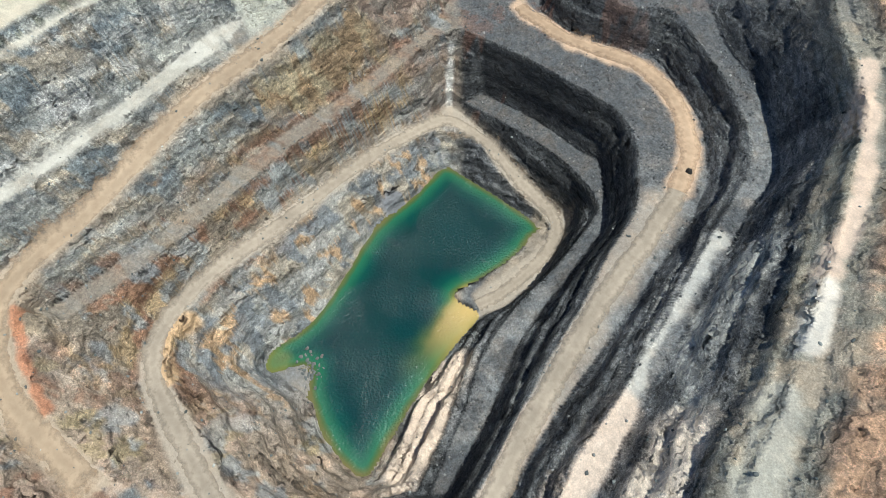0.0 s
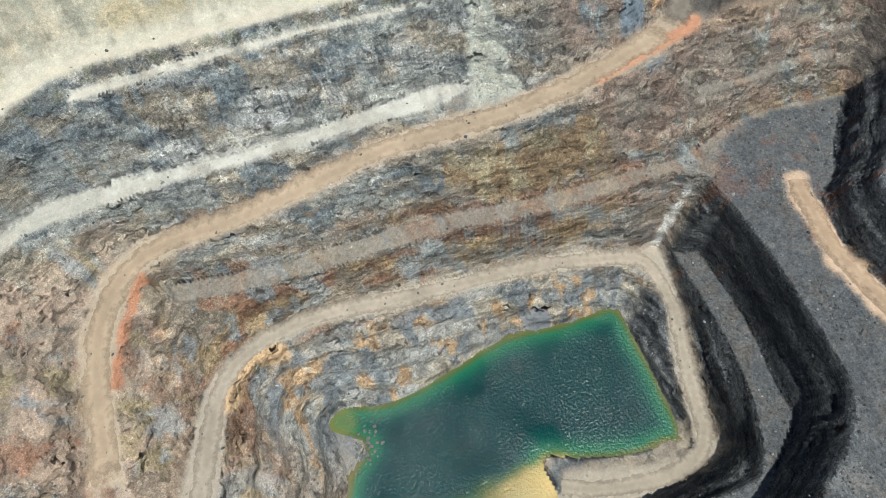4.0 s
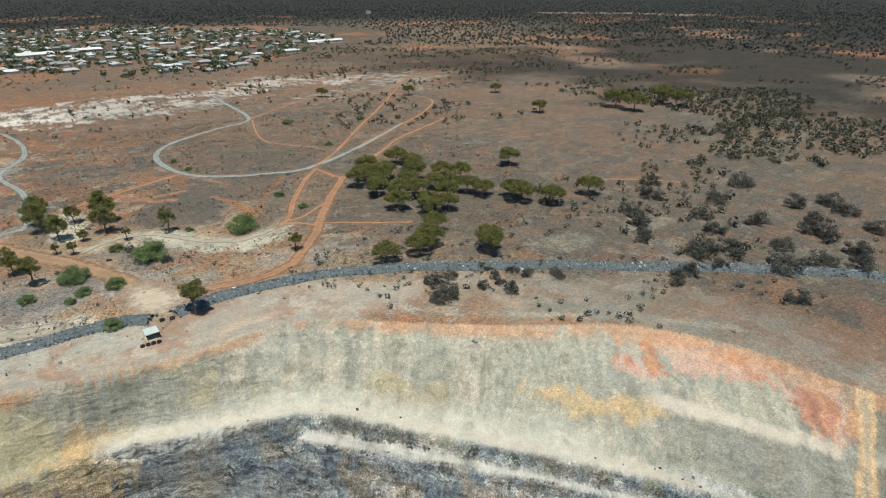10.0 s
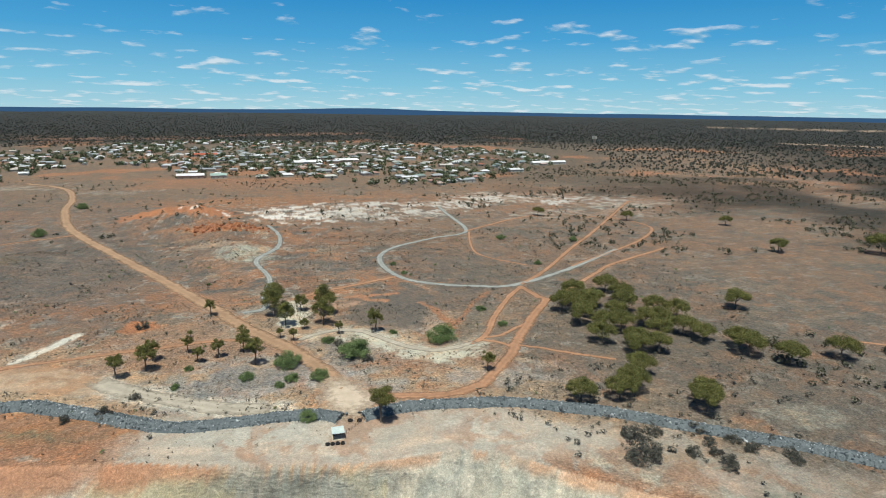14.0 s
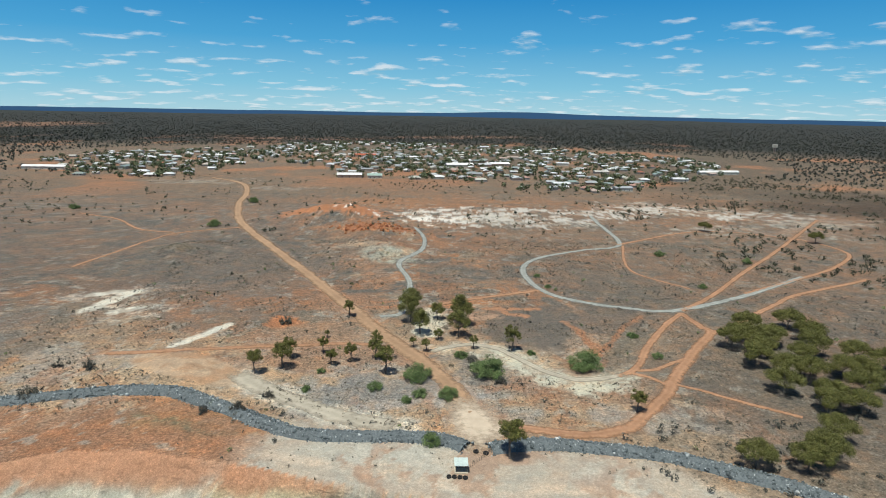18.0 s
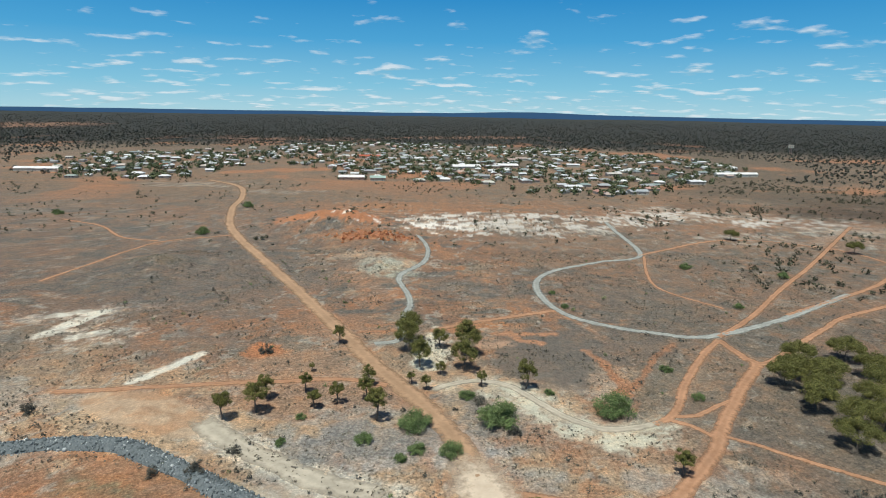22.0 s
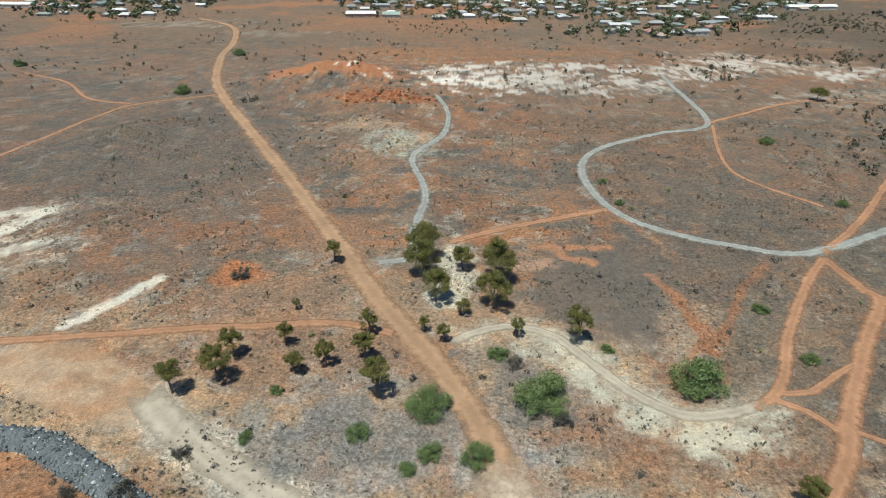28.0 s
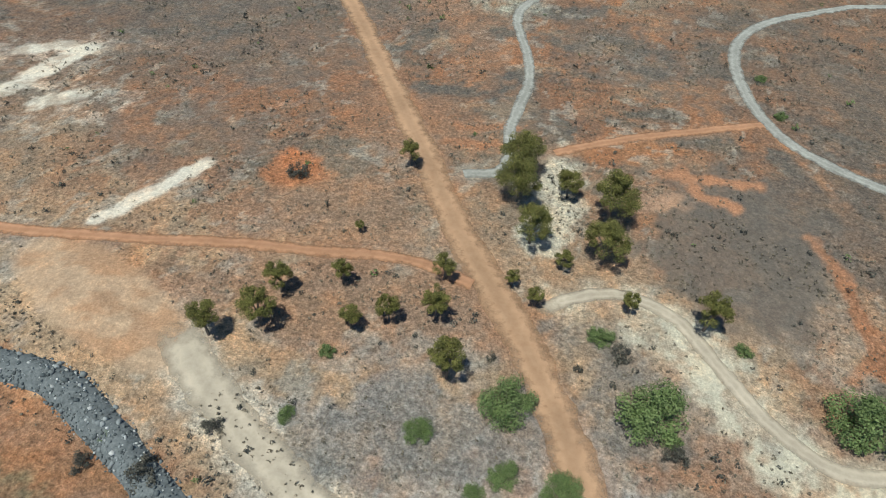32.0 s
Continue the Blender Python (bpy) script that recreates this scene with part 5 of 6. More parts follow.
me = mesh_of("water", np.c_[lx[wet], ly[wet], np.full(wet.sum(), LAKE_Z)], quad[(quad >= 0).all(1)], water_material(), True)
for key, field in (("shore", shore), ("silt", silt)):
    me.attributes.new(key, "FLOAT", "POINT").data.foreach_set("value", field[wet].astype(np.float32))
tagged(new("water", me), "deep green pit lake with a yellow silt edge", "lake", kind="structure")


# ---- roads ----
def strip(name, line, width, mat, label, category, lift=0.14, soft_ends=False):
    c = spline(line, 1.6)
    d = np.gradient(c, axis=0)
    d /= np.linalg.norm(d, axis=1)[:, None] + 1e-9
    side = np.c_[-d[:, 1], d[:, 0]]
    s = np.arange(len(c)) * 1.6
    across = np.array([-1.0, -0.8, -0.4, 0, 0.4, 0.8, 1.0])
    seed = line[0][0] * 0.7
    wl = width / 2 * (0.62 + 0.85 * fbm(s / 7 + seed, s * 0 + 1.5, octaves=4, gain=0.7))
    wr = width / 2 * (0.62 + 0.85 * fbm(s / 7 + seed, s * 0 + 8.5, octaves=4, gain=0.7))
    rows = []
    for k in across:
        p = c + side * (k * (wl if k < 0 else wr))[:, None]
        rows.append(np.c_[p, ground_z(p[:, 0], p[:, 1]) + lift * (1 - 1.9 * max(0, abs(k) - 0.4) / 0.6)])
    v = np.stack(rows, 1)
    n, k = v.shape[:2]
    g = np.arange(n * k).reshape(n, k)
    f = np.stack([g[:-1, :-1], g[1:, :-1], g[1:, 1:], g[:-1, 1:]], -1).reshape(-1, 4)[:, ::-1]
    me = mesh_of(name, v.reshape(-1, 3), f, mat, True)
    fade = np.tile(np.abs(across), (n, 1))
    s_end = np.minimum(s, s[::-1])
    if soft_ends:
        fade = np.maximum(fade, (1 - np.clip(s_end / 9, 0, 1))[:, None] * 1.2)
    me.attributes.new("edge", "FLOAT", "POINT").data.foreach_set("value", fade.astype(np.float32).ravel())
    return tagged(new(name, me), label, category, kind="structure")


strip("road", ROAD, 10.5, M_ROAD, "wide graded dirt road over the plain", "road")
strip("gravel_path", PATH_A, 5.0, M_GRAVEL, "winding grey gravel path", "path")
strip("gravel_path", PATH_B, 6.0, M_GRAVEL, "curving grey gravel path round the old workings", "path")
for line, w in zip(TRACKS, TRACK_WIDTH):
    strip("dirt_track", line, w * 1.2, M_TRACK, "narrow red dirt wheel track", "track")
strip("clay_track", PALE_TRACK, 4.6, M_PALE, "pale clay track past the trees", "track", soft_ends=True)
strip("clay_track", PALE_ROAD, 11.0, M_PALE, "washed-out whitish clay track", "track", soft_ends=True)
pad = spline(PAD, 1.5, True)
pc = pad.mean(0)
pad = pc + (pad - pc) * 1.3
v, f = [(*pc, ground_z(*pc)[0] + 0.16)], []
rings = 5
for r in range(1, rings + 1):
    p = pc + (pad - pc) * r / rings
    v += list(np.c_[p, ground_z(p[:, 0], p[:, 1]) + (0.16 if r < rings else -0.1)])
n = len(pad)
for i in range(n):
    f.append((0, 1 + i, 1 + (i + 1) % n))
    for r in range(rings - 1):
        a = 1 + r * n
        f.append((a + i, a + n + i, a + n + (i + 1) % n, a + (i + 1) % n))
pad_mesh = mesh_of("turning_pad", v, f, M_SAND, True)
pad_mesh.attributes.new("edge", "FLOAT", "POINT").data.foreach_set("value", np.r_[0.0, np.repeat(np.arange(1, rings + 1) / rings, n)].astype(np.float32))
tagged(new("turning_pad", pad_mesh), "pale sandy turning pad at the road's end", "pad", kind="structure")
# haul roads in the pit
def between(a, b, n):
    a, b = np.array(a, float), np.array(b, float)
    pick = lambda p: np.stack([np.interp(np.linspace(0, 1, n), np.linspace(0, 1, len(p)), p[:, k]) for k in (0, 1)], 1)
    return [tuple(q) for q in (pick(spline(a, 3)) + pick(spline(b, 3))) / 2]


strip("haul_road", between(BENCHES["main_road_outer"][:12], BENCHES["main_road_inner"][:12], 30), 11.0, M_HAUL, "tan haul road cut into the pit wall", "road", 0.16, True)
strip("haul_road", between(BENCHES["main_road_outer"][11:], BENCHES["main_road_inner"][11:], 14), 12.0, M_HAUL_DARK, "grey-brown haul road climbing out of the pit", "road", 0.2, True)
strip("haul_road", between(BENCHES["low_road_outer"], BENCHES["low_road_inner"], 34), 8.0, M_HAUL_GREY, "grey-tan haul road down to the lake", "road", 0.16)
SAND_ROAD = [(106, -119), (96, -123), (81, -129.5), (67, -141), (55, -151), (43, -155), (31, -155.5), (20, -153.5), (9, -149), (-4, -138)]
strip("haul_road", SAND_ROAD, 9.0, M_ORANGE, "orange sand haul road on the middle bench", "road", 0.5)
SLATE_ROAD = [(-4, -138), (-18, -121), (-33, -100), (-50, -80), (-68, -60), (-84, -44), (-98, -22), (-104, 0), (-96, 24), (-78, 42), (-58, 52)]
strip("haul_road", SLATE_ROAD, 9.0, M_HAUL_GREY, "grey gravel haul road on the middle bench", "road", 0.5)


# ---- rocks ----
PHI = (1 + 5**0.5) / 2
ICO = np.array([(-1, PHI, 0), (1, PHI, 0), (-1, -PHI, 0), (1, -PHI, 0), (0, -1, PHI), (0, 1, PHI), (0, -1, -PHI), (0, 1, -PHI), (PHI, 0, -1), (PHI, 0, 1), (-PHI, 0, -1), (-PHI, 0, 1)]) / 1.9
ICO_F = np.array([(0, 11, 5), (0, 5, 1), (0, 1, 7), (0, 7, 10), (0, 10, 11), (1, 5, 9), (5, 11, 4), (11, 10, 2), (10, 7, 6), (7, 1, 8), (3, 9, 4), (3, 4, 2), (3, 2, 6), (3, 6, 8), (3, 8, 9), (4, 9, 5), (2, 4, 11), (6, 2, 10), (8, 6, 7), (9, 8, 1)])


def turned(g):
    q = g.normal(size=4)
    w, x, y, z = q / np.linalg.norm(q)
    return np.array([[1 - 2 * (y * y + z * z), 2 * (x * y - z * w), 2 * (x * z + y * w)], [2 * (x * y + z * w), 1 - 2 * (x * x + z * z), 2 * (y * z - x * w)], [2 * (x * z - y * w), 2 * (y * z + x * w), 1 - 2 * (x * x + y * y)]])


def stone(g, size):
    v = ICO * g.uniform(0.65, 1.25, (12, 1)) * g.uniform(0.6, 1.25, 3)
    return v @ turned(g).T * size


def rubble(name, spots, mat, g, parent=None, label="", category=""):
    v, f, shapes = [], [], [stone(g, 1.0) for _ in range(24)]
    for x, y, z, size in spots:
        f.append(ICO_F + 12 * len(v))
        v.append(shapes[g.integers(24)] * size + (x, y, z))
    ob = new(name, mesh_of(name, np.concatenate(v), np.concatenate(f), mat))
    if parent:
        ob.parent = parent
        return tagged(ob, label, kind="stuff")
    return tagged(ob, label, category, kind="stuff")


stones = []
for k in range(8):
    g = np.random.default_rng(100 + k)
    stones.append(mesh_of("rock", stone(g, 1.0), ICO_F, M_ROCK_ONE))


def bund(line, label, pieces):
    g = np.random.default_rng(len(line) * 7 + pieces)
    root = tagged(new("rock_bund"), label, "rock bund")
    c = spline(line, 1.5)
    d = np.gradient(c, axis=0)
    d /= np.linalg.norm(d, axis=1)[:, None]
    side = np.c_[-d[:, 1], d[:, 0]]
    hw = 3.4 + 0.9 * (fbm(np.arange(len(c)) / 5.0, np.zeros(len(c)) + 3, octaves=2) - 0.5)
    rows = []
    for k, h in ((-1, -0.3), (-0.6, 1.0), (-0.2, 1.7), (0.25, 1.6), (0.65, 0.9), (1, -0.3)):
        p = c + side * (k * hw)[:, None]
        rows.append(np.c_[p, ground_z(p[:, 0], p[:, 1]) + h + 0.4 * (fbm(p[:, 0], p[:, 1], octaves=2) - 0.5)])
    v = np.stack(rows, 1)
    i = np.arange(v.shape[0] * 6).reshape(-1, 6)
    f = np.stack([i[:-1, :-1], i[1:, :-1], i[1:, 1:], i[:-1, 1:]], -1).reshape(-1, 4)[:, ::-1]
    part("core", mesh_of("core", v.reshape(-1, 3), f, M_RUBBLE), root)
    spots = []
    for n in range(len(c) * 30):
        i = g.integers(len(c))
        k = g.uniform(-1.08, 1.08)
        p = c[i] + side[i] * k * hw[i] + d[i] * g.uniform(-1, 1)
        h = 1.75 * max(0, 1 - abs(k) ** 1.8)
        spots.append((*p, ground_z(*p)[0] + h, g.choice((0.15, 0.22, 0.32, 0.55), p=(0.42, 0.36, 0.18, 0.04)) * g.uniform(0.8, 1.2)))
    spots.sort(key=lambda q: (q[0] + 50) ** 2 + (q[1] - 165) ** 2)
    for q in spots[:pieces]:
        ob = part("rock", stones[g.integers(8)], root)
        ob.matrix_basis = Matrix.Translation(q[:3]) @ Euler(g.uniform(0, 6, 3)).to_matrix().to_4x4() @ Matrix.Scale(q[3] * 1.15, 4)
    rubble("rubble", spots[pieces:], M_ROCK, g, root, "loose blue-grey blasted rock")


bund(BUND_WEST, "long bund of blue-grey blasted rock beside the clay track", 290)
bund(BUND_EAST, "long bund of blue-grey blasted rock along the pit's rim", 60)

g = np.random.default_rng(11)
spots = []
for _ in range(900):
    s = g.uniform(0, 1) ** 0.7
    x, y = 111 - 20 * s + g.normal() * (0.6 + 2.6 * s), -3 - 13 * s + g.normal() * (0.6 + 3.2 * s)
    spots.append((x, y, ground_z(x, y)[0] - 0.05, g.uniform(0.15, 0.45)))
rubble("talus", spots, M_TALUS, g, None, "fan of grey-green broken rock below the pit's rim", "rubble")
spots = []
for _ in range(1500):
    x, y = g.uniform(-120, 150), g.uniform(-190, 110)
    z = ground_z(x, y)[0]
    if LAKE_Z + 0.5 < z < -18:
        spots.append((x, y, z + 0.05, g.uniform(0.2, 0.6)))
rubble("fallen_rock", spots, M_ROCK, g, None, "loose rock fallen on the pit's benches", "rubble")
xs, ys = g.uniform(-110, 160, 42000), g.uniform(-190, -20, 42000)
zs = ground_z(xs, ys)
lean = np.hypot(ground_z(xs + 1, ys) - zs, ground_z(xs, ys + 1) - zs)
ok = (zs > LAKE_Z + 0.5) & (zs < -20) & (ys < np.interp(xs, [-120, -60, 0, 62, 102, 128, 153], [-25, -30, -66, -84, -92, -104, -140])) & (lean < 1.1) & (fbm(xs / 9, ys / 9, octaves=3) > g.uniform(0.36, 0.6, len(xs)))
ok &= col[np.searchsorted(GX, xs), np.searchsorted(GY, ys), 1] < 0.24
ok &= (far_from(SAND_ROAD, xs, ys) > 4.0) & (far_from(SLATE_ROAD, xs, ys) > 4.5)
rubble("slate_rubble", list(zip(xs[ok], ys[ok], zs[ok] + 0.05, 0.1 + 0.42 * g.uniform(size=ok.sum()) ** 3)), M_SLATE, g, None, "dark slate rubble over the pit's benches", "rubble")
spit = [(-14 + g.normal() * 3.5, -1.5 + g.normal() * 2.2, LAKE_Z + g.uniform(-0.5, 0.1), g.uniform(0.3, 1.1)) for _ in range(60)]
rubble("rock_spit", spit, M_RUBBLE, g, None, "grey broken rock spit at the lake's edge", "rubble")
outcrop = [(x, y, ground_z(x, y)[0], g.uniform(0.5, 1.8)) for x, y in zip(-40 + g.normal(size=120) * 15, 446 + g.normal(size=120) * 7)]
rubble("outcrop", outcrop, M_REDROCK, g, None, "rusty red boulders on the low mound", "rubble")
for x, y, size, mat, label in ((2, -145, 1.5, M_BLACK, "dark boulder on the sand haul road"), (39, 148, 1.1, M_WHITE, "white boulder beside the rock bund"), (87, 78, 0.9, M_ROCK_ONE, "grey boulder near the pit's rim")):
    ob = new("boulder", mesh_of("boulder", stone(g, size), ICO_F, mat))
    ob.location = (x, y, ground_z(x, y)[0] + size * 0.35)
    tagged(ob, label, "boulder")


# ---- trees and shrubs ----
def leaf_cloud(g, centres, radii, count, size, lift=0.4):
    """Many small leaf blades round the given clump centres, facing outwards and up."""
    v = []
    for c, r in zip(centres, radii):
        n = g.normal(size=(count, 3))
        n /= np.linalg.norm(n, axis=1)[:, None]
        p = c + n * r * g.uniform(0.55, 1.05, (count, 1)) * (1, 1, 0.8)
        n = n + (0, 0, lift) + g.normal(size=(count, 3)) * 0.45
        n /= np.linalg.norm(n, axis=1)[:, None]
        a = np.cross(n, g.normal(size=(count, 3)))
        a /= np.linalg.norm(a, axis=1)[:, None]
        b = np.cross(n, a)
        s = size * g.uniform(0.6, 1.4, (count, 1))
        v.append(np.stack([p - a * s, p - b * s * 0.6, p + a * s, p + b * s * 0.6], 1))
    v = np.concatenate(v).reshape(-1, 3)
    return v, np.arange(len(v)).reshape(-1, 4)


def limb(bm, a, b, ra, rb, sides=6):
    a, b = Vector(a), Vector(b)
    q = (b - a).to_track_quat("Z", "Y")
    ends = []
    for p, r in ((a, ra), (b, rb)):
        ends.append([bm.verts.new(p + q @ Vector((r * math.cos(k * 2 * math.pi / sides), r * math.sin(k * 2 * math.pi / sides), 0))) for k in range(sides)])
    for k in range(sides):
        bm.faces.new((ends[0][k], ends[0][(k + 1) % sides], ends[1][(k + 1) % sides], ends[1][k]))
    bm.faces.new(ends[1])


def tree_meshes(seed, height, spread, clumps, flat, low, mat, leaf=0.3, count=46):
    """Trunk with limbs, and a crown of leaf clumps; flat: how thick the crown is, low: where it begins."""
    g = np.random.default_rng(seed)
    centres, radii = [], []
    for _ in range(clumps):
        a, r = g.uniform(0, 6.283), math.sqrt(g.uniform(0, 1))
        top = 1 - 0.55 * r * r
        z = low + (1 - low) * (top - flat * g.uniform(0, 1) * top)
        centres.append((0.42 * spread * r * math.cos(a), 0.42 * spread * r * math.sin(a) * g.uniform(0.75, 1), height * z * 0.93))
        radii.append(spread * g.uniform(0.10, 0.17))
    bm = bmesh.new()
    fork = Vector((g.normal() * 0.03 * height, g.normal() * 0.03 * height, height * max(0.16, low * 0.75)))
    limb(bm, (0, 0, -0.3), fork, 0.03 * height, 0.02 * height, 8)
    for k in range(5):
        c = Vector(centres[k * clumps // 5])
        knee = fork.lerp(c, 0.5) + Vector((0, 0, 0.04 * height))
        limb(bm, fork, knee, 0.014 * height, 0.009 * height)
        limb(bm, knee, c, 0.009 * height, 0.003 * height)
    v, f = leaf_cloud(g, np.array(centres), radii, count, leaf)
    return bm_mesh("trunk", bm, M_BARK), mesh_of("crown", v, f, mat)


def plant(kind, meshes, x, y, scale, turn, label, category, group):
    root = tagged(new(kind), label, category, group)
    for name, me in zip(("trunk", "crown"), meshes):
        part(name, me, root)
    root.matrix_basis = Matrix.Translation((x, y, ground_z(x, y)[0])) @ Matrix.Rotation(turn, 4, "Z") @ Matrix.Diagonal((scale, scale, scale * (0.92 + 0.16 * ((x * 7.3) % 1)), 1))
    return root


def grove(kind, variants, spread, spots, label, category, group):
    g = np.random.default_rng(len(spots))
    for n, (x, y, w) in enumerate(spots):
        plant(kind, variants[n % len(variants)], x, y, w / spread, g.uniform(0, 6.28), label, category, group)


gums = [tree_meshes(20 + k, 9.6, 6.3, 30, 0.72, 0.42, M_GUM, 0.11, 280) for k in range(4)]
tall = [tree_meshes(30 + k, 13.5, 10.5, 42, 0.7, 0.36, M_MALLEE, 0.15, 300) for k in range(3)]
mallees = [tree_meshes(40 + k, 9.0, 12.0, 40, 0.42, 0.45, M_MALLEE, 0.17, 260) for k in range(4)]
bushes = [tree_meshes(50 + k, 3.4, 7.0, 44, 1.0, 0.05, M_GREEN, 0.1, 190) for k in range(3)]
greys = [tree_meshes(60 + k, 3.2, 6.0, 26, 1.0, 0.06, M_GREY, 0.13, 90) for k in range(3)]

grove("gum_tree", gums, 6.5, [(-62.2, 193.6, 7), (-53.1, 198, 8.3), (-52.4, 207, 6.6), (-40.3, 212, 5.3), (-35.3, 201, 5.2), (-28.4, 204.5, 5.8), (-19.5, 218, 5.5), (-19.1, 207.5, 6.8),
      (-14.4, 194, 8.1), (-41.2, 228.1, 2.8), (-35.3, 255, 6.3), (-4.5, 219.5, 3.9), (0.6, 215, 4.3), (20.2, 217.5, 4.6), (35.7, 216, 8), (69.9, 166, 6.3)], "small dark olive gum tree on red soil", "tree", "gum trees by the road")
grove("gum_tree", gums, 6.5, [(24.2, 139.5, 9.4)], "dark olive gum tree at the end of the rock bund", "tree", "gum trees by the road")
grove("gum_shrub", [bushes[0]], 7.0, [(-38.1, 194.3, 3.8)], "small round dark-leaved shrub among gum trees", "shrub", "green bushes")
grove("gum_tree", tall, 11.0, [(-6.5, 257.5, 12.5), (-6.5, 247.5, 12), (-1.9, 233.5, 10.5), (6.2, 251.5, 8), (16.5, 245.5, 12.8), (14.7, 230.5, 11.2), (5.9, 227, 5)], "tall spreading olive-green gum tree on pale clay", "tree", "tall gums on the clay")
grove("mallee_tree", mallees, 11.6, [(217, 201, 15), (178, 152, 14), (188, 141, 13), (212, 139, 13), (129, 118, 12.5), (92, 134.7, 11), (113, 136, 12), (127, 179, 13), (129, 201, 13), (142, 188, 13), (153, 176, 13),
      (167, 178, 13), (170, 169, 12), (129, 219, 13), (147, 222, 14), (159, 213, 14), (157, 191, 13), (167, 242, 14), (143, 234, 14), (178, 196, 13), (124, 148, 12), (150, 205, 12), (136, 210, 12), (166, 226, 13), (171, 205, 13), (138, 171, 12), (144, 221, 13), (136, 226, 12), (144, 164, 12), (135, 191, 13), (106, 133, 11), (162, 188, 13), (133, 164, 12), (115, 140, 11), (133, 124, 11), (181, 160, 12)],
      "flat-topped olive mallee tree in a dense grove", "tree", "mallee grove")
grove("mallee_tree", mallees, 12.0, [(339, 294, 14), (375, 386, 12), (405, 270, 22), (404, 251, 22), (447, 255, 24), (446, 236, 20), (303, 427, 12), (234, 467, 12)], "lone olive mallee tree on the red plain", "tree", "far mallees")
grove("green_bush", bushes, 7.0, [(-2.2, 189.8, 11.7), (23.5, 193, 15.1), (61.5, 199, 14.6), (-17.4, 182, 6.0), (-1.6, 176.8, 6.3), (-6.0, 172.8, 4.6), (7.9, 176, 7.9), (-41.1, 180.3, 3.9), (-69.1, 170, 3.6), (27.2, 189, 4.0), (43, 211.8, 4.0),
      (2.1, 147.6, 6.8), (93.4, 209, 5), (91, 231, 5.5), (-171, 467, 12), (-174, 590, 12), (-324, 540, 10), (157, 305, 6), (162, 380, 8), (213, 361, 8), (67, 326, 4.5), (69, 304, 4.5), (14.5, 209, 6.2)], "rounded bright green bush on grey scrub ground", "bush", "green bushes")
grove("grey_shrub", greys, 6.0, [(-52.8, 175.8, 4.4), (18.8, 206, 4.9), (-6.6, 200, 2.3), (-59.1, 165.6, 7.0), (10.4, 201, 2.1), (-62.5, 245, 6.5), (-124, 197, 6), (-131, 175, 8), (-136, 199, 4.5), (-71, 165, 4.3),
      (92.4, 100, 12), (108, 98, 6), (114, 90, 7.5), (134, 87, 5), (162, 59, 6), (27.5, 186, 5)], "sparse grey-brown saltbush shrub", "shrub", "grey shrubs")
grove("grey_shrub", greys, 6.0, [(196, 99, 12), (195, 68, 14), (202, 61, 12), (174, 60, 8.5), (204, 42, 15), (183, 28, 9), (258, 53, 13), (222, 51, 10), (212, 37, 9), (240, 70, 12), (228, 88, 11), (215, 75, 11), (186, 88, 9), (208, 112, 10), (232, 118, 12), (250, 130, 12), (285, 100, 14), (290, 60, 14), (244, 44, 12), (252, 95, 12), (275, 70, 13), (236, 30, 12), (262, 20, 12)],
      "dark grey leafless-looking shrub on the stony rise", "shrub", "shrubs on the rise")

grove("grey_shrub", greys, 6.0, [(96, 110, 9), (104, 111, 6), (117, 109, 6), (116, 101, 5), (124, 101, 5.5), (126, 95, 6), (135, 98, 4.5), (135, 90, 5), (114, 96, 5), (167, 61, 8), (190, 68, 11), (205, 107, 9), (185, 56, 8), (282, 51, 12), (248, 52, 12), (224, 23, 13), (219, 34, 11), (270, 34, 12)],
      "dark grey shrub beside the rock bund", "shrub", "shrubs by the bund")


def scatter(name, spots, g, mat, blades, leaf, label, category):
    """Low clumps of leaves that nobody could count, in one mesh."""
    centres = np.array([(x, y, z + s * 0.45) for x, y, z, s in spots])
    v, f = leaf_cloud(g, centres, [s * 0.5 for *_, s in spots], blades, 1.0)
    size = np.repeat([s * leaf for *_, s in spots], blades)
    q = v.reshape(-1, 4, 3)
    c = q.mean(1, keepdims=True)
    q = c + (q - c) * size[:, None, None]
    return tagged(new(name, mesh_of(name, q.reshape(-1, 3), f, mat)), label, category, kind="stuff")


def spread_over(g, n, x0, x1, y0, y1, keep, sizes):
    x, y = g.uniform(x0, x1, n), g.uniform(y0, y1, n)
    ok = keep(x, y)
    x, y = x[ok], y[ok]
    return list(zip(x, y, ground_z(x, y), g.uniform(*sizes, len(x)) * g.uniform(0.6, 1.0, len(x))))


ALL_ROADS = [(ROAD, 6), (PATH_A, 3.5), (PATH_B, 4), (PALE_TRACK, 4)] + [(t, 4) for t in TRACKS]


def open_ground(x, y):
    ok = ~inside(rim_line, x, y)
    for line, w in ALL_ROADS:
        ok &= far_from(line, x, y) > w
    return ok & (far_from(BUND_WEST, x, y) > 4.5) & (far_from(BUND_EAST, x, y) > 4.5) & ~inside(pad, x, y) & (np.hypot(((x + 88) * 0.90 - (y - 197) * 0.43) / 28, ((x + 88) * 0.43 + (y - 197) * 0.90) / 10) > 0.95)


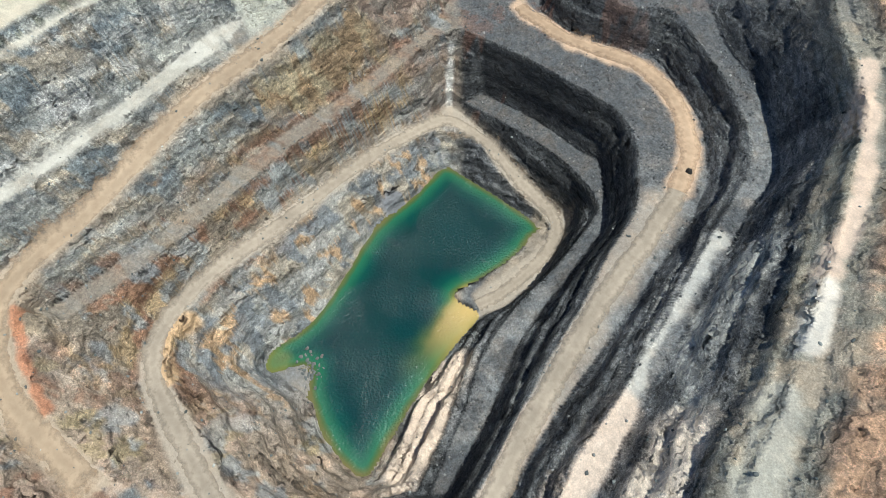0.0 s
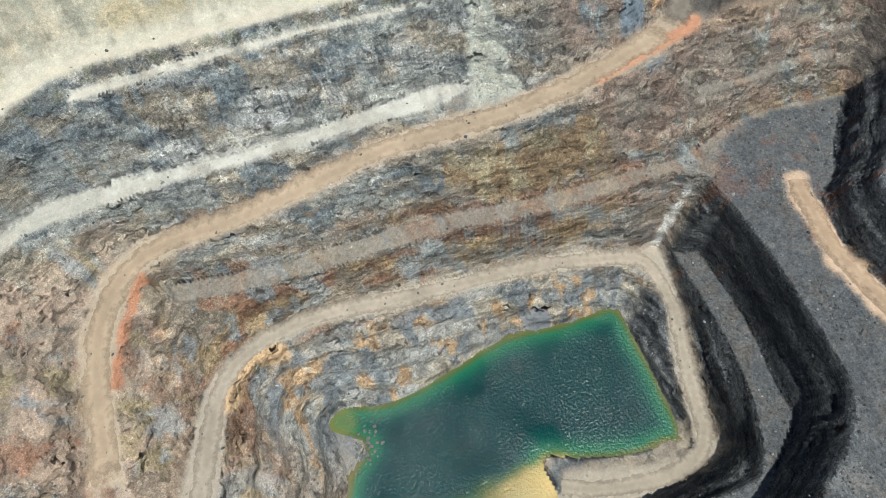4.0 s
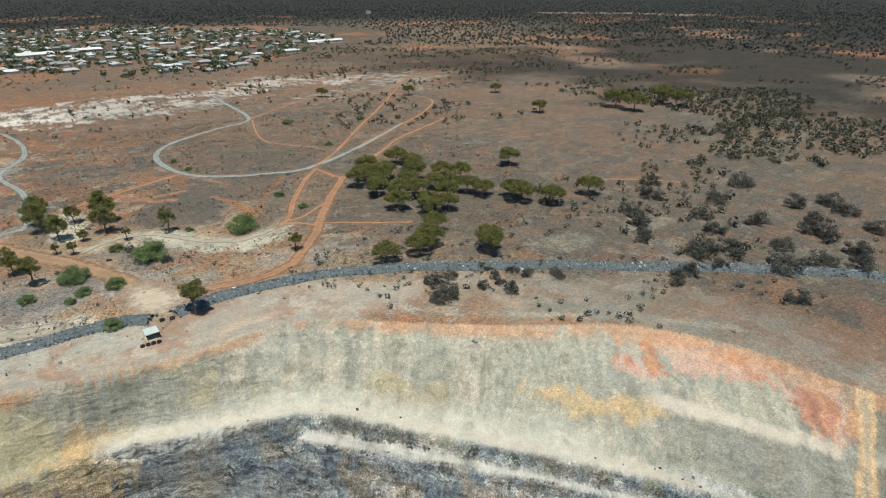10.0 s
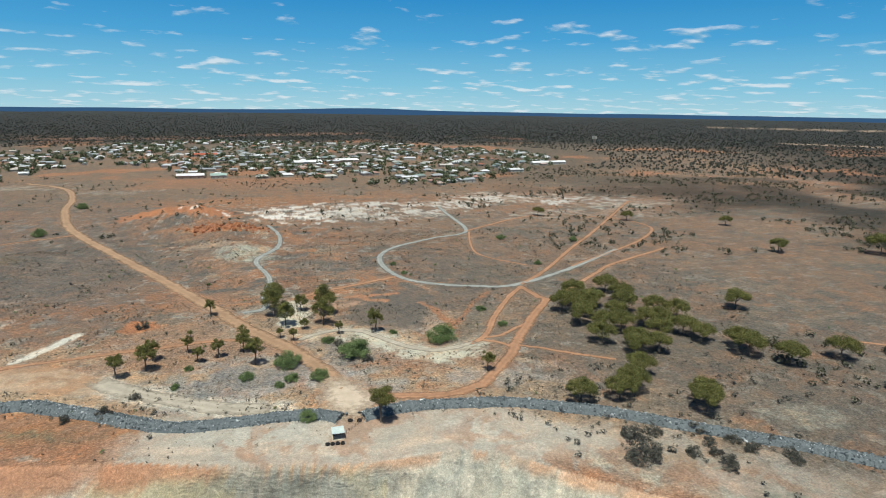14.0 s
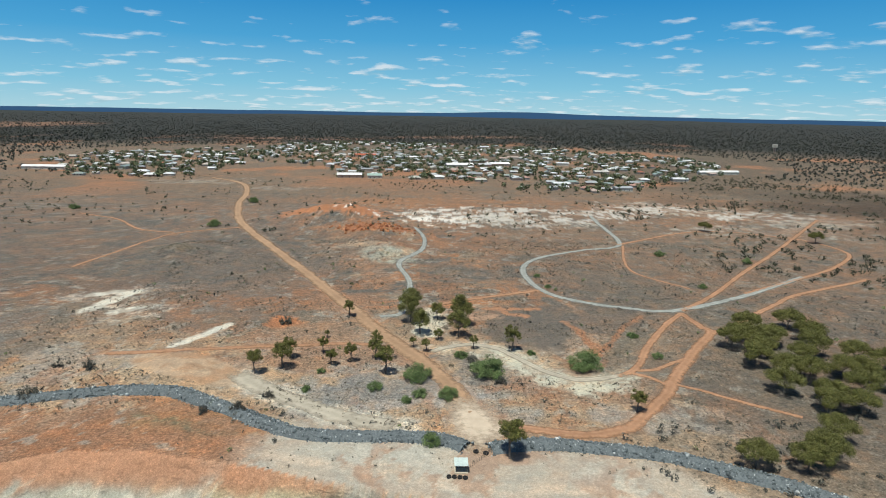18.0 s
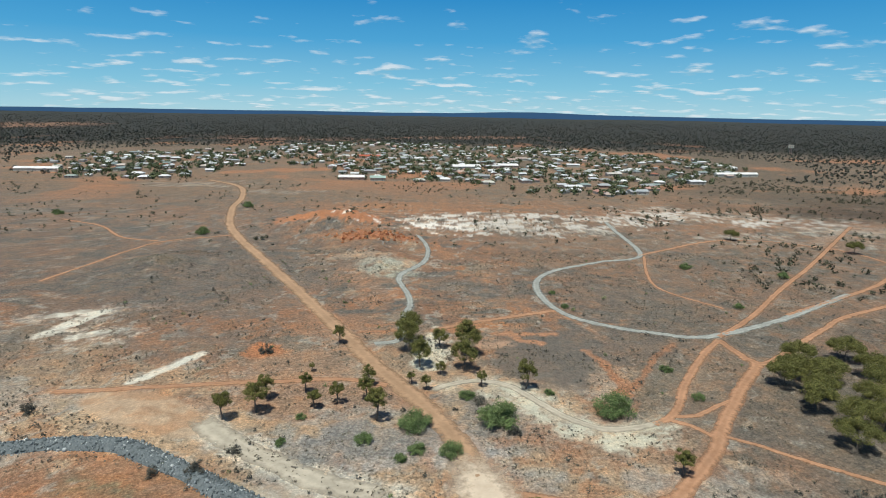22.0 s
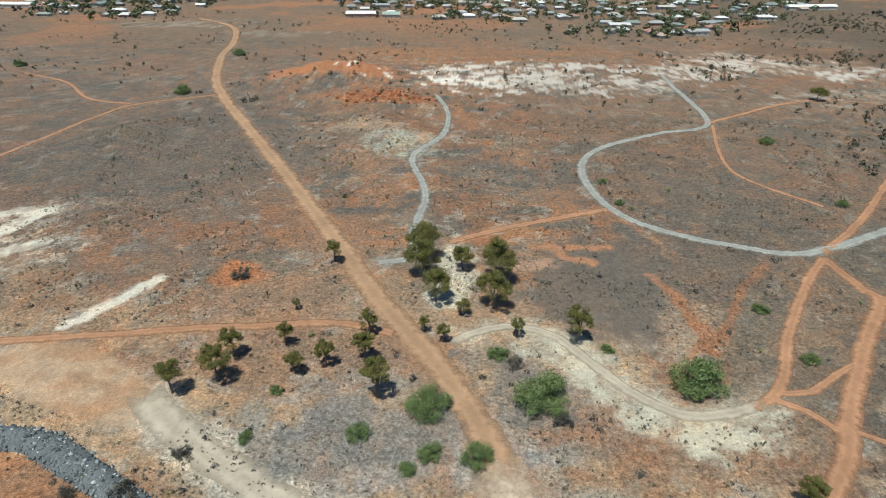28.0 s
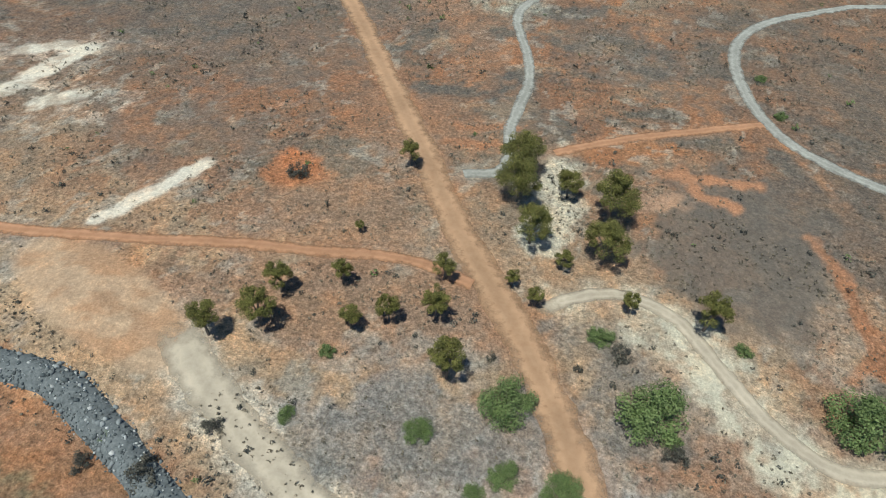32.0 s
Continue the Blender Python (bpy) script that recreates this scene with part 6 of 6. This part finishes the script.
g = np.random.default_rng(5)
patchy = lambda x, y: open_ground(x, y) & ((far_from(rim_line, x, y) > 24) | (g.uniform(size=len(x)) < 0.12)) & (fbm(x / 16, y / 16, octaves=3) > g.uniform(0.36, 0.66, len(x)))
spots = spread_over(g, 52000, -170, 220, 125, 420, patchy, (0.3, 1.0))
scatter("low_scrub", spots, g, M_SCRUB, 7, 0.30, "low grey-brown scrub tufts over the plain", "scrub")
spots = spread_over(g, 2200, -170, 240, 125, 420, patchy, (0.9, 2.2))
scatter("low_scrub", spots, g, M_GREY, 22, 0.16, "knee-high grey saltbush over the plain", "scrub")
spots = spread_over(g, 160, -170, 240, 120, 420, patchy, (1.3, 2.6))
scatter("low_scrub", spots, g, M_GREEN, 26, 0.15, "scattered small green shrubs", "scrub")
line_gap = lambda x, y: np.where((x > -40) & (x < 100), far_from(np.r_[rim_line, rim_line[:1]], x, y), 99.0)
near_bund = lambda x, y: open_ground(x, y) & (np.minimum(far_from(BUND_WEST, x, y), far_from(BUND_EAST, x, y)) < g.uniform(4.5, 10, len(x))) & (line_gap(x, y) > 22)
spots = spread_over(g, 3600, -150, 200, 20, 190, near_bund, (0.8, 2.2))
scatter("low_scrub", spots, g, M_GREY, 18, 0.17, "grey saltbush along the rock bund", "scrub")
spots = spread_over(g, 4600, -600, 750, 430, 860, lambda x, y: open_ground(x, y) & (fbm(x / 45, y / 45, octaves=3) > g.uniform(0.46, 0.68, len(x))), (1.3, 4.4))
scatter("bush_land", spots, g, M_BUSHLAND, 16, 0.2, "dark low bushes on the far plain", "bushland")
spots = spread_over(g, 14000, 180, 1100, -100, 900, lambda x, y: open_ground(x, y) & (fbm(x / 90 + 5, y / 60, octaves=4) > g.uniform(0.52, 0.60, len(x)) + 0.06 * (x < 420)), (2, 6))
scatter("bush_land", spots, g, M_BUSHLAND, 22, 0.17, "dark mallee scrub spreading over the plain", "bushland")

hollow = lambda x, y: open_ground(x, y) & (np.minimum.reduce([np.hypot((x - cx) / rx, (y - cy) / ry) for cx, cy, rx, ry in ((420, 135, 85, 50), (500, 220, 80, 60), (470, 285, 70, 30), (352, 138, 40, 12))]) + 0.8 * (fbm(x / 18, y / 18, octaves=3) - 0.5) < 1)
spots = spread_over(g, 2400, 280, 620, 60, 340, hollow, (3.0, 7.0))
scatter("bush_land", spots, g, M_BUSHLAND, 26, 0.17, "dense dark scrub in the hollow beyond the pit", "bushland")
spots = spread_over(g, 900, 60, 260, 20, 160, lambda x, y: open_ground(x, y) & (fbm(x / 20 + 3, y / 20, octaves=3) > g.uniform(0.44, 0.66, len(x))), (1.2, 3.4))
scatter("low_scrub", spots, g, M_GREY, 24, 0.16, "grey saltbush on the rise behind the pit's rim", "scrub")

# far woods
ang, dist = g.uniform(-0.2, 3.3, 72000), np.sqrt(g.uniform(1150**2, 4600**2, 72000)) * g.uniform(0.5, 1, 72000)
x, y = dist * np.cos(ang), dist * np.sin(ang)
ok = (dist > 1000) & (np.hypot((x + 20) / 1.7, y - 1180) > 430)
x, y = x[ok], y[ok]
spots = list(zip(x, y, ground_z(x, y), g.uniform(2.4, 5.5, len(x))))
scatter("woodland", spots, g, M_FAR_WOOD, 7, 0.42, "dark flat woodland reaching to the horizon", "woodland")


# ---- the town ----
def house_meshes(w, d, h, rise, wall, roof, gable):
    bm = bmesh.new()
    box(bm, -w / 2, -d / 2, -0.3, w / 2, d / 2, h)
    walls = bm_mesh("wall", bm, wall)
    bm = bmesh.new()
    e, q = 0.7, (0.0 if gable else min(w, d) * 0.42)
    low = [bm.verts.new(c) for c in ((-w / 2 - e, -d / 2 - e, h - 0.1), (w / 2 + e, -d / 2 - e, h - 0.1), (w / 2 + e, d / 2 + e, h - 0.1), (-w / 2 - e, d / 2 + e, h - 0.1))]
    a, b = bm.verts.new((-w / 2 - e + q, 0, h + rise)), bm.verts.new((w / 2 + e - q, 0, h + rise))
    for f in ((low[0], low[1], b, a), (low[2], low[3], a, b), (low[1], low[2], b), (low[3], low[0], a), (low[3], low[2], low[1], low[0])):
        bm.faces.new(f)
    roofs = bm_mesh("roof", bm, roof)
    panes = []
    for k in range(3):
        x = -w * 0.3 + k * w * 0.3
        bm = bmesh.new()
        box(bm, x - 0.6, -d / 2 - 0.04, 0.9, x + 0.6, -d / 2 + 0.02, 2.1)
        panes.append(bm_mesh("window", bm, M_WINDOW))
    return walls, roofs, *panes


kinds = [house_meshes(13, 9, 2.9, 1.9, M_WALL, M_ROOF, False), house_meshes(11, 8, 2.8, 1.7, M_WALL, M_ROOF, True), house_meshes(16, 10, 3.0, 2.2, M_WALL, M_ROOF, False),
         house_meshes(8, 6, 2.6, 1.2, M_WALL, M_ROOF, True), house_meshes(22, 13, 4.2, 1.6, M_WALL, M_ROOF, True)]
TILT = 0.12
homes = []
g = np.random.default_rng(77)
for i in range(-34, 34):
    for j in range(0, 44):
        u, v = i * 25 + g.normal() * 6, 690 + j * 27 + (j // 2) * 13 + g.normal() * 6
        x, y = u * math.cos(TILT) - v * math.sin(TILT) * 0.5 + 50, v + u * math.sin(TILT) * 0.3
        near = np.interp(x, [-640, -470, -330, -290, -150, -110, 60, 110, 230, 380, 420, 540], [990, 800, 770, 1050, 960, 830, 790, 700, 690, 810, 900, 960])
        far = np.interp(x, [-640, -400, -100, 300, 560], [1250, 1550, 1750, 1550, 1250])
        if not (-640 < x < 560 and near < y < far) or g.uniform() > 0.66 - 0.40 * smooth(0.55, 0.7, fbm(np.array([x / 140]), np.array([y / 140]), octaves=2))[0]:
            continue
        if far_from(ROAD, np.array([x]), np.array([y]))[0] > 14:
            homes.append((y, x))
homes.sort()
shed_v, shed_f, shed_m = [], [], []
for n, (y, x) in enumerate(homes):
    k = int(g.choice(5, p=(0.34, 0.28, 0.18, 0.12, 0.08)))
    m = Matrix.Translation((x, y, ground_z(x, y)[0])) @ Matrix.Rotation(TILT * 0.6 + g.choice((0, math.pi / 2, math.pi)) + g.normal() * 0.05, 4, "Z")
    if n < 290:
        root = tagged(new("house"), "low house with a pale metal roof in the town", "house", "houses of the town")
        for name, me in zip(("wall", "roof", "window", "window", "window"), kinds[k]):
            part(name, me, root)
        root.matrix_basis = m
    else:
        shed_m.append((k, m))
v, f, slot = [], [], []
for k, m in shed_m:
    for s, me in enumerate(kinds[k][:2]):
        start = len(v)
        v += [(m @ p.co)[:] for p in me.vertices]
        for p in me.polygons:
            f.append([start + i for i in p.vertices])
            slot.append(s)
me = bpy.data.meshes.new("far_houses")
me.from_pydata(v, [], f)
me.materials.append(M_WALL)
me.materials.append(M_ROOF_FAR)
me.polygons.foreach_set("material_index", slot)
tagged(new("far_houses", me), "far streets of low houses with pale roofs", "houses", kind="stuff")
for x, y, w, d, turn, label in ((-106, 828, 34, 16, 0.1, "long white-roofed hall at the town's edge"), (-70, 822, 20, 12, 0.1, "green-roofed shed beside the hall"), (-560, 880, 60, 12, 0.05, "long white shed at the town's edge"),
                                (130, 1040, 40, 22, 0.15, "large white-roofed store in the town"), (60, 1010, 46, 26, 0.15, "large white-roofed store in the town"), (-120, 1190, 44, 22, 0.1, "large red-roofed hall in the town"), (480, 940, 70, 10, 0.15, "long pale shed beside the far road")):
    root = tagged(new("hall"), label, "hall")
    red = "red" in label
    made = {}
    for name, me in zip(("wall", "roof", "window", "window", "window"), house_meshes(w, d, 4.5, 2.4, M_WALL, M_RED_ROOF if red else (M_GREEN_ROOF if "green" in label else M_WHITE), True)):
        made[name] = part(name, me, root)
    for x0 in (-w * 0.3, 0.0, w * 0.3):
        bm = bmesh.new()
        limb(bm, (x0, 0, 6.7), (x0, 0, 7.5), 0.5, 0.4, 8)
        part("vent", bm_mesh("vent", bm, M_WALL), made["roof"])
    root.matrix_basis = Matrix.Translation((x, y, ground_z(x, y)[0])) @ Matrix.Rotation(turn, 4, "Z")
spots = []
for y, x in homes:
    for _ in range(g.integers(3, 8)):
        px, py = x + g.normal() * 13, y + g.normal() * 13
        spots.append((px, py, ground_z(px, py)[0], g.uniform(3.5, 10)))
scatter("town_trees", spots, g, M_TOWN_TREE, 30, 0.18, "dark green garden trees between the houses", "trees")
root = tagged(new("water_tower"), "pale concrete water tower beyond the town", "tower")
bm = bmesh.new()
limb(bm, (0, 0, 0), (0, 0, 16), 3.0, 3.0, 16)
part("shaft", bm_mesh("shaft", bm, M_WALL), root)
bm = bmesh.new()
limb(bm, (0, 0, 16), (0, 0, 24), 6.5, 6.5, 20)
part("tank", bm_mesh("tank", bm, M_WALL), root)
root.location = (905, 1500, ground_z(905, 1500)[0])

# ---- lookout by the rim ----
lx0, ly0 = 10.0, 134.2
lz = ground_z(lx0, ly0)[0]
root = tagged(new("lookout_shelter"), "small open lookout shelter with a pale metal roof", "shelter")
for sx in (-1.4, 1.4):
    for sy in (-1.1, 1.1):
        bm = bmesh.new()
        box(bm, sx - 0.07, sy - 0.07, -0.5, sx + 0.07, sy + 0.07, 2.45 + 0.12 * sy)
        part("post", bm_mesh("post", bm, M_BARK), root)
bm = bmesh.new()
for k in range(12):
    x0 = -1.9 + k * 3.8 / 12
    q = [bm.verts.new(c) for c in ((x0, -1.7, 2.28), (x0 + 0.24, -1.7, 2.36), (x0 + 3.8 / 12, -1.7, 2.28), (x0 + 3.8 / 12, 1.7, 2.72), (x0 + 0.24, 1.7, 2.80), (x0, 1.7, 2.72))]
    bm.faces.new((q[0], q[1], q[4], q[5]))
    bm.faces.new((q[1], q[2], q[3], q[4]))
roof = part("roof", bm_mesh("roof", bm, M_PALE_ROOF), root, "pale corrugated metal roof")
for y0, z0 in ((-1.55, 2.22), (0.0, 2.42), (1.45, 2.61)):
    bm = bmesh.new()
    box(bm, -1.85, y0, z0, 1.85, y0 + 0.1, z0 + 0.09)
    part("batten", bm_mesh("batten", bm, M_BARK), roof)
bm = bmesh.new()
box(bm, -1.4, 0.5, 0.42, 1.4, 0.95, 0.5)
part("bench", bm_mesh("bench", bm, M_BARK), root)
for z0 in (0.5, 1.0):
    bm = bmesh.new()
    box(bm, -1.4, -1.15, z0, 1.4, -1.07, z0 + 0.07)
    part("rail", bm_mesh("rail", bm, M_BARK), root)
bm = bmesh.new()
box(bm, -1.8, -1.5, -0.6, 1.8, 1.5, 0.06)
part("slab", bm_mesh("slab", bm, M_CLAY), root)
root.location = (lx0, ly0, lz + 0.1)


def tyre(x, y, r, label):
    bm = bmesh.new()
    prof = ((r * 0.5, 0.0), (r * 0.92, 0.0), (r, r * 0.12), (r, r * 0.62), (r * 0.92, r * 0.74), (r * 0.5, r * 0.74), (r * 0.46, r * 0.37))
    rings = [[bm.verts.new((a * math.cos(k * math.pi / 10), a * math.sin(k * math.pi / 10), b)) for a, b in prof] for k in range(20)]
    for k in range(20):
        for i in range(len(prof)):
            j = (i + 1) % len(prof)
            bm.faces.new((rings[k][i], rings[(k + 1) % 20][i], rings[(k + 1) % 20][j], rings[k][j]))
    ob = new("tyre", bm_mesh("tyre", bm, M_BLACK))
    ob.location = (x, y, ground_z(x, y)[0] + 0.05)
    tagged(ob, label, "tyre", "tyres at the lookout")


for k in range(4):
    tyre(6.6 + k * 1.45, 131.0 - k * 0.2, 0.68, "old black mine tyre lying before the shelter")
tyre(14.8, 142.6, 0.8, "old black mine tyre at the pad's gate")
tyre(17.6, 141.8, 0.8, "old black mine tyre at the pad's gate")
for k in range(12):
    s = k / 11
    x, y = 12.2 + 6 * s, 135 + 6.5 * s
    bm = bmesh.new()
    box(bm, -0.05, -0.05, -0.3, 0.05, 0.05, 1.1)
    ob = new("fence_post", bm_mesh("fence_post", bm, M_BARK))
    ob.location = (x, y, ground_z(x, y)[0])
    tagged(ob, "thin weathered fence post by the shelter", "post", "fence posts by the shelter")


# ---- sky backdrop with fair-weather cloud ----
def sky_backdrop():
    m = bpy.data.materials.new("hazy_sky")
    m.use_nodes = True
    nt = m.node_tree
    nt.nodes.remove(nt.nodes["Principled BSDF"])
    tc = nt.nodes.new("ShaderNodeTexCoord")
    sep = nt.nodes.new("ShaderNodeSeparateXYZ")
    nt.links.new(tc.outputs["Object"], sep.inputs[0])

    def calc(op, a, b=0.0):
        n = nt.nodes.new("ShaderNodeMath")
        n.operation = op
        for s, v in ((n.inputs[0], a), (n.inputs[1], b)):
            if isinstance(v, (int, float)):
                s.default_value = v
            else:
                nt.links.new(v, s)
        return n.outputs[0]

    up = calc("MULTIPLY", sep.outputs[2], 1 / 1600)
    blue = ramp(nt, up, (0.0, (0.42, 0.65, 0.72)), (0.06, (0.38, 0.64, 0.74)), (0.17, (0.23, 0.55, 0.73)), (0.38, (0.075, 0.37, 0.67)), (0.62, (0.02, 0.24, 0.57)), (1.0, (0.015, 0.18, 0.5)))
    def puffs(rise):
        """How thick the cloud is; a rise samples it higher up."""
        tall_ = calc("ADD", sep.outputs[2], rise)
        deep = calc("ADD", tall_, 520.0)
        flat_ = nt.nodes.new("ShaderNodeCombineXYZ")
        nt.links.new(calc("DIVIDE", sep.outputs[0], deep), flat_.inputs[0])
        nt.links.new(calc("DIVIDE", sep.outputs[1], deep), flat_.inputs[1])
        big = node(nt, "ShaderNodeTexNoise", Scale=1.3, Detail=2.0, Roughness=0.5)
        fine = node(nt, "ShaderNodeTexNoise", Scale=3.6, Detail=7.0, Roughness=0.52)
        for n in (big, fine):
            nt.links.new(flat_.outputs[0], n.inputs["Vector"])
        both = calc("ADD", calc("MULTIPLY", fine.outputs[0], 0.66), calc("MULTIPLY", big.outputs[0], 0.34))
        return calc("SUBTRACT", both, calc("MULTIPLY", up, 0.15))

    thick = puffs(0.0)
    crest = calc("SUBTRACT", thick, puffs(26.0))
    cloud = ramp(nt, thick, (0.505, grey(0.0)), (0.55, grey(0.3)), (0.61, grey(0.7)), (1.0, grey(0.85)))
    shade = ramp(nt, calc("ADD", calc("MULTIPLY", crest, 6.0), 0.5), (0.25, (0.34, 0.52, 0.60)), (0.5, (0.48, 0.63, 0.70)), (0.85, (0.80, 0.85, 0.88)))
    c = mix(nt, blue, shade, cloud, "MIX")
    # far ranges on the horizon, the blue of distant haze put into their colour
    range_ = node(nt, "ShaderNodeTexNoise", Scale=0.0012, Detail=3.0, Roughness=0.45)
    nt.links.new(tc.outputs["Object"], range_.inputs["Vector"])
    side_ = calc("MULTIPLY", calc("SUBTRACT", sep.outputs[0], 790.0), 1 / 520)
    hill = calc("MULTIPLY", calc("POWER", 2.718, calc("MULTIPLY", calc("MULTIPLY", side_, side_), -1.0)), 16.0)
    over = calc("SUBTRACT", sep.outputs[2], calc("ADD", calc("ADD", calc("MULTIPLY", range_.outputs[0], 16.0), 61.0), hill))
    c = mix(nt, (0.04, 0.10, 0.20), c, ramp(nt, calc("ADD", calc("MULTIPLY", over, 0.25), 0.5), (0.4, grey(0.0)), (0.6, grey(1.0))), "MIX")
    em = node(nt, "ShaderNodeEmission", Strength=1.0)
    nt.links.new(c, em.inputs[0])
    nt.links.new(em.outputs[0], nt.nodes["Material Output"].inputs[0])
    return m


v, f = [], []
n, rows = 96, 20
for i in range(rows + 1):
    e = radians(-1.5 + 21 * i / rows)
    for k in range(n):
        a = k * 2 * math.pi / n
        v.append((4820 * math.cos(e) * math.cos(a), 4820 * math.cos(e) * math.sin(a), 60 + 4820 * math.sin(e)))
for i in range(rows):
    for k in range(n):
        a, b = i * n + k, i * n + (k + 1) % n
        f.append((a, b, b + n, a + n))
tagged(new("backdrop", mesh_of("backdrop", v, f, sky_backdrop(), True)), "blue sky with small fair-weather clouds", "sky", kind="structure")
